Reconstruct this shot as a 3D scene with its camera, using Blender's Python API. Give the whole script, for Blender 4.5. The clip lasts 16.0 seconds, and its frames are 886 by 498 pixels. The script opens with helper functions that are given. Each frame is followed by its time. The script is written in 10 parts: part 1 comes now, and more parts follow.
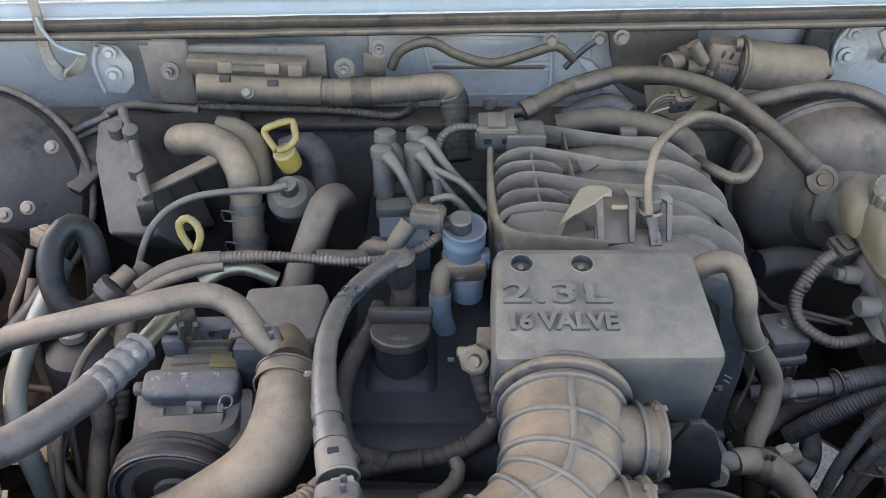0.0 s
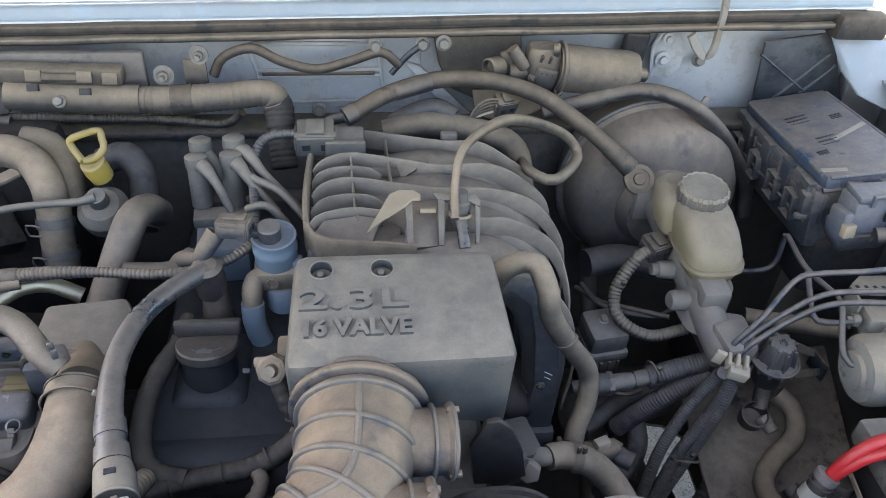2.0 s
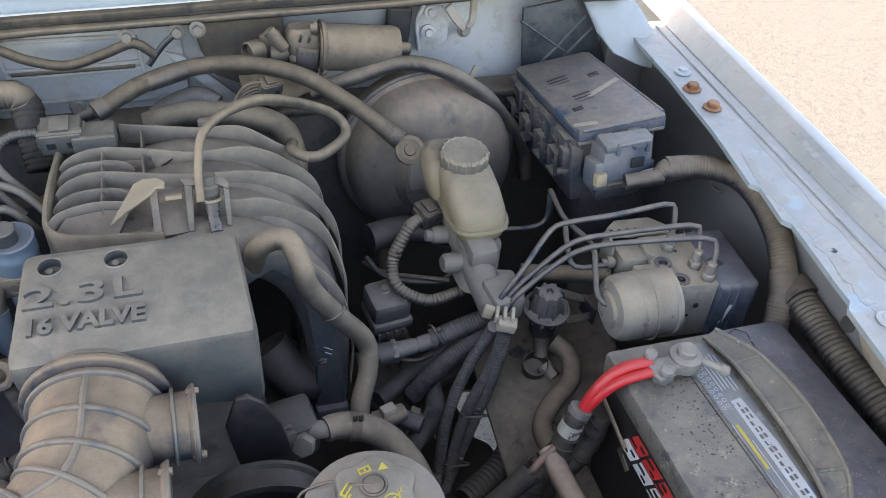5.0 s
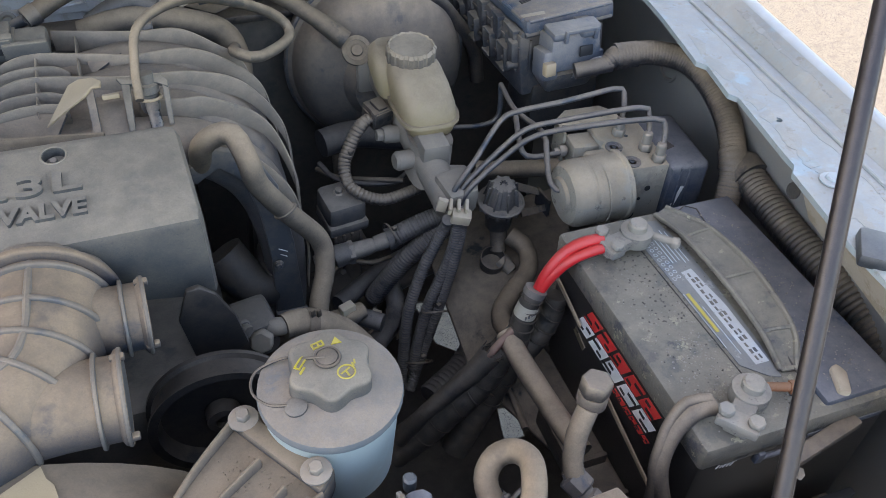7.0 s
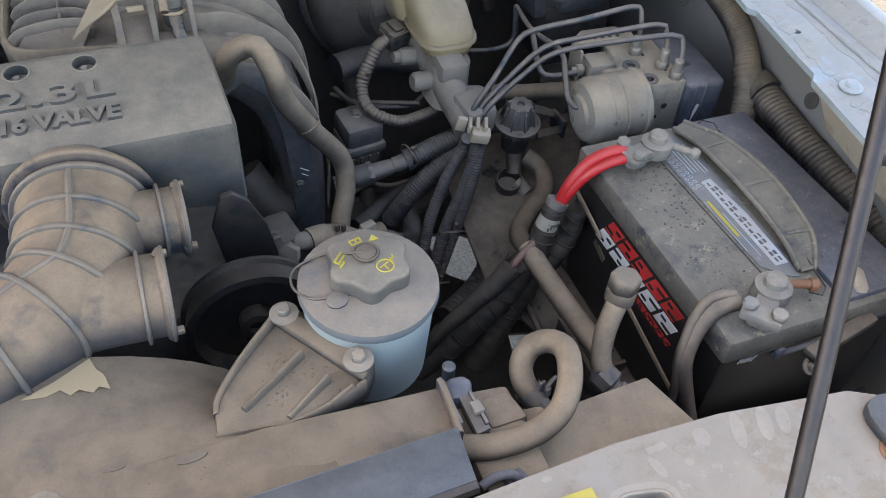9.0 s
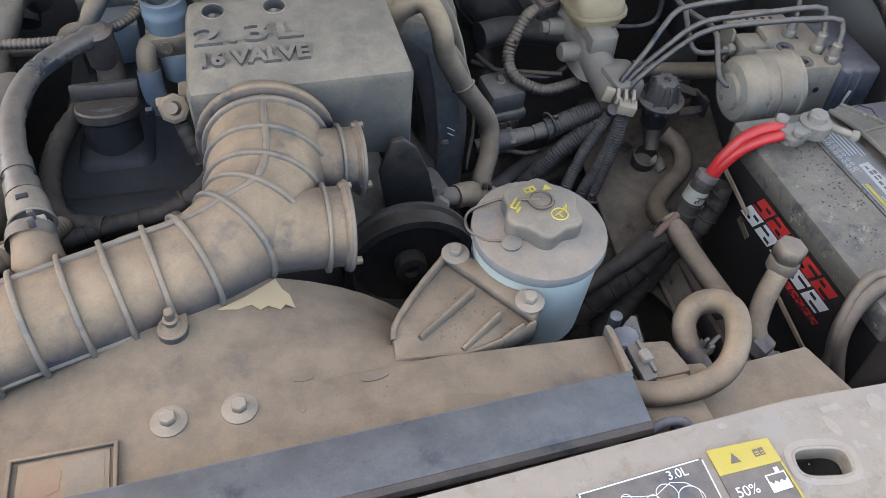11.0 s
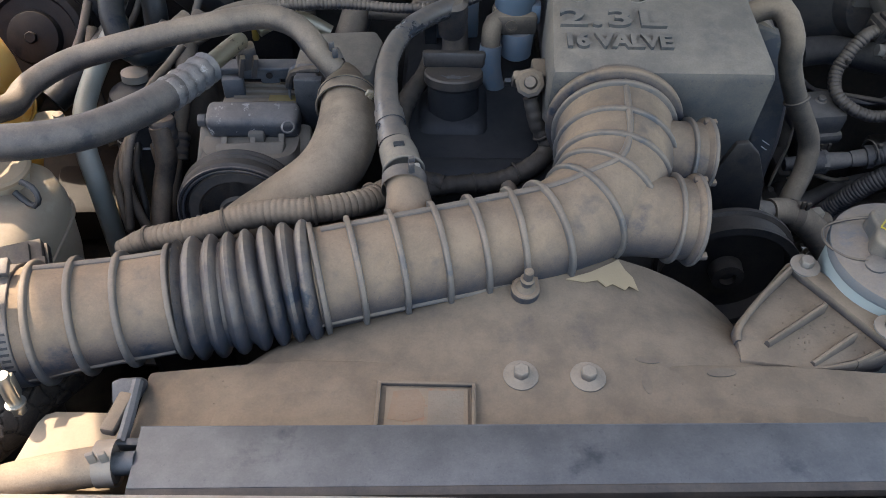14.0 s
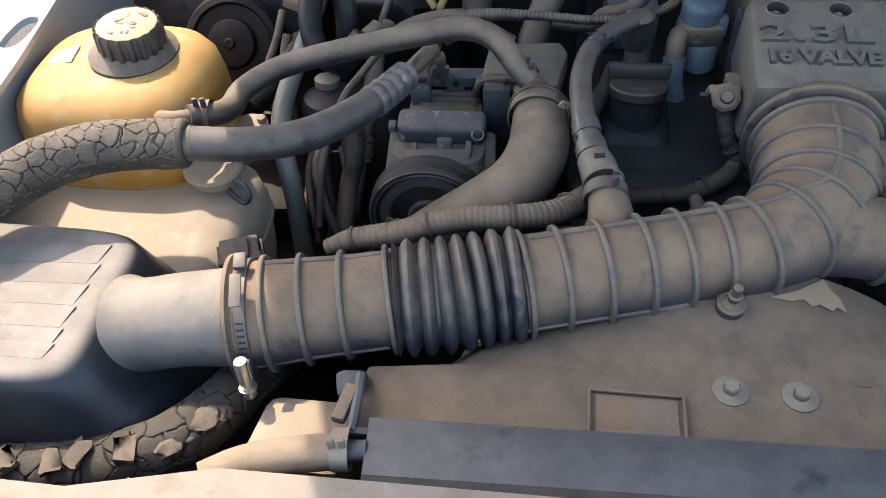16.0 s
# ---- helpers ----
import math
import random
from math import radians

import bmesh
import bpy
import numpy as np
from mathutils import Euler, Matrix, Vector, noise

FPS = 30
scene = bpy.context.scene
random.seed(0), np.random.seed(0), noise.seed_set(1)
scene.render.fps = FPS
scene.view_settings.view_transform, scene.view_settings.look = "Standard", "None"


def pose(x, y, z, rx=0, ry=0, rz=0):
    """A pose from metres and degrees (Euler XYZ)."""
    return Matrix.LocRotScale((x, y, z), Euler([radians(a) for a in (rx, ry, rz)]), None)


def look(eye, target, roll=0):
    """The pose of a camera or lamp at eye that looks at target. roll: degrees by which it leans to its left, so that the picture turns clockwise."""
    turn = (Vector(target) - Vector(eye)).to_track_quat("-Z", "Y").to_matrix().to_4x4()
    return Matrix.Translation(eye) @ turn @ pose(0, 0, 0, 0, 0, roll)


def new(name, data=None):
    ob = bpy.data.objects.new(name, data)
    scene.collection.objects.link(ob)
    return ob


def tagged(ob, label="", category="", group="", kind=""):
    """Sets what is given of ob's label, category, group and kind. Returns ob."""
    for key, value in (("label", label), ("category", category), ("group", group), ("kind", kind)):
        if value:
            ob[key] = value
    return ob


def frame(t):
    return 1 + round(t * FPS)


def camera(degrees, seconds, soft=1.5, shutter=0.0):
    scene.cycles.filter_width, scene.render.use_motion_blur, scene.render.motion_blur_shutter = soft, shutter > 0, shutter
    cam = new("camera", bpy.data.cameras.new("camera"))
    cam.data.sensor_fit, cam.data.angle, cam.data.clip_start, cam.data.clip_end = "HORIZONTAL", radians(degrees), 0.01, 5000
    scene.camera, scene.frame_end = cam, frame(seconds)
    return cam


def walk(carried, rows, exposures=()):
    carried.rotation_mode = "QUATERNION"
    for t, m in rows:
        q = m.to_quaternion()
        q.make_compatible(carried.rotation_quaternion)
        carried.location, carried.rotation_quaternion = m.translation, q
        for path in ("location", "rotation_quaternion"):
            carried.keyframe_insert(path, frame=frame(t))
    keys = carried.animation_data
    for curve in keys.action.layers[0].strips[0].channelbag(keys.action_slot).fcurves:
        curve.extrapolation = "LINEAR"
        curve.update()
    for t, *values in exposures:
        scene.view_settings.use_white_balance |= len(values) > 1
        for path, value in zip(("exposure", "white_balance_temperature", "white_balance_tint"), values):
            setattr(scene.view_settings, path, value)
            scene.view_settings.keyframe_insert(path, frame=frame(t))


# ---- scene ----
cam = camera(57.7, 16.0, soft=0.65)
METRES, EYE, TILT, LEAN, TURN = 0.70, 1.55, -40.0, 0.0, 0.0
HOOD_ANGLE = 48.0
ROWS = [
    (0.0, 0.0, 0.0, 0.0, -0.0, 0.0, 0.0),
    (0.5, 0.0338, 0.0013, -0.0005, -1.52, 0.06, 0.54),
    (1.0, 0.0673, 0.0004, -0.0004, -2.73, 0.07, 0.98),
    (1.5, 0.1067, -0.0013, -0.0011, -4.16, 0.18, 1.41),
    (2.0, 0.1477, -0.0044, -0.002, -6.21, 0.31, 1.87),
    (2.5, 0.1882, -0.0119, -0.0008, -7.74, 0.36, 2.41),
    (3.0, 0.2224, -0.0159, -0.0039, -7.91, 0.49, 2.72),
    (3.5, 0.2603, -0.0197, -0.0096, -10.24, 0.48, 3.58),
    (4.0, 0.2909, -0.0331, -0.0181, -12.62, 0.44, 4.93),
    (6.5, 0.3491, -0.0481, -0.1182, -16.15, -3.8, 10.36),
    (7.0, 0.3449, -0.0503, -0.1366, -16.62, -5.01, 10.72),
    (7.5, 0.3378, -0.0525, -0.1563, -17.1, -6.18, 11.01),
    (8.0, 0.3244, -0.0579, -0.1721, -17.6, -7.02, 11.32),
    (10.5, 0.1733, -0.0543, -0.2161, -15.15, -8.04, 8.37),
    (11.0, 0.1385, -0.0597, -0.2235, -12.55, -7.52, 7.08),
    (11.5, 0.1042, -0.0639, -0.2304, -10.26, -7.03, 5.88),
    (12.0, 0.0725, -0.063, -0.2357, -8.29, -6.64, 4.45),
    (12.5, 0.0346, -0.0642, -0.2388, -6.08, -6.29, 2.74),
    (13.0, -0.0006, -0.0674, -0.2422, -3.77, -6.06, 1.15),
    (13.5, -0.0301, -0.0663, -0.2438, -1.15, -6.04, 0.02),
    (14.0, -0.0619, -0.0537, -0.2445, 0.53, -6.17, -1.17),
    (14.5, -0.0885, -0.0582, -0.243, 2.26, -6.22, -1.97),
    (15.0, -0.1182, -0.0767, -0.24, 4.0, -6.08, -2.35),
    (15.5, -0.1491, -0.0839, -0.2407, 6.11, -6.18, -2.66),
    (16.0, -0.1783, -0.0874, -0.2383, 7.71, -6.34, -2.84),
]
walk(cam, [(t, pose(0, 0, EYE, TILT, LEAN, TURN) @ pose(METRES * x, METRES * y, METRES * z, 90 + pitch, roll, yaw)) for t, x, y, z, yaw, pitch, roll in ROWS],
     exposures=[(0.0, 2.95, 7600, 14), (4.0, 2.97, 7850, 14), (8.0, 2.85, 8000, 14), (10.5, 2.88, 8300, 14), (11.0, 2.98, 8350, 14), (12.5, 2.93, 8300, 14), (13.2, 2.62, 8000, 14), (14.0, 2.39, 7650, 13), (14.5, 2.31, 7550, 13), (16.0, 1.99, 7200, 12)])

# ---- daylight ----
SUN_FROM = Vector((-0.42, 0.45, 0.75)).normalized()
world = bpy.data.worlds.new("sky")
scene.world = world
world.use_nodes = True
sky = world.node_tree.nodes.new("ShaderNodeTexSky")
sky.sky_type, sky.sun_disc = "NISHITA", False
sky.sun_elevation = math.asin(SUN_FROM.z)
sky.sun_rotation = math.atan2(SUN_FROM.x, SUN_FROM.y)
sky.dust_density = 2.0
world.node_tree.links.new(sky.outputs[0], world.node_tree.nodes["Background"].inputs[0])
world.node_tree.nodes["Background"].inputs[1].default_value = 0.15
sun_data = bpy.data.lights.new("sun", "SUN")
sun_data.energy, sun_data.angle, sun_data.color = 1.6, radians(0.5), (1.0, 0.95, 0.87)
sun = new("sun", sun_data)
sun.matrix_world = look(SUN_FROM * 30, (0, 0, 0))

# ---- materials ----
DUST = (0.33, 0.258, 0.18)


def node_mix(nt, fac, a, b):
    n = nt.nodes.new("ShaderNodeMix")
    n.data_type = "RGBA"
    for socket, v in ((n.inputs[0], fac), (n.inputs[6], a), (n.inputs[7], b)):
        if isinstance(v, bpy.types.NodeSocket):
            nt.links.new(v, socket)
        elif isinstance(v, tuple):
            socket.default_value = (*v, 1)
        else:
            socket.default_value = v
    return n.outputs[2]


def node_math(nt, op, a, b=0.0, clamp=False):
    n = nt.nodes.new("ShaderNodeMath")
    n.operation, n.use_clamp = op, clamp
    for socket, v in zip(n.inputs, (a, b)):
        if isinstance(v, bpy.types.NodeSocket):
            nt.links.new(v, socket)
        else:
            socket.default_value = v
    return n.outputs[0]


def node_noise(nt, scale, detail=4.0, rough=0.6, vec=None):
    n = nt.nodes.new("ShaderNodeTexNoise")
    n.inputs["Scale"].default_value, n.inputs["Detail"].default_value, n.inputs["Roughness"].default_value = scale, detail, rough
    if vec is not None:
        nt.links.new(vec, n.inputs["Vector"])
    return n.outputs["Fac"]


def step_up(nt, v, low, high):
    """0 below low, 1 above high."""
    n = nt.nodes.new("ShaderNodeMapRange")
    n.interpolation_type = "SMOOTHSTEP"
    n.inputs["From Min"].default_value, n.inputs["From Max"].default_value = low, high
    nt.links.new(v, n.inputs["Value"])
    return n.outputs["Result"]


def rich(c, k=1.12):
    grey = 0.3 * c[0] + 0.5 * c[1] + 0.2 * c[2]
    return tuple(min(1.0, max(0.003, grey + k * (v - grey))) for v in c)


def mat(name, base, dust=0.6, rough=0.55, metal=0.0, dust_colour=DUST, grain=420.0, bump=0.30, patch=0.7, second=None, cracks=0.0, chips=None, glow_through=0.0, level=-0.25, even=0.0, shine=0.5):
    """A surface with a coat of settled dust: thicker on faces that look up, wiped off in patches, with light specks and dark pits.
    second: another shade in soft patches; chips: a colour that shows in small sharp flakes; glow_through: how far light soaks into the plastic; level: the slope from which dust settles; even: how evenly it lies; shine: strength of the gloss."""
    base, dust_colour = rich(base), rich((dust_colour[0] * 1.03, dust_colour[1] * 0.985, dust_colour[2] * 0.985))
    m = bpy.data.materials.new(name)
    m.use_nodes = True
    nt = m.node_tree
    bsdf = nt.nodes["Principled BSDF"]
    geo = nt.nodes.new("ShaderNodeNewGeometry")
    pos = geo.outputs["Position"]
    sep = nt.nodes.new("ShaderNodeSeparateXYZ")
    nt.links.new(geo.outputs["Normal"], sep.inputs[0])
    up = step_up(nt, sep.outputs[2], level, max(0.85, level + 0.4))
    big, mid, fine = node_noise(nt, 7, 4, 0.55, pos), node_noise(nt, 34, 6, 0.62, pos), node_noise(nt, 700, 3, 0.7, pos)
    wiped = step_up(nt, node_noise(nt, 21, 7, 0.62, pos), 0.57, 0.68)
    smear = step_up(nt, node_noise(nt, 95, 5, 0.65, pos), 0.40, 0.66)
    specks, pits = step_up(nt, node_noise(nt, 1300, 3, 0.7, pos), 0.60, 0.70), step_up(nt, node_noise(nt, 330, 4, 0.7, pos), 0.60, 0.70)
    f = node_math(nt, "MULTIPLY_ADD", up, 0.98 * dust)
    f.node.inputs[2].default_value = (0.16 if level < 0 else 0.05) * dust
    spread = min(1.0, dust * 2) * (1 - even)
    f = node_math(nt, "ADD", f, node_math(nt, "MULTIPLY", node_math(nt, "SUBTRACT", big, 0.5), 0.30 * spread))
    f = node_math(nt, "ADD", f, node_math(nt, "MULTIPLY", node_math(nt, "SUBTRACT", mid, 0.5), 0.25 * spread))
    f = node_math(nt, "ADD", f, node_math(nt, "MULTIPLY", node_math(nt, "SUBTRACT", fine, 0.5), 0.26 * spread))
    f = node_math(nt, "SUBTRACT", f, node_math(nt, "MULTIPLY", wiped, 0.55 * patch * spread))
    f = node_math(nt, "SUBTRACT", f, node_math(nt, "MULTIPLY", pits, 0.16 * spread))
    f = node_math(nt, "ADD", f, node_math(nt, "MULTIPLY", specks, 0.17 * spread))
    f = node_math(nt, "SUBTRACT", f, node_math(nt, "MULTIPLY", smear, 0.16 * patch * spread), True)
    body = base
    if second:
        body = node_mix(nt, step_up(nt, node_noise(nt, 26, 6, 0.7, pos), 0.52, 0.60), base, second)
    if chips:
        flake = step_up(nt, node_noise(nt, 60, 8, 0.75, pos), 0.60, 0.62)
        body = node_mix(nt, flake, body, chips)
    light = tuple(min(1, c * 1.20) for c in dust_colour)
    dark = tuple(c * 0.80 for c in dust_colour)
    crumbs = node_math(nt, "ADD", node_math(nt, "MULTIPLY", mid, 0.68), node_math(nt, "MULTIPLY", node_noise(nt, 520, 5, 0.8, pos), 0.32))
    coat = node_mix(nt, step_up(nt, crumbs, 0.30, 0.70), dark, light)
    paint, gap = node_mix(nt, f, body, coat), None
    if cracks:
        v = nt.nodes.new("ShaderNodeTexVoronoi")
        v.feature = "DISTANCE_TO_EDGE"
        v.inputs["Scale"].default_value = cracks
        warp = nt.nodes.new("ShaderNodeVectorMath")
        warp.operation = "MULTIPLY_ADD"
        swirl = nt.nodes.new("ShaderNodeTexNoise")
        swirl.inputs["Scale"].default_value = 90
        nt.links.new(pos, swirl.inputs["Vector"])
        nt.links.new(swirl.outputs["Color"], warp.inputs[0])
        warp.inputs[1].default_value = (0.018, 0.018, 0.018)
        nt.links.new(pos, warp.inputs[2])
        nt.links.new(warp.outputs[0], v.inputs["Vector"])
        gap = step_up(nt, v.outputs["Distance"], 0.004, 0.034)
        paint = node_mix(nt, gap, (0.006, 0.006, 0.006), paint)
    nt.links.new(paint, bsdf.inputs["Base Color"])
    r = node_math(nt, "MULTIPLY_ADD", f, 0.88 - rough)
    r.node.inputs[2].default_value = rough
    nt.links.new(r, bsdf.inputs["Roughness"])
    bsdf.inputs["Specular IOR Level"].default_value = shine
    bsdf.inputs["Subsurface Weight"].default_value = glow_through
    bsdf.inputs["Subsurface Radius"].default_value = (0.03, 0.015, 0.006)
    if metal:
        nt.links.new(node_math(nt, "MULTIPLY", node_math(nt, "SUBTRACT", 1.0, f, True), metal), bsdf.inputs["Metallic"])
    h = node_math(nt, "ADD", node_noise(nt, grain, 4, 0.7, pos), node_math(nt, "MULTIPLY", fine, 0.6))
    if cracks:
        h = node_math(nt, "ADD", h, node_math(nt, "MULTIPLY", gap, 2.5))
    b = nt.nodes.new("ShaderNodeBump")
    b.inputs["Strength"].default_value, b.inputs["Distance"].default_value = 0.62 * bump, 0.0016
    nt.links.new(h, b.inputs["Height"])
    nt.links.new(b.outputs[0], bsdf.inputs["Normal"])
    return m


COVER = mat("dusty_grey_plastic", (0.045, 0.051, 0.056), 0.66, 0.48, patch=0.28, dust_colour=(0.285, 0.238, 0.175), bump=0.20)
RUBBER = mat("dusty_rubber", (0.016, 0.018, 0.024), 0.52, 0.40, patch=0.30)
RUBBER_TAN = mat("tan_dusted_rubber", (0.040, 0.038, 0.036), 0.88, 0.65, patch=0.5, dust_colour=(0.29, 0.225, 0.155))
RUBBER_CLEAN = mat("wiped_rubber", (0.009, 0.014, 0.018), 0.10, 0.34, bump=0.10, patch=0.9, shine=0.25)
# less dusty copy of the foam, darkened to put the airbox's shade into its colour
CRACKED_SHADED = mat("shaded_foam_rubber", (0.016, 0.015, 0.014), 0.30, 0.85, bump=0.7, patch=0.6, dust_colour=(0.20, 0.17, 0.13))
CRACKED = mat("cracked_foam_rubber", (0.022, 0.020, 0.018), 0.56, 0.85, bump=0.9, patch=0.3, dust_colour=(0.225, 0.19, 0.145))
DUCT = mat("tan_dusted_duct", (0.024, 0.031, 0.043), 0.86, 0.5, patch=0.6, dust_colour=(0.264, 0.196, 0.131), bump=0.18)
BELLOWS = mat("bellows_rubber", (0.026, 0.032, 0.043), 0.46, 0.34, bump=0.10, patch=1.0, level=-0.1)
BLACK = mat("black_plastic", (0.020, 0.022, 0.025), 0.18, 0.5, shine=0.35)
BLACK_DUSTY = mat("dusty_black_plastic", (0.015, 0.017, 0.021), 0.42, 0.5)
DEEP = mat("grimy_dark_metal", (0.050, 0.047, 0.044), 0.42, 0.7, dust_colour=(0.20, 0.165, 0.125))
MANIFOLD = mat("manifold_composite", (0.046, 0.053, 0.063), 0.68, 0.46, patch=0.45, dust_colour=(0.285, 0.222, 0.158), level=-0.10)
SHROUD = mat("shroud_plastic", (0.028, 0.033, 0.042), 0.86, 0.55, patch=0.40, dust_colour=(0.224, 0.173, 0.118), bump=0.18)
SLAT = mat("seal_flap_plastic", (0.020, 0.024, 0.029), 0.30, 0.40, patch=0.55, bump=0.08, dust_colour=(0.265, 0.26, 0.24))
ALU = mat("cast_aluminium", (0.20, 0.18, 0.155), 0.62, 0.55, 0.18, grain=520, bump=0.55, dust_colour=(0.27, 0.225, 0.17))
STEEL = mat("zinc_steel", (0.26, 0.25, 0.235), 0.62, 0.42, 0.6, bump=0.2)
RUBBER_BROWN = mat("brown_dusted_rubber", (0.030, 0.027, 0.024), 0.62, 0.6, dust_colour=(0.24, 0.18, 0.12))
FUSE_LID = mat("fuse_lid_plastic", (0.052, 0.074, 0.106), 0.56, 0.4, grain=500, bump=0.3, patch=1.0, chips=(0.19, 0.19, 0.18))
PRIMER = mat("bare_grey_primer", (0.20, 0.225, 0.235), 0.3, 0.7, second=(0.27, 0.30, 0.31), bump=0.3)
CHALK = mat("chalked_sealer", (0.300, 0.330, 0.325), 0.40, 0.75, second=(0.340, 0.365, 0.355), bump=0.5, chips=(0.24, 0.26, 0.255))
# real top dust, made heavier to paint the lid's sunlit gloss; shaded walls stay dark
AIRBOX = mat("dusty_airbox_plastic", (0.012, 0.017, 0.025), 0.86, 0.34, patch=0.2, dust_colour=(0.32, 0.288, 0.243), bump=0.06, level=0.62, even=0.75)
PIPE = mat("dull_olive_pipe", (0.27, 0.295, 0.270), 0.34, 0.38, 0.20, patch=0.9, dust_colour=(0.28, 0.24, 0.18))
ROD = mat("black_steel_rod", (0.035, 0.033, 0.036), 0.06, 0.3, 0.7)
PITCH = mat("clean_black_plastic", (0.017, 0.019, 0.022), 0.13, 0.46, dust_colour=(0.20, 0.19, 0.175), bump=0.12, shine=0.28)
DARK_STEEL = mat("dusty_dark_steel", (0.050, 0.060, 0.075), 0.42, 0.42, 0.4, bump=0.2)
GOLD = mat("yellow_zinc_steel", (0.40, 0.36, 0.27), 0.22, 0.28, 0.85, chips=(0.11, 0.10, 0.085))
RUST = mat("rusty_steel", (0.20, 0.075, 0.034), 0.30, 0.85, second=(0.33, 0.135, 0.058))
PAINT = mat("light_blue_paint", (0.345, 0.395, 0.420), 0.30, 0.3, second=(0.375, 0.425, 0.450), bump=0.12)
PAINT_WORN = mat("worn_blue_paint", (0.285, 0.330, 0.345), 0.40, 0.45, second=(0.315, 0.360, 0.372), chips=(0.235, 0.250, 0.245), patch=1.0)
PAINT_TAN = mat("dusty_white_panel", (0.300, 0.262, 0.218), 0.5, 0.5, dust_colour=(0.268, 0.221, 0.166), second=(0.235, 0.190, 0.138), bump=0.2, chips=(0.37, 0.34, 0.295))
FIREWALL = mat("firewall_paint", (0.44, 0.445, 0.44), 0.62, 0.5, dust_colour=(0.37, 0.315, 0.245), second=(0.37, 0.355, 0.33), bump=0.2, patch=0.9, level=-0.5)
YELLOW = mat("yellow_plastic", (0.33, 0.235, 0.070), 0.64, 0.4, dust_colour=(0.31, 0.245, 0.140), bump=0.15)
RED = mat("red_cable_sleeve", (0.5, 0.03, 0.035), 0.12, 0.3)
ORANGE = mat("amber_tank_plastic", (0.52, 0.265, 0.068), 0.40, 0.42, dust_colour=(0.43, 0.325, 0.185), glow_through=0.25, bump=0.06, second=(0.54, 0.345, 0.150), even=0.3, shine=0.35)
CREAM = mat("aged_white_plastic", (0.43, 0.365, 0.275), 0.60, 0.45, dust_colour=(0.34, 0.275, 0.20), glow_through=0.05, bump=0.10)
RESERVOIR = mat("translucent_white_plastic", (0.285, 0.225, 0.130), 0.88, 0.5, dust_colour=(0.268, 0.216, 0.150), glow_through=0.02, bump=0.2, patch=0.8, level=-0.45)
PS_TANK = mat("pale_green_tank", (0.31, 0.375, 0.375), 0.55, 0.45, patch=0.4, bump=0.1, even=0.4)
# the horn's own black; on left rail and engine mount it paints shade
BLACK_AND_SHADE = mat("matt_black_and_shade", (0.008, 0.008, 0.010), 0.06, 0.55, bump=0.15, shine=0.2)
BROWNED = mat("brown_dusted_plate", (0.085, 0.080, 0.076), 0.72, 0.55, patch=0.8, dust_colour=(0.27, 0.225, 0.175), level=-0.8)
JET = mat("jet_black_plastic", (0.014, 0.015, 0.017), 0.13, 0.42, bump=0.1, shine=0.3)
WIPED_HOSE = mat("wiped_blue_grey_hose", (0.035, 0.041, 0.050), 0.42, 0.20, bump=0.06, patch=1.0, shine=0.8)
SOLENOID = mat("dusted_blue_grey_plastic", (0.145, 0.195, 0.240), 0.42, 0.45, bump=0.15)
# tan plastic of small parts; also the colour of the manifold's painted sun patch
TAN_AND_SUN = mat("tan_plastic_and_sun_patch", (0.37, 0.285, 0.19), 0.45, 0.55, bump=0.15)
VALVE = mat("dust_filmed_grey_plastic", (0.045, 0.047, 0.052), 0.62, 0.5, patch=0.6, dust_colour=(0.265, 0.225, 0.175))
LOOM = mat("dark_conduit", (0.017, 0.020, 0.026), 0.44, 0.45, patch=0.5, dust_colour=(0.25, 0.215, 0.175))
TAPE = mat("black_loom_tape", (0.017, 0.016, 0.016), 0.30, 0.6, patch=0.8, dust_colour=(0.20, 0.16, 0.115))
MANIFOLD_EDGE = mat("manifold_fin_edge", (0.060, 0.066, 0.074), 0.92, 0.50, patch=0.5, dust_colour=(0.315, 0.255, 0.185), level=-0.6)
LETTERS = mat("raised_letters", (0.045, 0.051, 0.056), 0.60, 0.48, patch=0.3, dust_colour=(0.275, 0.232, 0.175), bump=0.2)
CAST = mat("pale_cast_alloy", (0.285, 0.268, 0.230), 0.88, 0.5, 0.12, grain=700, bump=0.8, dust_colour=(0.340, 0.278, 0.198), second=(0.20, 0.19, 0.17), chips=(0.12, 0.11, 0.095), patch=0.8, level=-0.15)
TANK_TAN = mat("tan_tank_plastic", (0.34, 0.275, 0.195), 0.5, 0.5, bump=0.12)
RIB = mat("rubbed_duct_rib", (0.082, 0.083, 0.084), 0.66, 0.42, patch=0.8, dust_colour=(0.262, 0.205, 0.145), bump=0.15)
APRON = mat("dusty_inner_apron", (0.185, 0.180, 0.172), 0.60, 0.7, dust_colour=(0.26, 0.22, 0.17))
FUSE_FRONT = mat("faded_fuse_connector", (0.070, 0.084, 0.108), 0.66, 0.5, patch=0.9, dust_colour=(0.30, 0.265, 0.215), bump=0.25)
FUSE_BODY = mat("dusty_fuse_box_plastic", (0.043, 0.048, 0.058), 0.70, 0.45, dust_colour=(0.285, 0.240, 0.185), bump=0.25, patch=1.0)
HOUSING = mat("dusted_housing_plastic", (0.050, 0.052, 0.057), 0.56, 0.5, patch=0.5, dust_colour=(0.235, 0.195, 0.150), level=-0.1)
ZINC = mat("bright_zinc_screw", (0.56, 0.53, 0.46), 0.16, 0.28, 0.9, bump=0.1)
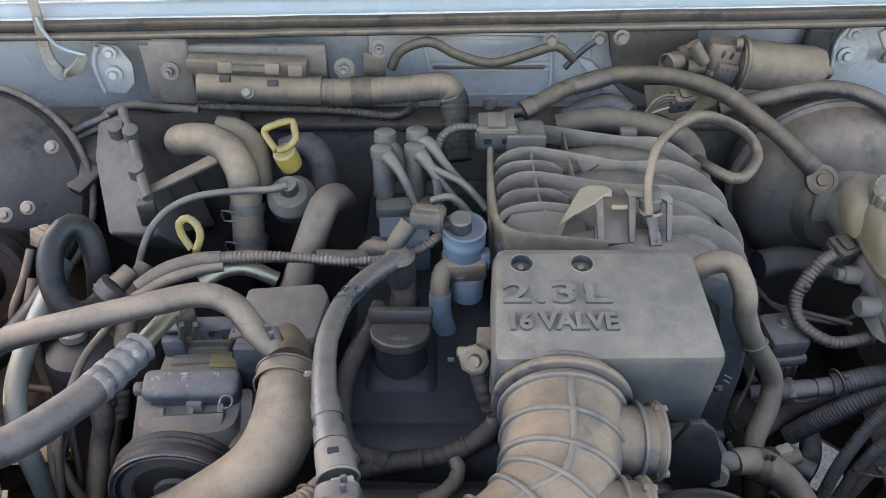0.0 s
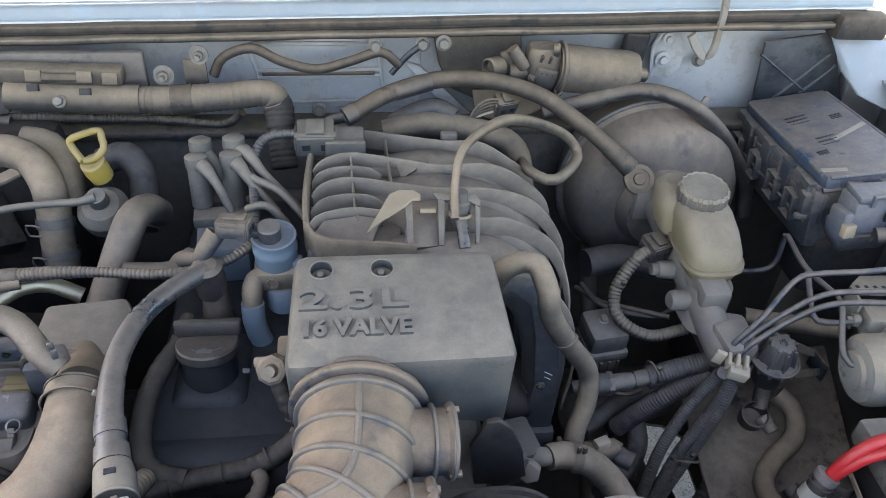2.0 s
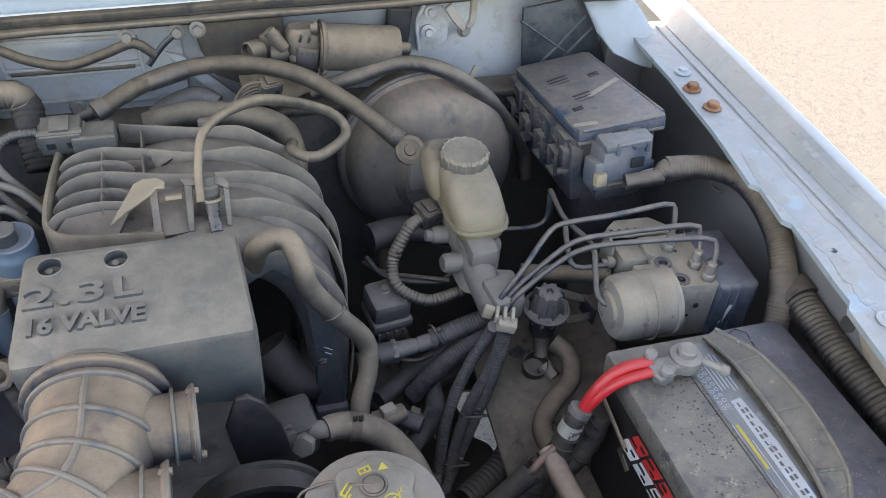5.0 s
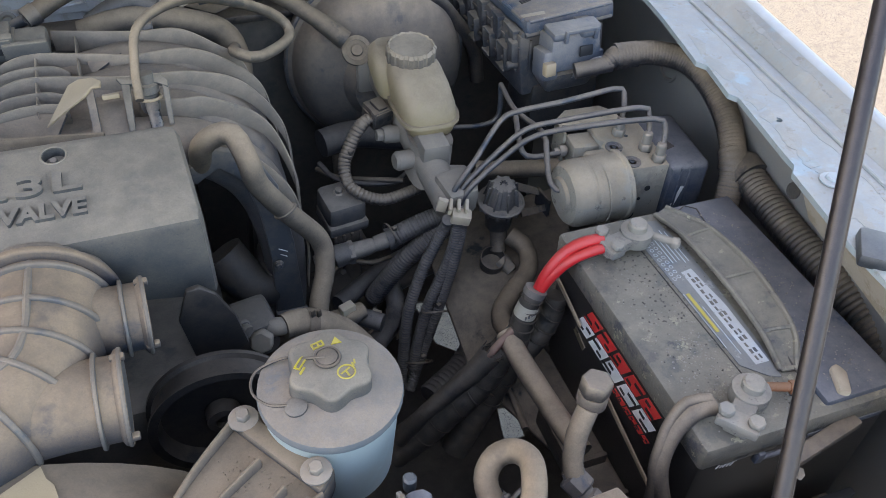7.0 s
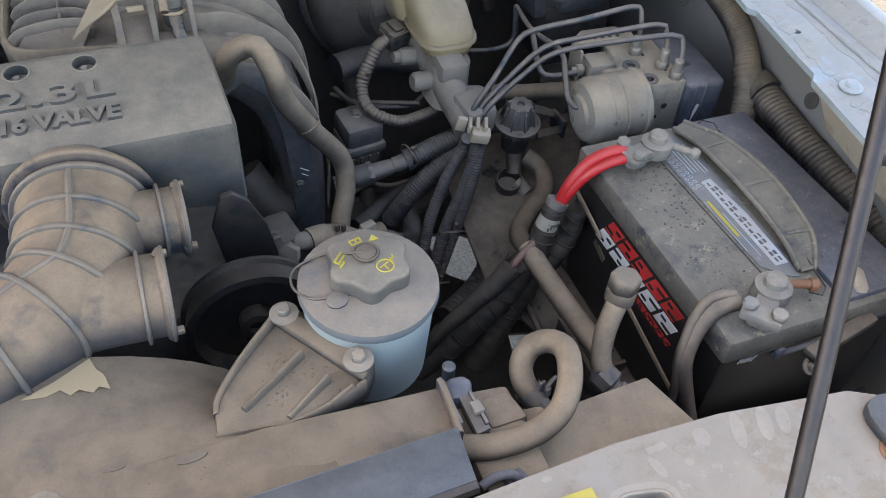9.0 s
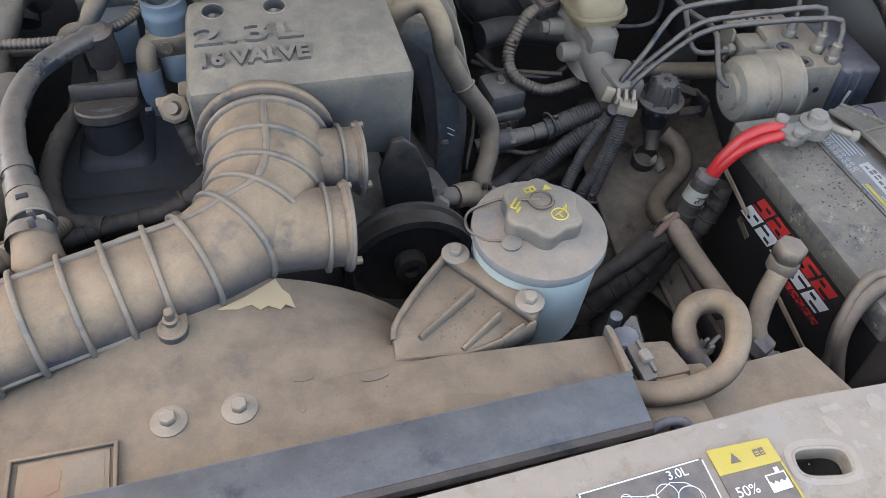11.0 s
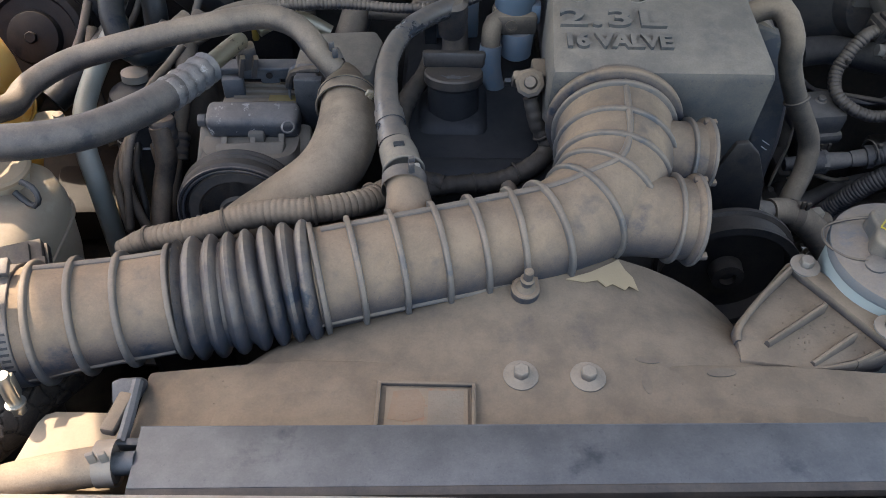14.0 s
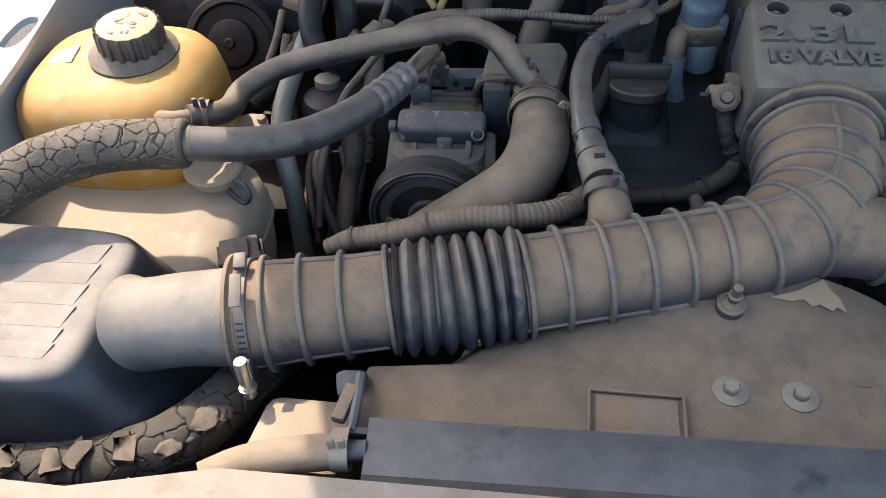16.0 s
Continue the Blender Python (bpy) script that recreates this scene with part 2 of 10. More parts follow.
OILCAP = mat("oily_black_cap", (0.020, 0.021, 0.024), 0.22, 0.4, bump=0.12)
GRITTY = mat("gritty_painted_steel", (0.060, 0.066, 0.076), 0.60, 0.5, dust_colour=(0.29, 0.255, 0.215), chips=(0.48, 0.46, 0.43))
BRACKET = mat("blue_grey_bracket", (0.065, 0.078, 0.095), 0.45, 0.5, dust_colour=(0.26, 0.235, 0.20), bump=0.15)
WHITE_MARK = mat("white_print", (0.7, 0.7, 0.68), 0.25, 0.6)
YELLOW_MARK = mat("yellow_print", (0.55, 0.43, 0.06), 0.35, 0.5)
RED_MARK = mat("red_print", (0.6, 0.05, 0.05), 0.15, 0.5)
BLACK_MARK = mat("black_print", (0.060, 0.064, 0.070), 0.30, 0.45)
BLUE_MARK = mat("pale_label_paper", (0.5, 0.53, 0.55), 0.35, 0.6)
CREAM_MARK = mat("torn_paper", (0.43, 0.320, 0.195), 0.15, 0.8, dust_colour=(0.36, 0.28, 0.19))
BATTERY_TOP = mat("dusty_battery_lid", (0.120, 0.110, 0.092), 0.46, 0.6, patch=1.0, dust_colour=(0.285, 0.250, 0.185), grain=300, bump=0.9, second=(0.050, 0.051, 0.054), chips=(0.29, 0.255, 0.17))
BATTERY_BLUE = mat("wiped_battery_lid", (0.036, 0.050, 0.073), 0.48, 0.4, patch=0.9, dust_colour=(0.27, 0.25, 0.225), bump=0.3)
BATTERY_SIDE = mat("black_battery_case", (0.012, 0.012, 0.013), 0.06, 0.4, bump=0.2)
LEAD = mat("corroded_lead", (0.23, 0.215, 0.19), 0.60, 0.6, 0.10, dust_colour=(0.31, 0.265, 0.205), second=(0.13, 0.125, 0.12), bump=1.0, chips=(0.10, 0.095, 0.09))
GROUND = mat("pale_gravel", (0.126, 0.116, 0.098), 0.4, 0.9, dust_colour=(0.138, 0.128, 0.109), grain=120, bump=1.0, second=(0.085, 0.08, 0.07), chips=(0.22, 0.215, 0.20), cracks=95.0)

# ---- mesh helpers ----


def spline(points, step=0.008):
    """Points along a smooth line through the given ones, about step apart."""
    p = [Vector(q) for q in points]
    p = [p[0] * 2 - p[1], *p, p[-1] * 2 - p[-2]]
    out, where = [], []
    for i in range(1, len(p) - 2):
        a, b, c, d = p[i - 1:i + 3]
        n = max(2, int((c - b).length / step))
        for k in range(n):
            t = k / n
            out.append(0.5 * (2 * b + (c - a) * t + (2 * a - 5 * b + 4 * c - d) * t * t + (3 * b - a - 3 * c + d) * t ** 3))
            where.append(i - 1 + t)
    out.append(p[-2])
    where.append(len(points) - 1)
    return out, where


def tube(points, r, seg=14, step=0.008, ridges=0.0, depth=0.0, cap=True, rings=()):
    """A round tube along a smooth line. r: one radius or one for each point; ridges: pitch of the corrugation and its depth; rings: (place 0..1, half width, height)."""
    if ridges:
        step = ridges / 6
    if rings:
        step = min(step, 0.0015)
    path, where = spline(points, step)
    radii = r if isinstance(r, (list, tuple)) else [r] * len(points)
    bm = bmesh.new()
    loops, run, total = [], 0.0, sum((b - a).length for a, b in zip(path, path[1:]))
    side = None
    for i, q in enumerate(path):
        d = (path[min(i + 1, len(path) - 1)] - path[max(i - 1, 0)]).normalized()
        if side is None:
            side = d.orthogonal().normalized()
        side = (side - d * side.dot(d)).normalized()
        other = d.cross(side)
        if i:
            run += (q - path[i - 1]).length
        k = min(int(where[i]), len(radii) - 2)
        f = where[i] - k
        f = f * f * (3 - 2 * f)
        radius = radii[k] * (1 - f) + radii[k + 1] * f
        if ridges:
            radius += depth * (abs(math.sin(math.pi * run / ridges)) ** 0.6) - depth
        for place, half, height in rings:
            u = abs(run - place * total) / half
            if u < 1:
                radius += height * min(1.0, 3.0 * (1 - u))
        loops.append([bm.verts.new(q + radius * (math.cos(a) * side + math.sin(a) * other)) for a in (2 * math.pi * j / seg for j in range(seg))])
    for a, b in zip(loops, loops[1:]):
        for j in range(seg):
            bm.faces.new((a[j], a[(j + 1) % seg], b[(j + 1) % seg], b[j]))
    if cap:
        bm.faces.new(loops[0][::-1])
        bm.faces.new(loops[-1])
    smooth(bm)
    return bm


def fin(points, height, thick=0.003, step=0.01):
    """An upright thin wall along a smooth line: the points are its top edge."""
    path, _ = spline(points, step)
    bm = bmesh.new()
    rows = []
    for i, q in enumerate(path):
        d = path[min(i + 1, len(path) - 1)] - path[max(i - 1, 0)]
        side = Vector((-d.y, d.x, 0))
        side = side.normalized() * thick / 2 if side.length > 1e-6 else Vector((thick / 2, 0, 0))
        low = Vector((0, 0, height))
        rows.append([bm.verts.new(v) for v in (q - side - low, q - side - low * 0.12, q - side * 0.4, q + side * 0.4, q + side - low * 0.12, q + side - low)])
    for a, b in zip(rows, rows[1:]):
        for j in range(5):
            bm.faces.new((a[j], b[j], b[j + 1], a[j + 1]))
    bm.faces.new(rows[0])
    bm.faces.new(rows[-1][::-1])
    bmesh.ops.recalc_face_normals(bm, faces=bm.faces[:])
    return smooth(bm, 50)


def smooth(bm, angle=40):
    bm.normal_update()
    for f in bm.faces:
        f.smooth = True
    lim = radians(angle)
    for e in bm.edges:
        e.smooth = not (len(e.link_faces) == 2 and e.calc_face_angle(0) > lim)
    return bm


def axes(origin, axis, spin=0.0):
    """A matrix whose z runs along axis."""
    q = Vector(axis).normalized().to_track_quat("Z", "Y").to_matrix().to_4x4()
    return Matrix.Translation(origin) @ q @ Matrix.Rotation(radians(spin), 4, "Z")


def lathe(profile, origin, axis=(0, 0, 1), seg=32, flutes=0, flute=0.0):
    """A turned body: profile rows are (radius, height along the axis). flutes: number of grip ribs round it."""
    bm = bmesh.new()
    m = axes(origin, axis)
    loops = []
    for r, h in profile:
        row = []
        for j in range(seg):
            a = 2 * math.pi * j / seg
            rr = r - (flute if flutes and int(a * flutes * 2 / (2 * math.pi) + 1e-6) % 2 else 0.0) * (r > 2 * flute)
            row.append(bm.verts.new(m @ Vector((rr * math.cos(a), rr * math.sin(a), h))))
        loops.append(row)
    for a, b in zip(loops, loops[1:]):
        for j in range(seg):
            bm.faces.new((a[j], a[(j + 1) % seg], b[(j + 1) % seg], b[j]))
    bm.faces.new(loops[0][::-1])
    bm.faces.new(loops[-1])
    return smooth(bm, 32)


def box(size, place, turn=(0, 0, 0), bevel=0.003, taper=(1, 1), segments=2):
    """A bevelled box about its centre; taper narrows its top in x and y."""
    bm = bmesh.new()
    bmesh.ops.create_cube(bm, size=1)
    for v in bm.verts:
        v.co = Vector((v.co.x * size[0], v.co.y * size[1], v.co.z * size[2]))
        if v.co.z > 0:
            v.co.x *= taper[0]
            v.co.y *= taper[1]
    if bevel:
        bmesh.ops.bevel(bm, geom=bm.edges[:], offset=min(bevel, 0.45 * min(size)), segments=segments, affect="EDGES", profile=0.5)
    bm.transform(pose(*place, *turn))
    return smooth(bm)


def slab(outline, low, high, bevel=0.003, shape=None):
    """An upright prism over an outline of (x, y), between two heights. shape: a matrix applied last."""
    bm = bmesh.new()
    a = [bm.verts.new((x, y, low)) for x, y in outline]
    b = [bm.verts.new((x, y, high)) for x, y in outline]
    n = len(outline)
    for i in range(n):
        bm.faces.new((a[i], a[(i + 1) % n], b[(i + 1) % n], b[i]))
    bm.faces.new(a[::-1])
    bm.faces.new(b)
    bmesh.ops.recalc_face_normals(bm, faces=bm.faces[:])
    if bevel:
        bmesh.ops.bevel(bm, geom=bm.edges[:], offset=bevel, segments=2, affect="EDGES", profile=0.5)
    if shape:
        bm.transform(shape)
    return smooth(bm)


def plate(corners, thick, bevel=0.002):
    """A flat plate over a polygon in space, with its thickness below it."""
    c = [Vector(q) for q in corners]
    n = sum(((b - c[0]).cross(d - c[0]) for b, d in zip(c[1:], c[2:])), Vector()).normalized()
    if n.z < 0:
        c.reverse()
        n = -n
    bm = bmesh.new()
    a = [bm.verts.new(q) for q in c]
    b = [bm.verts.new(q - n * thick) for q in c]
    k = len(c)
    bm.faces.new(a)
    bm.faces.new(b[::-1])
    for i in range(k):
        bm.faces.new((a[i], b[i], b[(i + 1) % k], a[(i + 1) % k]))
    bmesh.ops.recalc_face_normals(bm, faces=bm.faces[:])
    if bevel:
        bmesh.ops.bevel(bm, geom=bm.edges[:], offset=bevel, segments=2, affect="EDGES", profile=0.5)
    return smooth(bm)


def ring(radius, thick, origin, axis=(0, 0, 1), seg=28, around=8):
    """A round bead bent to a circle."""
    bm = bmesh.new()
    m = axes(origin, axis)
    loops = []
    for i in range(seg):
        a = 2 * math.pi * i / seg
        loops.append([bm.verts.new(m @ Vector(((radius + thick * math.cos(b)) * math.cos(a), (radius + thick * math.cos(b)) * math.sin(a), thick * math.sin(b))))
                      for b in (2 * math.pi * j / around for j in range(around))])
    for i in range(seg):
        p, q = loops[i], loops[(i + 1) % seg]
        for j in range(around):
            bm.faces.new((p[j], q[j], q[(j + 1) % around], p[(j + 1) % around]))
    return smooth(bm, 60)


def bolt(origin, axis=(0, 0, 1), r=0.006, h=0.006, washer=0.0):
    """A hexagon head on its flange."""
    w = washer or r * 1.35
    bm = lathe([(w, 0), (w, 0.0016), (r * 1.1, 0.0028)], origin, axis, 20)
    return join(bm, hexagon(origin, axis, r, h))


def hexagon(origin, axis, r, h):
    bm = bmesh.new()
    bmesh.ops.create_cone(bm, cap_ends=True, segments=6, radius1=r, radius2=r, depth=h)
    bmesh.ops.bevel(bm, geom=bm.edges[:], offset=r * 0.12, segments=1, affect="EDGES")
    bm.transform(axes(origin, axis) @ Matrix.Translation((0, 0, h / 2 + 0.002)))
    return smooth(bm)


def join(*parts):
    """One bmesh of several."""
    me = bpy.data.meshes.new("join")
    for p in parts[1:]:
        p.to_mesh(me)
        p.free()
        parts[0].from_mesh(me)
    bpy.data.meshes.remove(me)
    return parts[0]


def flange(points, place, radius, height=0.0046, width=0.0046, seg=48):
    """A tall thin moulded rib round a bent tube; place counts the points of its middle line."""
    path, where = spline(points, 0.002)
    k = min(max(min(range(len(path)), key=lambda i: abs(where[i] - place)), 1), len(path) - 2)
    w = width / 2
    profile = [(radius - 0.003, -w * 1.25), (radius, -w * 1.15), (radius + height * 0.60, -w * 0.95), (radius + height * 0.93, -w * 0.80), (radius + height, -w * 0.45),
               (radius + height, w * 0.45), (radius + height * 0.93, w * 0.80), (radius + height * 0.60, w * 0.95), (radius, w * 1.15), (radius - 0.003, w * 1.25)]
    return smooth(lathe(profile, path[k], path[k + 1] - path[k - 1], seg), 75)


def carve(bm, tool):
    """The first body less the second."""
    pair = []
    for b in (bm, tool):
        me = bpy.data.meshes.new("carve")
        b.to_mesh(me)
        b.free()
        pair.append(bpy.data.objects.new("carve", me))
        scene.collection.objects.link(pair[-1])
    cut = pair[0].modifiers.new("cut", "BOOLEAN")
    cut.operation, cut.object, cut.solver = "DIFFERENCE", pair[1], "EXACT"
    me = bpy.data.meshes.new_from_object(pair[0].evaluated_get(bpy.context.evaluated_depsgraph_get()))
    out = bmesh.new()
    out.from_mesh(me)
    for ob in pair:
        old = ob.data
        bpy.data.objects.remove(ob)
        bpy.data.meshes.remove(old)
    bpy.data.meshes.remove(me)
    return smooth(out)


BASE = {}


def strap(points, width, thick, across):
    """A flat bent strap along a smooth line, its broad side along the given way."""
    path, where = spline(points, 0.004)
    bm, rows, across = bmesh.new(), [], Vector(across).normalized()
    for i, q in enumerate(path):
        d = (path[min(i + 1, len(path) - 1)] - path[max(i - 1, 0)]).normalized()
        side = (across - d * across.dot(d)).normalized()
        up = d.cross(side)
        k = min(int(where[i]), len(width) - 2)
        w = (width[k] + (width[k + 1] - width[k]) * (where[i] - k)) / 2
        t = thick / 2
        rows.append([bm.verts.new(q + side * a * w + up * b * t) for a, b in ((-1, -0.6), (-0.9, -1), (0.9, -1), (1, -0.6), (1, 0.6), (0.9, 1), (-0.9, 1), (-1, 0.6))])
    for a, b in zip(rows, rows[1:]):
        for j in range(8):
            bm.faces.new((a[j], a[(j + 1) % 8], b[(j + 1) % 8], b[j]))
    bm.faces.new(rows[0][::-1])
    bm.faces.new(rows[-1])
    bmesh.ops.recalc_face_normals(bm, faces=bm.faces[:])
    return smooth(bm, 40)


def mesh_of(name, bm, material):
    me = bpy.data.meshes.new(name)
    bm.to_mesh(me)
    bm.free()
    me.materials.append(material)
    return me


def thing(name, place, label, category, group="", kind=""):
    """An empty at a thing's base, to which its parts are tied."""
    ob = new(name)
    ob.empty_display_size = 0.02
    ob.location = place
    BASE[ob] = Vector(place)
    return tagged(ob, label, category, group, kind)


def part(name, bm, material, parent, label=""):
    """One mesh under a thing or under a part; bm is in the world's metres."""
    bm.transform(Matrix.Translation(-BASE[parent]))
    ob = new(name, mesh_of(name, bm, material))
    ob.parent = parent
    BASE[ob] = BASE[parent]
    return tagged(ob, label)


def solid(name, bm, material, label, category, group="", kind=""):
    """A thing of one mesh, with its origin at its middle."""
    bm.verts.ensure_lookup_table()
    mid = sum((v.co for v in bm.verts), Vector()) / len(bm.verts)
    bm.transform(Matrix.Translation(-mid))
    ob = new(name, mesh_of(name, bm, material))
    ob.location = mid
    BASE[ob] = mid
    return tagged(ob, label, category, group, kind)


def setting(name, bm, material, label, category):
    return solid(name, bm, material, label, category, kind="structure")


def lettering(body, size, depth, place, material, parent, name="lettering", space=1.0, bold=0.0):
    """Words in the built-in font, at a matrix."""
    cu = bpy.data.curves.new(name, "FONT")
    cu.body, cu.size, cu.extrude, cu.space_character, cu.offset = body, size, depth, space, bold
    cu.align_x, cu.align_y = "CENTER", "CENTER"
    ob = bpy.data.objects.new(name, cu)
    me = bpy.data.meshes.new_from_object(ob)
    bpy.data.objects.remove(ob)
    bm = bmesh.new()
    bm.from_mesh(me)
    bpy.data.meshes.remove(me)
    bm.transform(place)
    return part(name, bm, material, parent)


def hose(name, points, r, material, label, category="hose", group="", **more):
    return solid(name, tube(points, r, **more), material, label, category, group)


def sheet(outline, holes, low, high, bevel=0.0):
    """A level plate with holes through it."""
    bm = bmesh.new()
    edges = []
    for loop in (outline, *holes):
        vs = [bm.verts.new((x, y, high)) for x, y in loop]
        edges += [bm.edges.new((a, b)) for a, b in zip(vs, vs[1:] + vs[:1])]
    bmesh.ops.triangle_fill(bm, use_beauty=True, edges=edges)
    bmesh.ops.recalc_face_normals(bm, faces=bm.faces[:])
    if sum(f.normal.z for f in bm.faces) < 0:
        bmesh.ops.reverse_faces(bm, faces=bm.faces[:])
    top = bm.faces[:]
    kept = bmesh.ops.extrude_face_region(bm, geom=top)
    for v in [g for g in kept["geom"] if isinstance(g, bmesh.types.BMVert)]:
        v.co.z = high
    for f in top:
        for v in f.verts:
            v.co.z = low
    bmesh.ops.recalc_face_normals(bm, faces=bm.faces[:])
    return smooth(bm)


def oval(cx, cy, rx, ry, n=20, power=2.6):
    out = []
    for i in range(n):
        a = 2 * math.pi * i / n
        c, s = math.cos(a), math.sin(a)
        out.append((cx + rx * math.copysign(abs(c) ** (2 / power), c), cy + ry * math.copysign(abs(s) ** (2 / power), s)))
    return out


# ---- the setting: ground and the truck's front body ----
bm = bmesh.new()
bmesh.ops.create_grid(bm, x_segments=40, y_segments=40, size=300)
setting("ground", bm, GROUND, "pale sunlit gravelly ground round the truck", "ground")

# firewall: pale blue upper panel and dark insulation below it
fw = thing("wall_firewall", (0.06, 1.0, 0.40), "dusty pale blue steel firewall behind the engine", "firewall", kind="structure")
part("upper_panel", box((1.68, 0.03, 0.30), (-0.02, 1.015, 0.99), bevel=0.002), FIREWALL, fw)
part("insulation", box((1.68, 0.05, 0.60), (-0.02, 0.975, 0.675), bevel=0.012), DEEP, fw, "dark padded insulation")
part("corner_panel", box((0.12, 0.03, 0.60), (0.875, 0.985, 0.745), bevel=0.003), APRON, fw)
part("stamped_panel", box((0.30, 0.012, 0.115), (0.05, 0.996, 1.045), bevel=0.005), FIREWALL, fw)
FRAME_LINE = [(-0.026, 0.988, 1.078), (-0.020, 0.988, 1.084), (0.060, 0.988, 1.084), (0.137, 0.988, 1.082), (0.143, 0.988, 1.076), (0.146, 0.988, 1.040), (0.147, 0.988, 1.008), (0.142, 0.988, 1.002), (0.065, 0.988, 1.000), (-0.008, 0.988, 1.000), (-0.014, 0.988, 1.005), (-0.018, 0.988, 1.040), (-0.026, 0.988, 1.078)]
part("pressed_border", tube(FRAME_LINE, 0.0030, 8), FIREWALL, fw)
for z in (1.0465, 1.0375):
    part("rib", tube([(-0.018, 0.988, z), (0.060, 0.988, z - 0.001), (0.144, 0.988, z + 0.001)], 0.0030, 8), FIREWALL, fw)
part("pressed_step", box((0.150, 0.006, 0.006), (0.062, 0.987, 1.042), (0, 0, 0), 0.002), RUBBER_TAN, fw, "dust lying on the pressed step")
part("motor_panel", plate([(0.214, 0.988, 1.098), (0.330, 0.988, 1.104), (0.345, 0.988, 1.010), (0.292, 0.988, 0.995), (0.236, 0.988, 1.022), (0.222, 0.988, 1.060)], 0.008, 0.003), RUBBER_TAN, fw, "brown dusted panel behind the wiper motor")
part("strut", plate([(0.173, 0.985, 1.060), (0.198, 0.985, 1.052), (0.274, 0.980, 0.978), (0.250, 0.980, 0.974)], 0.010, 0.003), FIREWALL, fw, "pale painted strut")
part("ledge", box((1.50, 0.05, 0.012), (0.06, 0.965, 0.975), bevel=0.003), BLACK_DUSTY, fw)

seal = thing("cowl_seal", (0.1, 0.95, 1.10), "long dusty rubber hood seal along the cowl edge", "seal", kind="structure")
RISE = 0.018
for y, z, dy, dz, mt in ((0.953, 1.1265, 0.016, 0.010, RUBBER_BROWN), (0.957, 1.1190, 0.012, 0.006, BLACK_DUSTY), (0.950, 1.1135, 0.018, 0.007, RUBBER_TAN), (0.956, 1.1080, 0.012, 0.006, BLACK_DUSTY)):
    bm = box((1.45, dy, dz), (0, 0, 0), bevel=0.0024, segments=3)
    bmesh.ops.subdivide_edges(bm, edges=[e for e in bm.edges if abs((e.verts[0].co - e.verts[1].co).x) > 1], cuts=40)
    for v in bm.verts:
        v.co += Vector((0, 0.0012 * noise.noise(v.co * 9 + Vector((0, 0, z * 50))), 0.0012 * noise.noise(v.co * 13 + Vector((0, 5, z * 50))) + RISE * v.co.x))
    bm.transform(Matrix.Translation((0.02, y, z)))
    part("lip", bm, mt, seal)
part("end_block", box((0.078, 0.030, 0.034), (0.780, 0.950, 1.125), (0, 4, 6), 0.006), RUBBER_BROWN, seal, "crumbling brown foam end")

cowl = thing("cowl", (0.06, 1.2, 1.13), "pale blue painted cowl below the windscreen, in sunlight", "cowl", kind="structure")
TIP = pose(0.02, 0, 0, 0, -math.degrees(math.atan(RISE)), 0)
bm = box((1.56, 0.026, 0.020), (0.02, 0.973, 1.1375), (-18, 0, 0), 0.006, segments=4)
bm.transform(TIP)
part("front_lip", bm, PAINT, cowl)
bm = box((1.56, 0.006, 0.003), (0.02, 0.959, 1.1318), (0, 0, 0), 0.001)
bm.transform(TIP)
part("paint_edge", bm, WHITE_MARK, cowl)
bm = sheet([(-0.76, 0.982), (0.80, 0.982), (0.80, 1.42), (-0.76, 1.42)], [oval(-0.66 + 0.0135 * k + 0.0067 * (r % 2), 0.991 + 0.010 * r, 0.0042, 0.0017, 8) for r in range(3) for k in range(100)], 1.144, 1.147)
bm.transform(TIP)
part("grille_panel", bm, mat("pale_cowl_plastic", (0.62, 0.62, 0.58), 0.2, 0.5, bump=0.1), cowl)
bm = box((1.56, 0.40, 0.01), (0.02, 1.20, 1.10), bevel=0.002)
bm.transform(TIP)
part("plenum_floor", bm, BLACK, cowl)

# right fender: hood gutter rail, crown and inner apron
rail = thing("fender_right", (0.85, 0.4, 0.5), "pale blue truck fender with a worn gutter rail", "fender", kind="structure")
part("rail", sheet([(0.730, 0.00), (0.742, 0.254), (0.758, 0.352), (0.767, 0.362), (0.769, 0.380), (0.785, 0.476), (0.779, 0.486), (0.790, 0.542), (0.783, 0.553), (0.802, 0.66), (0.818, 0.80), (0.83, 0.97), (0.90, 0.97), (0.872, 0.60), (0.845, 0.28), (0.82, 0.0)],
                   [oval(0.788, 0.335, 0.0065, 0.0085, 12), oval(0.80, 0.43, 0.004, 0.004, 10)], 1.052, 1.058), PAINT_WORN, rail)
part("gutter_seam", tube([(0.80, 0.0, 1.059), (0.822, 0.25, 1.059), (0.850, 0.60, 1.059), (0.878, 0.95, 1.059)], 0.0022, 8, 0.03), PAINT_WORN, rail)
part("step", plate([(0.812, -0.05, 1.058), (0.838, 0.25, 1.058), (0.866, 0.60, 1.058), (0.895, 0.97, 1.060), (0.945, 1.55, 1.064), (0.966, 1.55, 1.100), (0.917, 0.97, 1.085), (0.888, 0.60, 1.078), (0.862, 0.25, 1.070), (0.838, -0.05, 1.060)], 0.006, 0), PAINT_WORN, rail)
part("crown", tube([(0.846, -0.05, 1.046), (0.870, 0.25, 1.058), (0.897, 0.60, 1.068), (0.926, 0.97, 1.075), (0.975, 1.55, 1.088)], 0.013, 18, 0.03), PAINT, rail)
part("outer_skin", plate([(0.855, -0.3, 1.045), (0.937, 0.97, 1.078), (0.986, 1.55, 1.090), (1.04, 1.55, 0.90), (0.985, 0.97, 0.93), (0.93, -0.3, 0.90)], 0.004, 0), PAINT, rail)
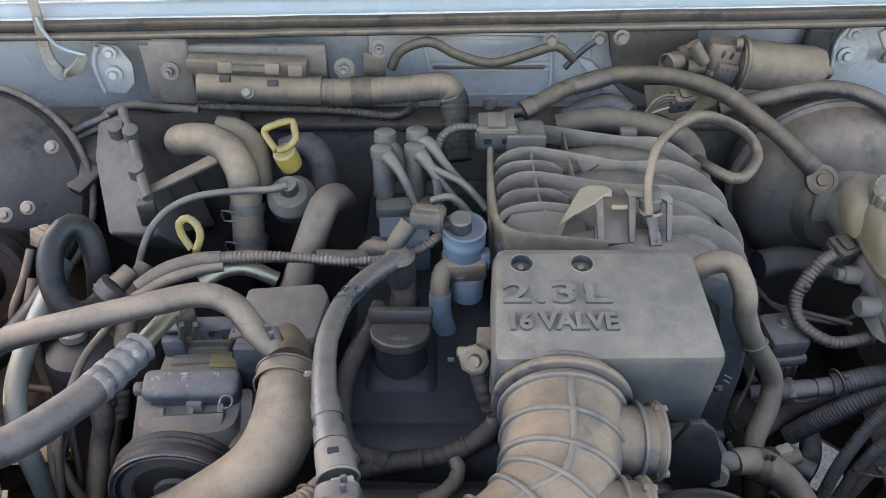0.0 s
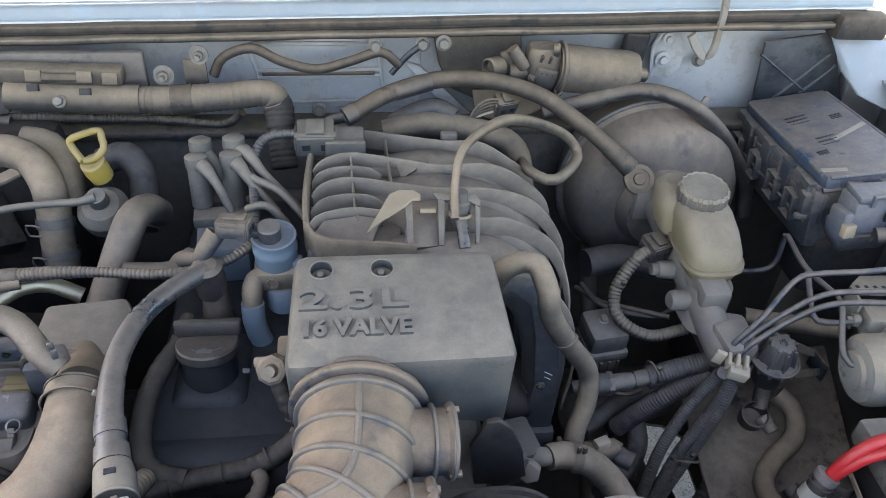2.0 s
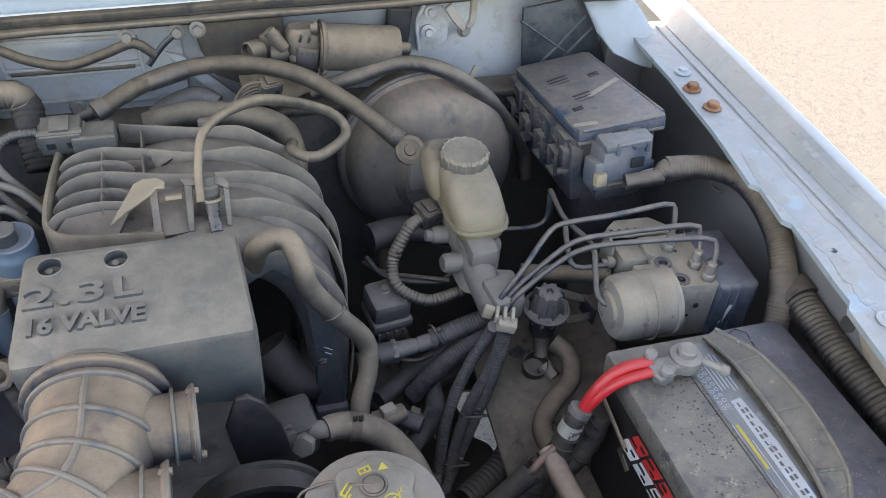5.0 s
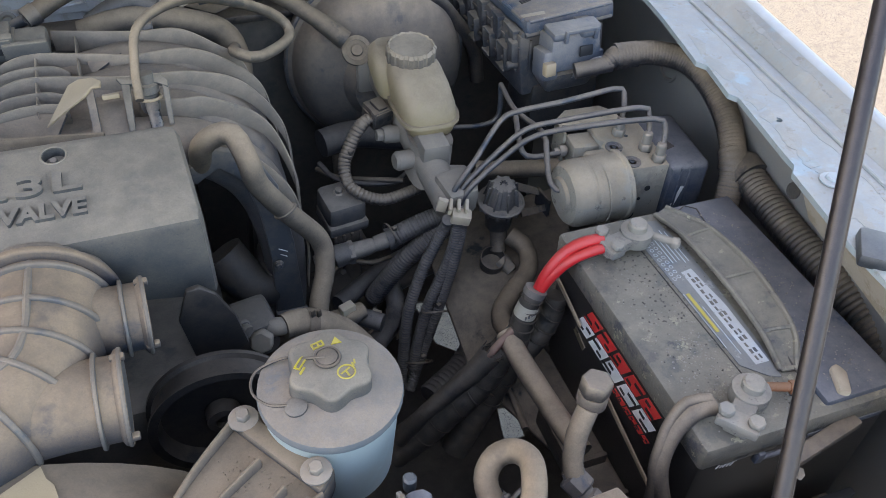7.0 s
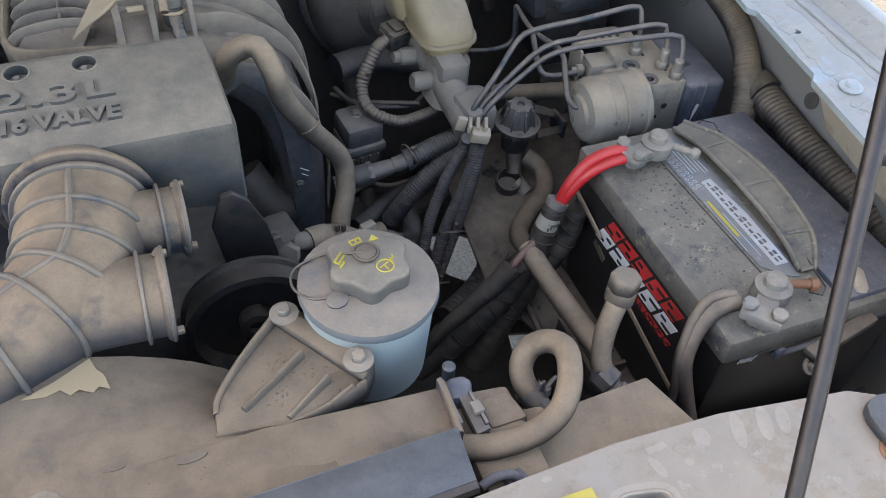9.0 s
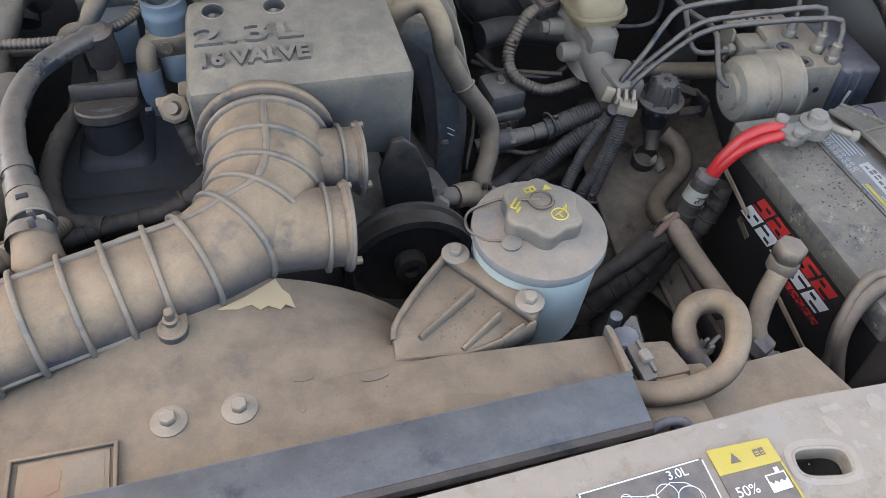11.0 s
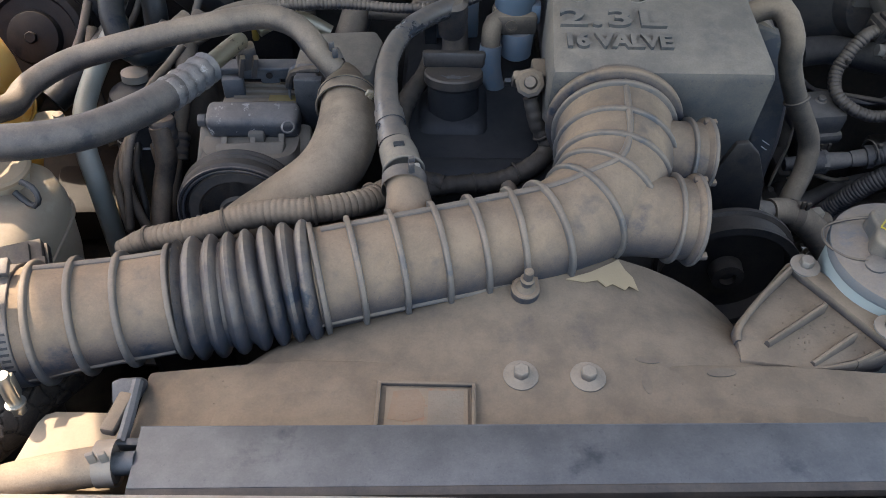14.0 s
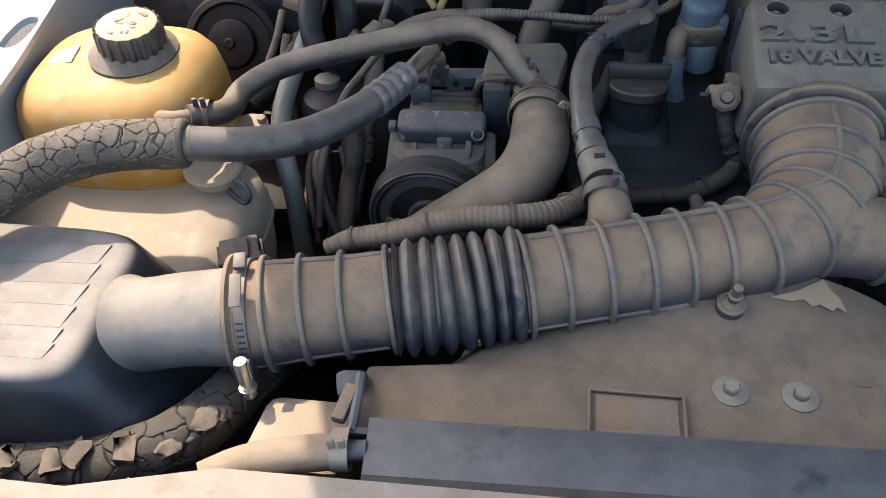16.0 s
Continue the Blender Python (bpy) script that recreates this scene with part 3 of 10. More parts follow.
part("apron", plate([(0.805, 0.0, 1.054), (0.830, 0.23, 1.054), (0.852, 0.50, 1.054), (0.885, 0.97, 1.054), (0.90, 0.97, 0.45), (0.87, 0.0, 0.45)], 0.004, 0), APRON, rail)
part("inner_liner", plate([(0.882, 0.96, 1.04), (0.872, 0.62, 1.04), (0.868, 0.50, 0.97), (0.868, 0.50, 0.70), (0.86, 0.96, 0.70)], 0.006, 0.002), APRON, rail)
part("hinge_panel", plate([(0.750, 0.957, 1.112), (0.838, 0.957, 1.099), (0.866, 0.930, 1.057), (0.844, 0.885, 1.026), (0.825, 0.890, 1.031), (0.797, 0.918, 1.038), (0.777, 0.942, 1.062)], 0.004, 0.001), PAINT, rail)

for z, y in ((0.96, 0.70), (0.93, 0.62)):
    part("liner_dimple", ring(0.022, 0.003, (0.866, y, z), (-1, 0, 0.1), 28, 6), APRON, rail)


def peel(corners, seed, rows=46):
    """A thin ragged strip of lifted or lost paint that follows a panel between four corners."""
    rng = random.Random(seed)
    p0, p1, q1, q0 = [Vector(v) for v in corners]
    bm, pair, lo, hi = bmesh.new(), None, 0.3, 0.7
    for k in range(rows + 1):
        f = k / rows
        lo = min(0.48, max(0.0, lo + rng.uniform(-0.17, 0.17)))
        hi = max(0.52, min(1.0, hi + rng.uniform(-0.17, 0.17)))
        ends = min(1.0, 8 * f, 8 * (1 - f))
        s, e = p0.lerp(p1, f), q0.lerp(q1, f)
        new_pair = [bm.verts.new(s.lerp(e, 0.5 + (w - 0.5) * ends)) for w in (lo, hi)] if 0 < k < rows else [bm.verts.new(s.lerp(e, 0.49)), bm.verts.new(s.lerp(e, 0.51))]
        if pair and rng.random() > 0.06:
            bm.faces.new((pair[0], pair[1], new_pair[1], new_pair[0]))
        pair = new_pair
    bmesh.ops.recalc_face_normals(bm, faces=bm.faces[:])
    up = bmesh.ops.extrude_face_region(bm, geom=bm.faces[:])
    bmesh.ops.translate(bm, vec=(0, 0, 0.0003), verts=[v for v in up["geom"] if isinstance(v, bmesh.types.BMVert)])
    bmesh.ops.recalc_face_normals(bm, faces=bm.faces[:])
    return bm


part("chalked_band", peel([(0.806, 0.26, 1.0581), (0.838, 0.64, 1.0581), (0.848, 0.64, 1.0581), (0.818, 0.26, 1.0581)], 3, 70), CHALK, rail, "chalky worn sealer band")
part("chalked_band", peel([(0.772, 0.33, 1.0581), (0.796, 0.60, 1.0581), (0.820, 0.62, 1.0581), (0.796, 0.33, 1.0581)], 8, 60), CHALK, rail, "chalky worn sealer band")
part("chalked_band", peel([(0.752, 0.20, 1.0581), (0.762, 0.32, 1.0581), (0.792, 0.33, 1.0581), (0.780, 0.20, 1.0581)], 21, 40), CHALK, rail, "chalky worn sealer band")
part("peeled_patch", peel([(0.8560, 0.455, 1.0770), (0.8685, 0.62, 1.0740), (0.8765, 0.62, 1.0800), (0.8640, 0.455, 1.0785)], 12, 60), PRIMER, rail, "grey primer where paint peeled")
for k, (y, n) in enumerate(((0.425, 0.018), (0.395, 0.012), (0.365, 0.014), (0.33, 0.010))):
    x = 0.8525 + 0.076 * (y - 0.425)
    part("peeled_patch", peel([(x, y, 1.0765), (x + 0.001, y + n, 1.0733), (x + 0.006, y + n, 1.0770), (x + 0.005, y, 1.0765)], 30 + k, 10), PRIMER, rail)

left = thing("fender_left", (-0.7, 0.4, 0.5), "pale blue truck fender with inner apron", "fender", kind="structure")
part("rail", sheet([(-0.60, -0.05), (-0.615, 0.23), (-0.64, 0.45), (-0.672, 0.66), (-0.70, 0.97), (-0.79, 0.97), (-0.75, 0.5), (-0.70, -0.05)], [oval(-0.665, 0.50, 0.012, 0.03, 16)], 1.045, 1.052), PAINT, left)
part("apron", plate([(-0.61, -0.05, 1.047), (-0.65, 0.45, 1.047), (-0.71, 0.97, 1.047), (-0.72, 0.97, 0.45), (-0.68, -0.05, 0.45)], 0.004, 0), PAINT, left)
part("outer_skin", plate([(-0.71, -0.3, 1.05), (-0.79, 0.97, 1.085), (-0.87, 0.97, 0.93), (-0.81, -0.3, 0.90)], 0.004, 0), PAINT, left)

# raised hood, on its hinges and prop rod
HOOD_A, HOOD_L = radians(HOOD_ANGLE), 1.12
hy, hz = math.cos(HOOD_A), math.sin(HOOD_A)
hood = thing("hood", (0.06, 1.0, 1.18), "raised pale blue steel hood", "hood", kind="structure")
part("outer_panel", plate([(-0.72, 1.03, 1.19), (0.86, 1.03, 1.19), (0.80, 1.03 - HOOD_L * hy, 1.19 + HOOD_L * hz), (-0.66, 1.03 - HOOD_L * hy, 1.19 + HOOD_L * hz)], 0.004, 0), PAINT, hood)
part("inner_panel", plate([(-0.66, 0.985, 1.185), (0.80, 0.985, 1.185), (0.74, 1.03 - HOOD_L * hy, 1.16 + HOOD_L * hz), (-0.60, 1.03 - HOOD_L * hy, 1.16 + HOOD_L * hz)], 0.012, 0), BLACK, hood)

# unseen plate added behind the firewall to keep the ground there in shade
floor = thing("cab_floor", (0.06, 1.9, 0.42), "dark underside of the truck, added out of view to shade the ground", "underside", kind="structure")
part("panel", box((1.66, 1.8, 0.02), (0.06, 1.93, 0.45), bevel=0.004), DEEP, floor)
# radiator support across the front
sup = thing("radiator_support", (0.06, 0.0, 0.9), "dusty white radiator support panel with bolts and labels", "panel", kind="structure")
part("top_panel", sheet([(-0.62, -0.16), (0.76, -0.16), (0.745, 0.02), (0.66, 0.05), (0.60, 0.082), (0.50, 0.096), (0.42, 0.099), (0.157, 0.086), (-0.10, 0.083), (-0.325, 0.079), (-0.42, 0.056), (-0.46, 0.056), (-0.62, 0.06)],
                        [[(0.4165 + u * 0.985 + v * 0.174, 0.0518 - u * 0.174 + v * 0.985) for u, v in oval(0, 0, 0.0182, 0.0100, 28, 3.2)]], 0.986, 1.0), PAINT_TAN, sup)
part("lower_panel", box((1.36, 0.03, 0.5), (0.06, -0.13, 0.74)), BLACK, sup)
part("hole_rim", ring(0.011, 0.002, (0.600, 0.03, 1.0)), RUST, sup)
part("hole_edge", tube([(0.4165 + u * 0.985 + v * 0.174, 0.0518 - u * 0.174 + v * 0.985, 0.9995) for u, v in oval(0, 0, 0.0190, 0.0108, 28, 3.2)] + [(0.4165 + 0.019 * 0.985, 0.0518 - 0.019 * 0.174, 0.9995)], 0.0014, 8), PAINT_TAN, sup)

SCUFF = mat("scuffed_dark_plastic", (0.085, 0.078, 0.068), 0.80, 0.6, patch=1.0, dust_colour=(0.210, 0.163, 0.112))
SMUDGE = mat("grey_scuffed_paint", (0.33, 0.31, 0.285), 0.55, 0.7, second=(0.27, 0.255, 0.24), bump=0.2)
for x, y, rx, ry, turn in ((0.505, 0.080, 0.0050, 0.0140, 18), (0.526, 0.079, 0.0055, 0.0135, 22), (0.540, 0.077, 0.0050, 0.0110, 24), (0.478, 0.084, 0.0060, 0.0070, 10), (0.460, 0.0705, 0.0030, 0.0030, 0), (0.364, 0.0900, 0.0035, 0.0022, 0), (0.4375, 0.0740, 0.0034, 0.0085, -16)):
    part("worn_mark", slab([(u, v) for u, v in oval(0, 0, rx, ry, 20, 2.2)], 0.0, 0.0003, 0, pose(x, y, 1.0, 0, 0, -turn)), SMUDGE, sup)
part("worn_mark", slab([(-0.0075, -0.0022), (0.0075, -0.0026), (0.0072, 0.0026), (-0.0075, 0.0020)], 0.0, 0.0003, 0, pose(0.444, 0.0868, 1.0, 0, 0, 4)), SMUDGE, sup)
bm = sheet([(u, v) for u, v in oval(0, 0, 0.0245, 0.0165, 32, 2.8)], [[(u, v) for u, v in oval(0, 0, 0.0196, 0.0114, 32, 3.2)]], 0.0, 0.0003)
bm.transform(pose(0.4165, 0.0518, 1.0, 0, 0, -10))
part("worn_hole_border", bm, SMUDGE, sup)
for x, y in ((0.412, 0.0865), (0.459, 0.0800), (0.471, 0.0760), (0.300, 0.0700), (0.215, 0.0690), (0.120, 0.0620), (0.020, 0.0600), (-0.110, 0.0580), (-0.240, 0.0520), (0.350, 0.0745)):
    part("spot_weld", lathe([(0.0052, 0.0), (0.0046, 0.0007), (0.0028, 0.0003), (0.0001, 0.0002)], (x, y, 0.9999), seg=20), PAINT_TAN, sup)

# dark frame rails and added dark sheets below the engine
under = thing("undertray", (0.1, 0.5, 0.4), "dark grimy frame rails and added dark sheets under the engine", "frame", kind="structure")
part("rail", box((0.05, 1.1, 0.10), (0.68, 0.45, 0.56), (0, 0, 0), 0.01), DEEP, under)
# left rail is black so that it looks shaded where sun reaches it
part("rail", box((0.09, 1.3, 0.13), (-0.40, 0.45, 0.56), (0, 0, 0), 0.01), BLACK_AND_SHADE, under)
# one added sheet darkens the bay floor; its holes leave ground patches visible
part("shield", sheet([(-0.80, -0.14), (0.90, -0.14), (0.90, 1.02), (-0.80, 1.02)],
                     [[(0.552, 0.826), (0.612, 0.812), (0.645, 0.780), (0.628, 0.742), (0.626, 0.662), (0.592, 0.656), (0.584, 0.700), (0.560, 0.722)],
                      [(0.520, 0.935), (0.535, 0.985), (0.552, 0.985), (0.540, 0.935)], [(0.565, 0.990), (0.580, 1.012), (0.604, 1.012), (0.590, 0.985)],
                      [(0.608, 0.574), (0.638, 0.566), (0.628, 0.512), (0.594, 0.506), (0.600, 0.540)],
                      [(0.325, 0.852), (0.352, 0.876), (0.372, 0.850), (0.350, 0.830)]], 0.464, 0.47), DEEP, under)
# two added black sheets stand in for the shade between tanks and compressor
part("gap_shade_sheet", plate([(-0.60, 0.38, 0.74), (-0.31, 0.38, 0.70), (-0.30, 0.60, 0.72), (-0.31, 0.86, 0.78), (-0.60, 0.86, 0.80)], 0.006, 0.001), JET, under, "black sheet added to keep the left gap dark")
part("gap_shade_wall", plate([(-0.315, 0.30, 0.86), (-0.315, 0.46, 0.84), (-0.315, 0.46, 0.55), (-0.315, 0.30, 0.55)], 0.005, 0), JET, under)
# ---- engine ----
eng = thing("engine", (0.05, 0.65, 0.45), "dark grimy four cylinder engine block and head", "engine")
part("block", box((0.34, 0.56, 0.40), (0.07, 0.70, 0.64), (0, 0, 0), 0.03), DEEP, eng)
part("head", box((0.20, 0.50, 0.08), (0.0, 0.69, 0.855), (0, 0, 0), 0.015), DARK_STEEL, eng)
part("timing_cover", box((0.36, 0.05, 0.42), (0.05, 0.42, 0.68), (0, 0, 0), 0.02), DEEP, eng)
part("valve_cover", box((0.165, 0.42, 0.07), (-0.022, 0.66, 0.895), (0, 0, 0), 0.016, (0.93, 0.97)), PITCH, eng, "black plastic valve cover")
part("valve_cover_step", tube([(-0.10, 0.470, 0.905), (-0.085, 0.468, 0.905), (0.0, 0.466, 0.905), (0.055, 0.468, 0.905), (0.068, 0.470, 0.900)], [0.020, 0.028, 0.029, 0.028, 0.020], 20), PITCH, eng)
part("filler_tower", box((0.085, 0.11, 0.03), (-0.042, 0.565, 0.925), (0, 0, 0), 0.012, (0.8, 0.85)), PITCH, eng)
for x, y in ((-0.098, 0.46), (0.055, 0.46), (-0.098, 0.60), (0.055, 0.75), (-0.098, 0.75)):
    part("bolt", bolt((x, y, 0.902), r=0.005), DARK_STEEL, eng)

cap = thing("oil_filler_cap", (-0.042, 0.556, 0.92), "dusty black oil filler cap with winged grip", "cap")
part("neck", lathe([(0.031, -0.070), (0.029, -0.040), (0.0265, -0.030), (0.0265, 0.002)], (-0.042, 0.556, 0.966), (0, 0.10, 1), 36), PITCH, cap)
part("lid", lathe([(0.0275, 0), (0.0300, 0.003), (0.0300, 0.011), (0.0285, 0.013), (0.0150, 0.0138)], (-0.042, 0.556, 0.966), (0, 0.20, 1), 40), OILCAP, cap)
part("grip", box((0.062, 0.012, 0.018), (-0.042, 0.572, 0.984), (-8, 0, 0), 0.004, (1.06, 0.8)), OILCAP, cap)
bm = join(box((0.014, 0.006, 0.0010), (0, 0, 0), (0, 0, 0), 0), box((0.012, 0.0016, 0.0010), (0.0110, 0.0020, 0), (0, 0, 28), 0), box((0.006, 0.0014, 0.0010), (-0.0100, 0.0020, 0), (0, 0, -35), 0), box((0.004, 0.002, 0.0010), (-0.001, 0.0045, 0), (0, 0, 0), 0))
bm.transform(Matrix.Translation((-0.042, 0.5410, 0.9826)) @ Matrix.Rotation(radians(-11), 4, "X"))
part("oil_can_mark", bm, BRACKET, cap)

# ---- the airbox over the throttle: 2.3L cover ----
cov = thing("engine_cover", (0.14, 0.51, 0.95), "dusty grey plastic engine air box cover with raised lettering", "engine cover")
TOP = pose(0.140, 0.515, 1.062, 8.5, 0, 0)
bm = bmesh.new()
pts = [(-0.099, -0.066), (0.100, -0.064), (0.093, 0.062), (-0.093, 0.062)]
bm = slab(pts, -0.10, 0.0, 0.011, TOP)
for v in bm.verts:
    if v.co.z < 1.0:
        k = (v.co.x - 0.04) / 0.2
        v.co.z = (0.950 if k > 0.9 else 0.962 if k > 0.5 else 0.985) + (0.015 if v.co.y > 0.5 else 0)
for x in (-0.068, -0.013):
    bm = carve(bm, lathe([(0.0100, -0.0105), (0.0104, 0.006)], TOP @ Vector((x, 0.040, 0.0)), TOP.to_3x3() @ Vector((0, 0, 1)), 28))
part("shell", bm, COVER, cov)
lettering("2.3L", 0.0415, 0.0018, TOP @ pose(-0.040, 0.003, 0.0016) @ Matrix.Diagonal((1.24, 0.76, 1, 1)), LETTERS, cov, space=1.10, bold=0.0009)
lettering("16 VALVE", 0.0232, 0.0018, TOP @ pose(-0.038, -0.028, 0.0016), LETTERS, cov, space=1.0, bold=0.0010)
for x in (-0.068, -0.013):
    up = TOP.to_3x3() @ Vector((0, 0, 1))
    part("well_rim", ring(0.0108, 0.0012, TOP @ Vector((x, 0.040, -0.0003)), up), COVER, cov)
    part("bolt", bolt(TOP @ Vector((x - 0.001, 0.038, -0.0100)), up, 0.0036, 0.005, 0.0055), STEEL, cov)

# ---- air intake duct ----
duct = thing("intake_duct", (-0.1, 0.28, 0.94), "tan dust-covered ribbed rubber air intake duct", "air duct")
AXIS = [(0.104, 0.466, 1.000), (0.098, 0.404, 0.998), (0.082, 0.353, 0.995), (0.038, 0.317, 0.992), (-0.015, 0.301, 0.990), (-0.077, 0.284, 0.988), (-0.145, 0.265, 0.986)]
part("elbow_and_tube", tube(AXIS, [0.053, 0.050, 0.0445, 0.039, 0.038, 0.0385, 0.039], 48, 0.005), DUCT, duct)
for u, r, h in ((0.14, 0.0535, 0.0030), (0.46, 0.0520, 0.0042), (0.98, 0.0500, 0.0036), (1.46, 0.0472, 0.0036), (1.93, 0.0445, 0.0036), (2.42, 0.0418, 0.0040),
                (3.08, 0.0390, 0.0050), (3.58, 0.0384, 0.0052), (4.14, 0.0380, 0.0052), (4.60, 0.0382, 0.0052), (5.09, 0.0385, 0.0052), (5.53, 0.0388, 0.0052), (5.94, 0.0392, 0.0052)):
    part("rib", flange(AXIS, u, r - 0.0006, h), RIB, duct, "rubbed blue-grey rib")
part("end_cuff", flange(AXIS, 0.30, 0.0535, 0.0075, 0.0070), DUCT, duct, "rolled brown cuff at the cover")
BELL = [Vector(AXIS[-1]).lerp(Vector(AXIS[-2]), 0.06), (-0.162, 0.262, 0.985), (-0.200, 0.252, 0.984), (-0.239, 0.244, 0.984)]
part("bellows", tube(BELL, 0.0468, 48, ridges=0.0138, depth=0.0125), BELLOWS, duct, "dark corrugated rubber bellows")
CUFF = [BELL[-1], (-0.273, 0.236, 0.983), (-0.306, 0.229, 0.982), (-0.337, 0.221, 0.982), (-0.361, 0.216, 0.982)]
part("cuff", tube(CUFF, [0.039, 0.039, 0.040, 0.042, 0.044], 36, 0.006, rings=[(0.985, 0.003, 0.005)]), DUCT, duct)
for u, r in ((0.12, 0.0390), (1.12, 0.0392), (2.08, 0.0402), (2.95, 0.0420)):
    part("rib", flange(CUFF, u, r - 0.0006, 0.0050), RIB, duct)
for lift in ((0, 0.0178, 0.0360), (0, -0.0375, -0.0135)):
    part("side_rib", tube([Vector(q) + Vector(lift) * s for q, s in zip(CUFF[:4], (0.97, 0.97, 1.0, 1.04))], 0.0028, 8), RIB, duct)
part("side_rib", tube([Vector(q) + Vector((0, 0.014, 0.0365)) for q in (*AXIS[4:-1], Vector(AXIS[-1]).lerp(Vector(AXIS[-2]), 0.1))], 0.0028, 8), RIB, duct)
part("side_rib", tube([Vector(q) + Vector((0, -0.0375, -0.010)) for q in (*AXIS[3:-1], Vector(AXIS[-1]).lerp(Vector(AXIS[-2]), 0.1))], 0.0028, 8), RIB, duct)
part("elbow_rib", tube([Vector(AXIS[0]) + Vector((0, -0.022, 0.0490)), Vector(AXIS[1]) + Vector((0.004, 0.000, 0.0500)), Vector(AXIS[1]).lerp(Vector(AXIS[2]), 0.5) + Vector((0.010, 0.0, 0.0465)), Vector(AXIS[2]) + Vector((0.008, 0.0, 0.0440)), Vector(AXIS[2]).lerp(Vector(AXIS[3]), 0.5) + Vector((0.004, 0.004, 0.0415)), Vector(AXIS[3]) + Vector((0, 0.012, 0.0375)), Vector(AXIS[4]) + Vector((0, 0.014, 0.0365))], 0.0032, 8), RIB, duct)
for name, a, b, r in (("stub", (0.114, 0.412, 0.998), (0.180, 0.415, 0.992), 0.0285), ("stub", (0.081, 0.338, 0.993), (0.157, 0.339, 0.986), 0.0335)):
    a, b = Vector(a), Vector(b)
    s = part(name, tube([a, a.lerp(b, 0.5), b], [r * 1.05, r, r], 36, rings=[(0.97, 0.005, 0.004)], cap=False), DUCT, duct)
    part("lip", flange([a, a.lerp(b, 0.5), b], 1.46, r - 0.0006, 0.0046, 0.0034), RIB, s)
    part("lip", flange([a, a.lerp(b, 0.5), b], 1.93, r - 0.0002, 0.0052, 0.0034), RIB, s)
    for v in (Vector((0, 0.3, 0.95)), Vector((0, -0.95, -0.2))):
        part("nub", box((0.011, 0.006, 0.005), b + v * (r + 0.002), (0, 0, 0), 0.0012), DUCT, s)
    part("plug", lathe([(r * 0.97, 0), (r * 0.97, 0.001)], a.lerp(b, 0.9), b - a), BLACK, s)
PIN = Vector((0.015, 0.259, 0.988))
part("stay_pin", lathe([(0.0072, 0), (0.0076, 0.002), (0.0058, 0.0045), (0.0045, 0.006), (0.0045, 0.009), (0.0056, 0.010), (0.0056, 0.012), (0.0036, 0.013), (0.0036, 0.021), (0.0026, 0.0225)], PIN, (0.05, -0.1, 1), 18), SHROUD, duct, "dusted stay pin")
part("stay_ear", join(lathe([(0.0096, -0.009), (0.0108, -0.007), (0.0108, 0.0008), (0.0098, 0.0020)], PIN, (0, -0.1, 1), 28), box((0.0205, 0.026, 0.008), PIN + Vector((0, 0.013, -0.004)), (0, 0, 6), 0.002)), DUCT, duct)
a, b = Vector(CUFF[-2]), Vector(CUFF[-1])
AX = (b - a).normalized()
ROUND = axes(a.lerp(b, 0.5), AX)
cl = part("hose_clamp", lathe([(0.0440, -0.0045), (0.0447, -0.0040), (0.0447, 0.0040), (0.0440, 0.0045)], a.lerp(b, 0.5), AX, 48), DARK_STEEL, duct, "dusty worm-drive steel hose clamp")
FRONT = ROUND.inverted().to_3x3() @ Vector((0.1, -0.75, 0.55))
turn0 = math.atan2(FRONT.y, FRONT.x)
for k in range(7):
    w = ROUND @ Matrix.Rotation(turn0 + 0.11 * (k - 5), 4, "Z")
    bm = box((0.0012, 0.0016, 0.0055), (0.0446, 0, 0), bevel=0)
    bm.transform(w)
    part("slot", bm, PITCH, cl)
bm = join(box((0.0075, 0.020, 0.0115), (0.0480, -0.030, 0), (0, 0, -30), 0.0015), lathe([(0.0046, -0.012), (0.0050, -0.010), (0.0050, 0.014), (0.0042, 0.016)], (0.0505, -0.030, 0), (-0.5, -0.87, 0), 18),
          lathe([(0.0068, 0), (0.0070, 0.001), (0.0066, 0.002)], (0.0425, -0.0435, 0), (-0.5, -0.87, 0), 20), hexagon((0.0420, -0.0445, 0), (-0.5, -0.87, 0), 0.0052, 0.007))
bm.transform(ROUND @ Matrix.Rotation(turn0, 4, "Z"))
part("screw_housing", bm, ZINC, cl, "bright zinc worm screw")
bm = box((0.0016, 0.026, 0.0085), (0.0452, 0.030, 0), (0, 0, 36), 0.0006)
bm.transform(ROUND @ Matrix.Rotation(turn0, 4, "Z"))
part("band_tail", bm, DARK_STEEL, cl)
bm = box((0.006, 0.014, 0.010), (0.0470, 0.020, -0.0005), (0, 0, 0), 0.002)
bm.transform(ROUND @ Matrix.Rotation(turn0 + 0.75, 4, "Z"))
part("band_tab", bm, DARK_STEEL, cl)
# paler base and top dust paint the sunlit sheen of the inlet tube
part("sensor_housing", tube([CUFF[-1], (-0.401, 0.211, 0.980), (-0.424, 0.210, 0.974), (-0.438, 0.210, 0.970), (-0.448, 0.210, 0.967)], [0.0385, 0.0370, 0.0370, 0.0376, 0.042], 40), mat("sunlit_inlet_plastic", (0.10, 0.104, 0.108), 0.66, 0.36, patch=0.5, dust_colour=(0.32, 0.275, 0.215), bump=0.08), duct, "smooth dark plastic inlet tube")

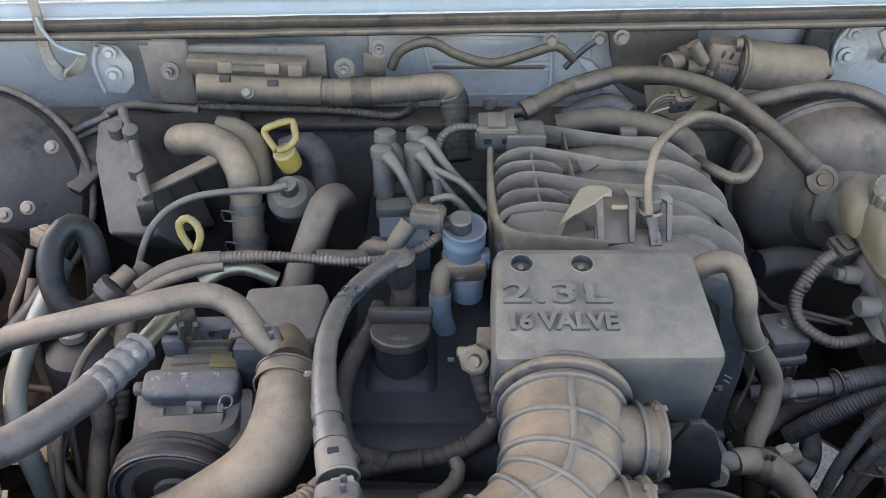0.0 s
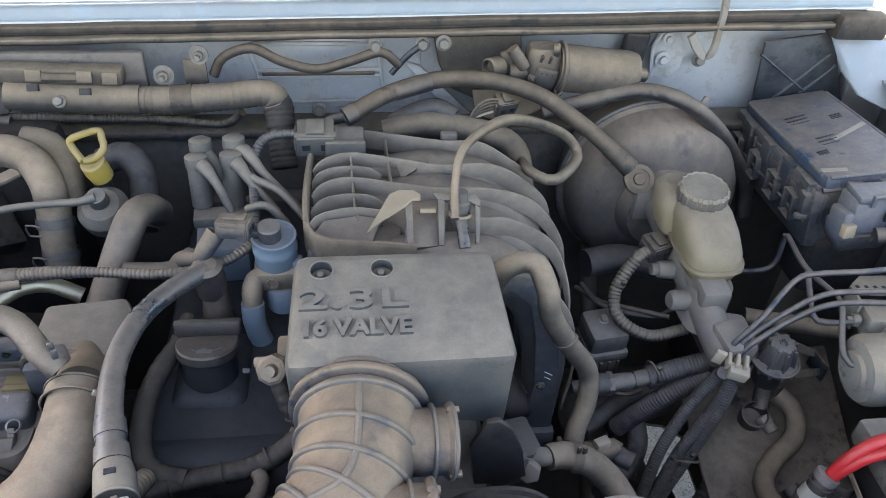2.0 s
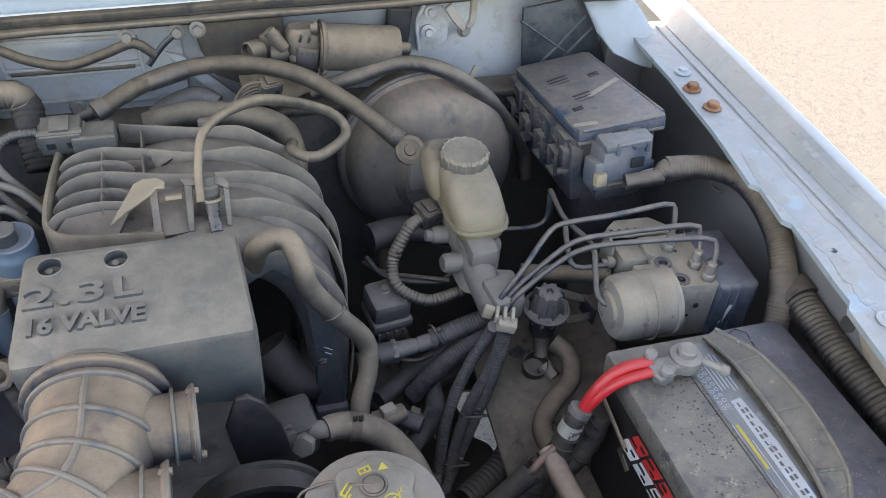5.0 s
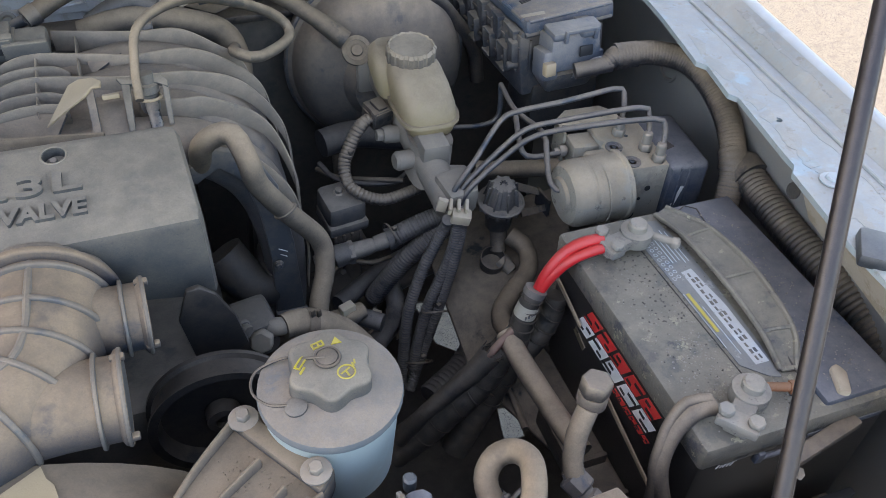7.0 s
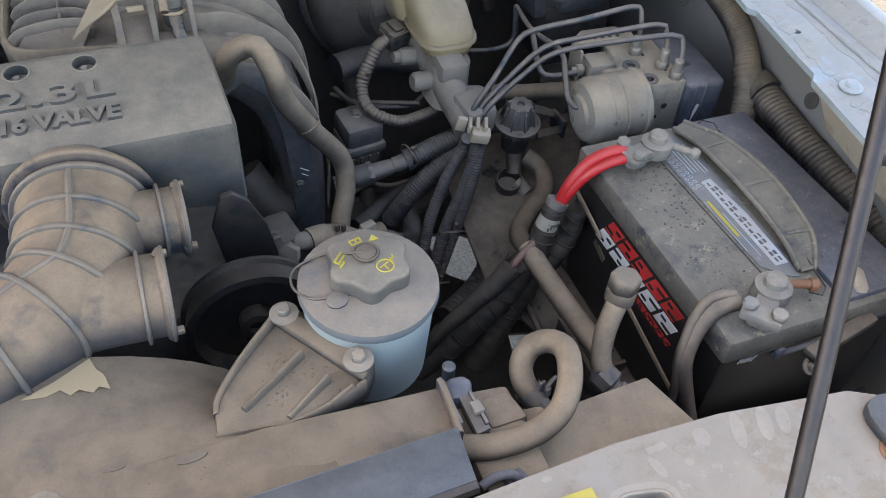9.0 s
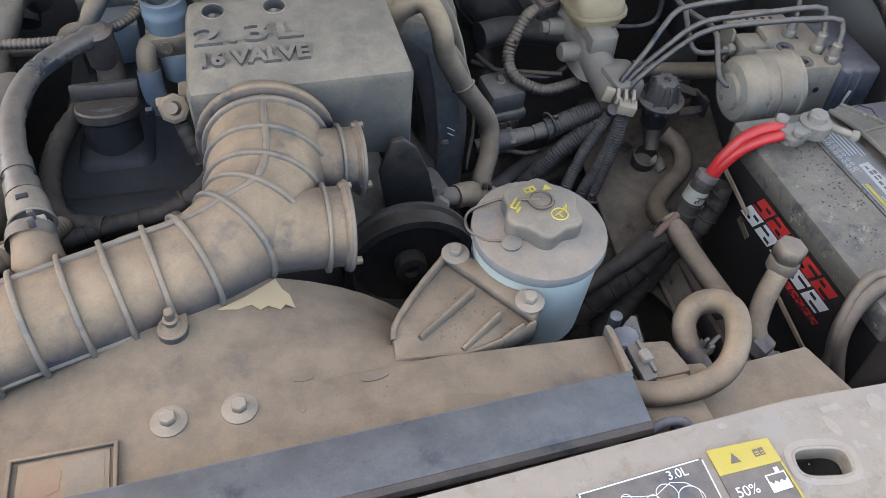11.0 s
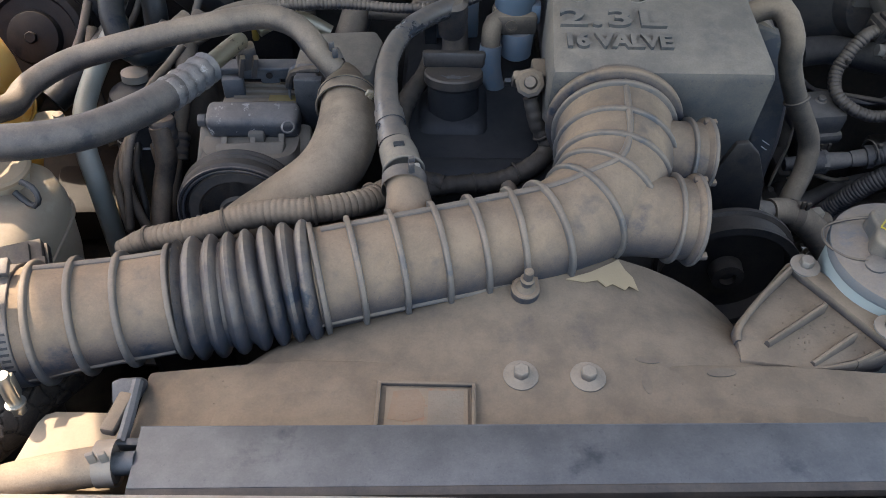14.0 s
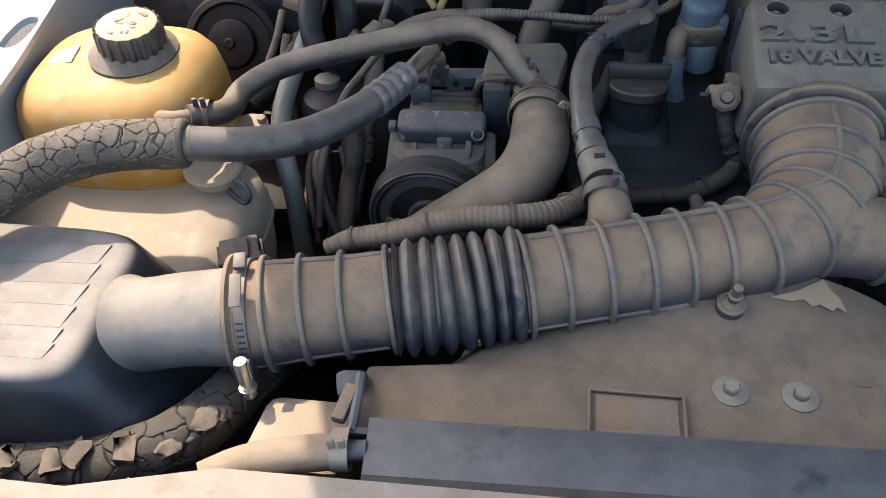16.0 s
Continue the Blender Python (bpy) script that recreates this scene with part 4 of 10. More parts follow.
# ---- fan shroud ----
shr = thing("fan_shroud", (0.05, 0.2, 0.6), "dust-coated plastic radiator fan shroud", "fan shroud")
part("top_panel", slab([(-0.252, 0.125), (0.330, 0.150), (0.332, 0.196), (0.20, 0.204), (-0.15, 0.200), (-0.252, 0.186)], 0.955, 0.975, 0.004), SHROUD, shr)
bm = bmesh.new()
FC, FR, FY = Vector((0.02, 0.0, 0.75)), 0.235, 0.305
rows = []
for k in range(7):
    f = k / 6
    s = f * f * (3 - 2 * f)
    row = []
    for j in range(33):
        a = math.pi * (1.05 - 1.10 * j / 32)
        px, pz = FC.x + FR * math.cos(a), FC.z + FR * math.sin(a)
        qx = max(-0.200, min(0.33, FC.x + 0.30 * math.cos(a) / max(0.3, abs(math.sin(a)))))
        qz = 0.9756 if abs(qx - FC.x) < 0.27 else 0.9756 - 0.25 * (1 - math.sin(max(0, a)) if 0 < a < math.pi else 1)
        row.append(bm.verts.new((qx + (px - qx) * s, 0.140 + (FY - 0.140) * f, qz + (pz - qz) * s ** 1.5)))
    rows.append(row)
for r0, r1 in zip(rows, rows[1:]):
    for j in range(32):
        bm.faces.new((r0[j], r0[j + 1], r1[j + 1], r1[j]))
bmesh.ops.recalc_face_normals(bm, faces=bm.faces[:])
part("fan_ring", smooth(bm, 60), SHROUD, shr)
part("torn_sticker", plate([(0.047, 0.273, 0.984), (0.068, 0.283, 0.982), (0.092, 0.302, 0.976), (0.096, 0.290, 0.9765), (0.101, 0.284, 0.9755), (0.104, 0.271, 0.9745), (0.097, 0.274, 0.9765), (0.093, 0.269, 0.9772), (0.084, 0.274, 0.9785), (0.078, 0.270, 0.9795), (0.072, 0.276, 0.9805), (0.062, 0.272, 0.982)], 0.0006, 0), CREAM_MARK, shr, "torn cream paper sticker")
part("end_lip", fin([(0.329, 0.150, 0.984), (0.331, 0.175, 0.984), (0.332, 0.196, 0.982)], 0.014, 0.005, 0.004), SHROUD, shr)
st = part("label_recess", slab([(-0.089, 0.132), (-0.024, 0.134), (-0.024, 0.178), (-0.089, 0.178)], 0.974, 0.9765, 0.0008), SHROUD, shr)
part("faded_label", slab([(-0.084, 0.135), (-0.028, 0.137), (-0.028, 0.175), (-0.084, 0.175)], 0.9765, 0.9775, 0.0), mat("faded_label", (0.26, 0.185, 0.12), 0.36, 0.7, second=(0.33, 0.125, 0.055), dust_colour=(0.25, 0.20, 0.14)), st)
for x in (-0.089, -0.024):
    part("label_rail", box((0.003, 0.046, 0.004), (x, 0.155, 0.978), bevel=0.001), SHROUD, st)
for x in (0.009, 0.056):
    part("bolt_socket", lathe([(0.0030, 0), (0.0030, 0.0006), (0.0001, 0.0006)], (x, 0.188, 0.9832), seg=6), SHROUD, shr)
    part("bolt", bolt((x, 0.188, 0.9757), r=0.0058, h=0.007, washer=0.0125), mat("dusted_bolt", (0.13, 0.12, 0.11), 0.80, 0.5, 0.3, dust_colour=(0.30, 0.25, 0.185)), shr)
part("orange_patch", slab([(-0.082, 0.150), (-0.079, 0.172), (-0.062, 0.174), (-0.057, 0.165), (-0.058, 0.152), (-0.068, 0.148)], 0.9775, 0.9778, 0.0), mat("faded_orange_print", (0.29, 0.165, 0.095), 0.62, 0.7, patch=1.0, dust_colour=(0.235, 0.180, 0.124)), st, "faded orange print")
part("pale_patch", slab([(-0.055, 0.140), (-0.055, 0.173), (-0.031, 0.173), (-0.031, 0.141)], 0.9775, 0.9778, 0.0), mat("faded_pale_print", (0.24, 0.205, 0.155), 0.62, 0.7, patch=1.0, dust_colour=(0.235, 0.185, 0.130), chips=(0.18, 0.14, 0.10)), st, "faded pale print")
part("label_rail", box((0.068, 0.003, 0.004), (-0.0565, 0.1785, 0.978), bevel=0.001), SHROUD, st)
for x, y, rx, ry, turn in ((0.097, 0.184, 0.0034, 0.0085, 4), (0.100, 0.2045, 0.0085, 0.0030, -6), (0.151, 0.1950, 0.0105, 0.0036, 4)):
    part("worn_mark", slab(oval(0, 0, rx, ry, 24, 2.0), -0.0008, 0.0005, 0, pose(x, y, 0.9755, 0, 0, turn)), SCUFF, shr)
part("lower_body", box((0.56, 0.05, 0.45), (0.045, 0.17, 0.735), bevel=0.01), BLACK, shr)

rad = thing("radiator", (0.05, 0.12, 0.5), "radiator with tan dusted end tanks", "radiator")
part("core", box((0.54, 0.03, 0.42), (0.045, 0.125, 0.745), bevel=0.003), DEEP, rad)
part("left_tank", slab([(-0.335, 0.10), (-0.255, 0.10), (-0.255, 0.165), (-0.325, 0.165)], 0.5, 0.962, 0.012), TANK_TAN, rad, "tan end tank")
part("right_tank", slab([(0.335, 0.110), (0.386, 0.112), (0.384, 0.190), (0.358, 0.193), (0.335, 0.190)], 0.5, 0.962, 0.005), RUBBER_TAN, rad)

flap = thing("radiator_seal_flap", (0.05, 0.12, 0.98), "long black plastic sealing flap over the radiator", "seal flap")
part("top", plate([(-0.237, 0.131, 0.993), (0.326, 0.149, 0.993), (0.323, 0.107, 0.995), (-0.233, 0.086, 0.997)], 0.004, 0.0012), SLAT, flap)
part("edge", tube([(-0.233, 0.086, 0.990), (0.05, 0.096, 0.990), (0.323, 0.107, 0.988)], 0.006, 8, 0.05), BLACK, flap)
part("rear_lip", plate([(-0.237, 0.131, 0.993), (0.326, 0.149, 0.993), (0.326, 0.152, 0.974), (-0.237, 0.134, 0.974)], 0.003, 0), SLAT, flap)

# ---- intake manifold ----
man = thing("intake_manifold", (0.2, 0.7, 0.8), "dusty grey composite intake manifold with four curved runners", "intake manifold")
part("plenum", slab([(0.054, 0.635), (0.150, 0.625), (0.165, 0.81), (0.056, 0.81)], 0.94, 1.0235, 0.006), MANIFOLD, man)
RUN = (0.638, 0.688, 0.735, 0.781)
for i, y in enumerate(RUN):
    top = 1.036 + 0.003 * i
    path = [(0.10, y + 0.012, top - 0.050), (0.15, y + 0.006, top - 0.036), (0.20, y, top - 0.030), (0.255, y, top - 0.046), (0.300, y - 0.002, top - 0.095), (0.319, y - 0.006, top - 0.17), (0.320, y - 0.012, top - 0.24), (0.312, y - 0.02, top - 0.32)]
    part("runner", tube(path, [0.024, 0.027, 0.029, 0.029, 0.028, 0.026, 0.024, 0.023], 28), MANIFOLD, man)
FLANGES = ([(0.119, 0.834, 1.045), (0.166, 0.820, 1.045), (0.211, 0.806, 1.046), (0.255, 0.806, 1.043), (0.292, 0.794, 1.025), (0.319, 0.795, 1.0), (0.334, 0.792, 0.95)],
           [(0.058, 0.762, 1.036), (0.064, 0.770, 1.041), (0.079, 0.782, 1.043), (0.104, 0.787, 1.044), (0.161, 0.769, 1.045), (0.204, 0.756, 1.045), (0.262, 0.763, 1.040), (0.308, 0.760, 1.015), (0.338, 0.766, 0.975), (0.348, 0.762, 0.91)],
           [(0.058, 0.714, 1.036), (0.064, 0.722, 1.041), (0.078, 0.733, 1.043), (0.102, 0.737, 1.044), (0.156, 0.723, 1.044), (0.198, 0.713, 1.044), (0.261, 0.719, 1.036), (0.312, 0.725, 1.010), (0.349, 0.720, 0.955), (0.356, 0.715, 0.89)],
           [(0.200, 0.664, 1.044), (0.239, 0.662, 1.040), (0.272, 0.671, 1.030), (0.324, 0.678, 0.990), (0.348, 0.663, 0.930), (0.350, 0.655, 0.87)],
           [(0.262, 0.612, 1.020), (0.300, 0.606, 0.995), (0.335, 0.604, 0.945), (0.346, 0.600, 0.88), (0.342, 0.598, 0.82)])
for line_ in FLANGES:
    part("seam_flange", fin(line_, 0.024, 0.0034, 0.006), MANIFOLD_EDGE, man)
part("front_wall", plate([(0.229, 0.602, 0.990), (0.262, 0.602, 1.013), (0.300, 0.601, 1.000), (0.321, 0.601, 0.954), (0.331, 0.600, 0.869), (0.335, 0.599, 0.760), (0.300, 0.599, 0.762), (0.304, 0.600, 0.840), (0.298, 0.601, 0.915), (0.287, 0.601, 0.966), (0.264, 0.602, 0.988), (0.238, 0.602, 0.972)], 0.014, 0.002), mat("wiped_manifold_wall", (0.066, 0.073, 0.082), 0.55, 0.5, patch=0.9, dust_colour=(0.27, 0.225, 0.17)), man)
part("wall_screw", bolt((0.3095, 0.5925, 0.848), (0, -1, 0.1), 0.0036, 0.004, 0.0056), DARK_STEEL, man)
for z, w in ((0.868, 0.012), (0.860, 0.009)):
    part("wall_scratch", box((w, 0.0006, 0.0010), (0.3165, 0.5924, z), (0, 34, 0), 0), WHITE_MARK, man)
part("front_foot", box((0.040, 0.016, 0.022), (0.318, 0.598, 0.752), (0, 0, 0), 0.004), BRACKET, man)
part("inner_pipe", tube([(0.250, 0.640, 0.840), (0.275, 0.620, 0.800), (0.300, 0.625, 0.790), (0.318, 0.650, 0.820)], 0.026, 24), BLACK, man)
for y in (0.762, 0.708):
    part("fin", fin([(0.057, y - 0.022, 1.034), (0.063, y - 0.014, 1.040), (0.077, y - 0.004, 1.042), (0.101, y, 1.042), (0.122, y - 0.001, 1.040), (0.136, y - 0.007, 1.034)], 0.022, 0.0026, 0.005), MANIFOLD_EDGE, man)
part("front_arc", fin([(0.056, 0.650, 1.044), (0.065, 0.665, 1.046), (0.086, 0.674, 1.047), (0.109, 0.676, 1.047), (0.134, 0.673, 1.045)], 0.026, 0.0030, 0.004), MANIFOLD_EDGE, man)
part("arc_web", fin([(0.106, 0.672, 1.042), (0.109, 0.657, 1.036), (0.117, 0.641, 1.032)], 0.014, 0.0026, 0.004), MANIFOLD, man)
part("cross_fin", fin([(0.1015, 0.786, 1.0395), (0.1025, 0.748, 1.0385), (0.104, 0.700, 1.0385), (0.105, 0.678, 1.040)], 0.020, 0.0030), MANIFOLD_EDGE, man)
part("cross_fin", fin([(0.143, 0.822, 1.041), (0.144, 0.780, 1.040), (0.146, 0.732, 1.038)], 0.022, 0.0030), MANIFOLD_EDGE, man)
part("rib_wedge", plate([(0.150, 0.781, 1.041), (0.190, 0.768, 1.042), (0.158, 0.752, 1.030)], 0.003, 0), MANIFOLD, man)
part("mount_tab", box((0.020, 0.012, 0.014), (0.218, 0.813, 1.046), (0, 0, 0), 0.003), MANIFOLD, man)
part("tray_wall", fin([(0.056, 0.806, 1.040), (0.053, 0.74, 1.044), (0.053, 0.68, 1.046), (0.058, 0.645, 1.046), (0.074, 0.629, 1.046), (0.10, 0.624, 1.045), (0.135, 0.622, 1.043), (0.165, 0.620, 1.040)], 0.034, 0.0075, 0.006), RUBBER_TAN, man)
part("bay_floor", plate([(0.060, 0.650, 1.032), (0.072, 0.664, 1.040), (0.108, 0.671, 1.040), (0.132, 0.668, 1.038), (0.118, 0.630, 1.030), (0.080, 0.634, 1.030)], 0.004, 0), MANIFOLD, man)


def loft(sections, bevel=0.0, n=28, power=2.8):
    """A closed body through level rounded sections (cx, cy, z, rx, ry)."""
    bm = bmesh.new()
    loops = []
    for cx, cy, z, rx, ry in sections:
        loops.append([bm.verts.new((x, y, z)) for x, y in oval(cx, cy, rx, ry, n, power)])
    for a, b in zip(loops, loops[1:]):
        for j in range(n):
            bm.faces.new((a[j], a[(j + 1) % n], b[(j + 1) % n], b[j]))
    bm.faces.new(loops[0][::-1])
    bm.faces.new(loops[-1])
    bmesh.ops.recalc_face_normals(bm, faces=bm.faces[:])
    return smooth(bm, 45)


def clamp(parent, at, axis, r, material=DARK_STEEL, name="clamp", ears=True):
    """A spring clamp round a hose, with its two ears."""
    at, axis = Vector(at), Vector(axis).normalized()
    c = part(name, tube([at - axis * 0.006, at, at + axis * 0.006], r + 0.0016, 24, cap=False), material, parent)
    if ears:
        up = Vector((0.3, -0.3, 1)).cross(axis).cross(axis).normalized() * -1
        part("ear", join(box((0.005, 0.003, 0.010), at + up * (r + 0.006) + axis * 0.003, (0, 0, 20), 0.001),
                         box((0.005, 0.003, 0.010), at + up * (r + 0.006) - axis * 0.004, (0, 0, 20), 0.001)), material, c)
    return c


def plug(name, place, turn, size, label, material=None, wires=None):
    """An electrical connector: shell, lock tab and grip ribs."""
    material = material or BLACK_DUSTY
    c = thing(name, place, label, "connector")
    m = pose(*place, *turn)
    sx, sy, sz = size
    for nm, s, p in (("shell", (sx, sy, sz), (0, 0, 0)), ("lock_tab", (sx * 0.5, sy * 0.7, sz * 0.25), (0, 0, sz * 0.58)), ("collar", (sx * 1.12, sy * 0.28, sz * 1.12), (0, -sy * 0.3, 0))):
        bm = box(s, (0, 0, 0), bevel=0.0015)
        bm.transform(m @ Matrix.Translation(p))
        part(nm, bm, material, c)
    for k in (-1, 1):
        bm = box((sx * 0.22, sy * 0.05, sz * 0.3), (0, 0, 0), bevel=0)
        bm.transform(m @ Matrix.Translation((k * sx * 0.25, -sy * 0.5, 0)))
        part("slot", bm, PITCH, c)
        bm = box((sx * 0.08, sy * 0.8, sz * 0.5), (0, 0, 0), bevel=0.0006)
        bm.transform(m @ Matrix.Translation((k * sx * 0.55, 0, 0)))
        part("rib", bm, material, c)
    return c


# ---- right side: brake booster, master cylinder and reservoir ----
bo = thing("brake_booster", (0.53, 0.92, 0.80), "large dusty round brake booster drum on the firewall", "brake booster")
part("drum", lathe([(0.112, -0.06), (0.119, -0.05), (0.121, -0.018), (0.126, -0.014), (0.126, -0.006), (0.119, -0.002), (0.117, 0.012), (0.112, 0.030), (0.102, 0.042), (0.085, 0.049), (0.060, 0.056), (0.048, 0.075), (0.030, 0.078)],
                   (0.512, 0.882, 0.918), (-0.04, -1, 0.06), 64), mat("booster_dust", (0.060, 0.058, 0.057), 0.88, 0.6, patch=0.7, dust_colour=(0.250, 0.194, 0.142)), bo)
part("rim_band", ring(0.1255, 0.0035, (0.512, 0.890, 0.918), (-0.04, -1, 0.06), 56), DARK_STEEL, bo)
part("check_valve", lathe([(0.013, -0.012), (0.019, 0), (0.019, 0.007), (0.013, 0.009), (0.013, 0.007), (0.008, 0.007), (0.007, 0.010), (0.003, 0.010)], (0.466, 0.815, 0.977), (-0.1, -0.75, 0.6), 28), RUBBER_TAN, bo)
vh = thing("vacuum_hose", (0.3, 0.87, 1.05), "brown dusted rubber vacuum hose arching to the brake booster", "hose")
VH = [(0.096, 0.845, 1.056), (0.148, 0.870, 1.073), (0.211, 0.890, 1.081), (0.274, 0.890, 1.080), (0.335, 0.875, 1.068), (0.383, 0.855, 1.043), (0.423, 0.830, 1.018), (0.452, 0.813, 0.995)]
part("hose", tube(VH, 0.0105, 18), RUBBER_BROWN, vh)
part("end_collar", tube(VH[-2:], [0.0112, 0.0125], 18), RUBBER_BROWN, vh)
part("end_collar", tube([VH[0], Vector(VH[0]).lerp(Vector(VH[1]), 0.25)], 0.0122, 18), RUBBER, vh)
part("connector", tube([Vector(VH[0]).lerp(Vector(VH[1]), 0.05), (0.077, 0.864, 1.040), (0.061, 0.855, 1.030)], 0.0065, 14), DARK_STEEL, vh)
part("splice", tube([Vector(VH[1]).lerp(Vector(VH[2]), f) for f in (0.15, 0.5, 0.85)], 0.0109, 18), RUBBER, vh)
hose("small_vacuum_hose", [(0.204, 0.631, 1.063), (0.206, 0.662, 1.086), (0.220, 0.689, 1.114), (0.279, 0.760, 1.100), (0.364, 0.838, 1.033), (0.385, 0.827, 1.005), (0.337, 0.750, 1.025), (0.311, 0.768, 1.025), (0.324, 0.880, 0.971)], [0.0042, 0.0044, 0.0046, 0.0066, 0.0066, 0.0066, 0.0066, 0.0066, 0.0066], RUBBER_TAN, "looped thin tan dusted vacuum hose")

mc = thing("master_cylinder", (0.505, 0.70, 0.90), "cast aluminium brake master cylinder on the booster", "master cylinder")
part("body", tube([(0.500, 0.82, 0.948), (0.505, 0.70, 0.925), (0.512, 0.575, 0.898)], [0.024, 0.021, 0.019], 20), ALU, mc)
part("flange", box((0.075, 0.012, 0.045), (0.500, 0.805, 0.945), (0, 0, 0), 0.005), ALU, mc)
part("boss", lathe([(0.012, 0), (0.012, 0.03), (0.009, 0.034)], (0.500, 0.655, 0.915), (-1, -0.1, 0.1), 16), ALU, mc)
part("boss", lathe([(0.012, 0), (0.012, 0.026), (0.009, 0.030)], (0.512, 0.60, 0.905), (1, -0.1, 0.2), 16), ALU, mc)
part("neck", loft([(0.506, 0.655, 0.895, 0.024, 0.040), (0.512, 0.662, 0.915, 0.024, 0.034), (0.516, 0.672, 0.936, 0.026, 0.034)], n=32, power=3.2), ALU, mc)
part("port", join(lathe([(0.011, 0), (0.011, 0.022), (0.009, 0.026)], (0.492, 0.700, 0.922), (-1, 0, 0.1), 20), hexagon((0.470, 0.700, 0.924), (-1, 0, 0.1), 0.008, 0.010)), ALU, mc)
part("web", plate([(0.496, 0.640, 0.918), (0.548, 0.625, 0.918), (0.552, 0.590, 0.912), (0.520, 0.560, 0.905), (0.498, 0.590, 0.908)], 0.030, 0.005), ALU, mc)
part("reservoir_foot", box((0.035, 0.075, 0.03), (0.512, 0.665, 0.935), (4, 0, 0), 0.006), ALU, mc)
part("front_block", box((0.040, 0.045, 0.040), (0.522, 0.590, 0.905), (8, 0, 10), 0.007), ALU, mc)
rv = thing("brake_fluid_reservoir", (0.515, 0.71, 0.93), "dusty yellowed plastic brake fluid reservoir with ribbed cap", "reservoir")
part("tank", loft([(0.518, 0.690, 0.936, 0.020, 0.026), (0.518, 0.691, 0.941, 0.029, 0.036), (0.517, 0.693, 0.952, 0.0335, 0.0425), (0.516, 0.695, 0.962, 0.0350, 0.0455), (0.515, 0.700, 0.976, 0.0345, 0.049), (0.513, 0.714, 0.992, 0.0335, 0.049), (0.512, 0.726, 1.003, 0.031, 0.040), (0.512, 0.731, 1.008, 0.027, 0.030)], n=44, power=3.4), RESERVOIR, rv)
part("rear_shoulder", loft([(0.494, 0.748, 0.958, 0.021, 0.026), (0.493, 0.752, 0.985, 0.026, 0.029), (0.493, 0.756, 1.004, 0.025, 0.027), (0.494, 0.759, 1.013, 0.017, 0.018)], n=36, power=3.2), RESERVOIR, rv)
part("rim", loft([(0.516, 0.694, 0.9585, 0.0380, 0.0485), (0.516, 0.695, 0.9625, 0.0380, 0.0485)], n=44, power=3.4), RESERVOIR, rv)
part("cap", lathe([(0.0295, 0), (0.0305, 0.004), (0.0305, 0.017), (0.0275, 0.021), (0.0255, 0.0195), (0.004, 0.0195)], (0.512, 0.732, 1.004), (0, -0.06, 1), 144, 16, 0.0012), mat("dust_caked_cap", (0.050, 0.050, 0.050), 0.86, 0.6, patch=0.4, dust_colour=(0.285, 0.235, 0.172), level=-0.5), rv, "ribbed screw cap")
plug("level_sensor_plug", (0.466, 0.720, 0.944), (10, 0, 20), (0.026, 0.03, 0.022), "dusty grey sensor plug on the master cylinder")
hose("sensor_loom", [(0.454, 0.712, 0.944), (0.440, 0.706, 0.938), (0.424, 0.696, 0.920), (0.412, 0.682, 0.900), (0.415, 0.657, 0.885), (0.447, 0.638, 0.875), (0.496, 0.646, 0.875)], [0.0075, 0.0085, 0.0085, 0.0080, 0.0075, 0.0075, 0.0075], RUBBER, "thin corrugated wiring loom", "wiring loom", ridges=0.005, depth=0.0012)
hose("booster_loom", [(0.352, 0.900, 1.027), (0.395, 0.900, 1.040), (0.464, 0.895, 1.060), (0.504, 0.875, 1.065), (0.539, 0.865, 1.052), (0.578, 0.870, 1.020), (0.621, 0.885, 0.971), (0.662, 0.895, 0.910), (0.670, 0.890, 0.857)], 0.0105, RUBBER, "dark rubber hose round the booster rim", "hose")

# ---- power distribution box ----
fb = thing("fuse_box", (0.715, 0.84, 0.92), "dusty black plastic fuse box with blue-grey lid", "fuse box")
FBL, FFL, FFR, FBR = Vector((0.663, 0.960, 1.008)), Vector((0.660, 0.730, 1.034)), Vector((0.776, 0.724, 1.050)), Vector((0.775, 0.965, 1.022))
part("lid", plate([FBL, FFL, FFR, FBR], 0.022, 0.004), FUSE_LID, fb)
part("body", box((0.118, 0.235, 0.085), (0.718, 0.846, 0.965), (-5, -5, 0), 0.006, (1.0, 1.0)), FUSE_BODY, fb)
part("foot", box((0.10, 0.08, 0.09), (0.725, 0.76, 0.90), (0, 0, 0), 0.01), BLACK, fb)
for k, (a, b) in enumerate(((0.13, 0.24), (0.38, 0.50), (0.62, 0.76), (0.86, 0.95))):
    p = FBL.lerp(FFL, (a + b) / 2) + Vector((-0.006, 0, -0.035))
    part("latch", join(box((0.006, 0.020, 0.032), p, (0, -6, 0), 0.0015), box((0.012, 0.024, 0.005), p + Vector((0.0, 0, 0.018)), (0, 0, 0), 0.001)), FUSE_BODY, fb)
    q = p + Vector((-0.003, 0.016, -0.028))
    fr = part("side_frame", join(box((0.010, 0.003, 0.034), q + Vector((0, 0.012, 0)), (0, -6, 0), 0.0008), box((0.010, 0.003, 0.034), q - Vector((0, 0.012, 0)), (0, -6, 0), 0.0008), box((0.010, 0.026, 0.003), q + Vector((0, 0, 0.016)), (0, -6, 0), 0.0008), box((0.010, 0.026, 0.003), q - Vector((0, 0, 0.016)), (0, -6, 0), 0.0008)), FUSE_BODY, fb)
for z in (0.985, 0.955):
    part("side_ridge", box((0.004, 0.225, 0.004), (0.6575 if z > 0.97 else 0.6550, 0.846, z), (-5, 0, 0), 0.001), FUSE_BODY, fb)
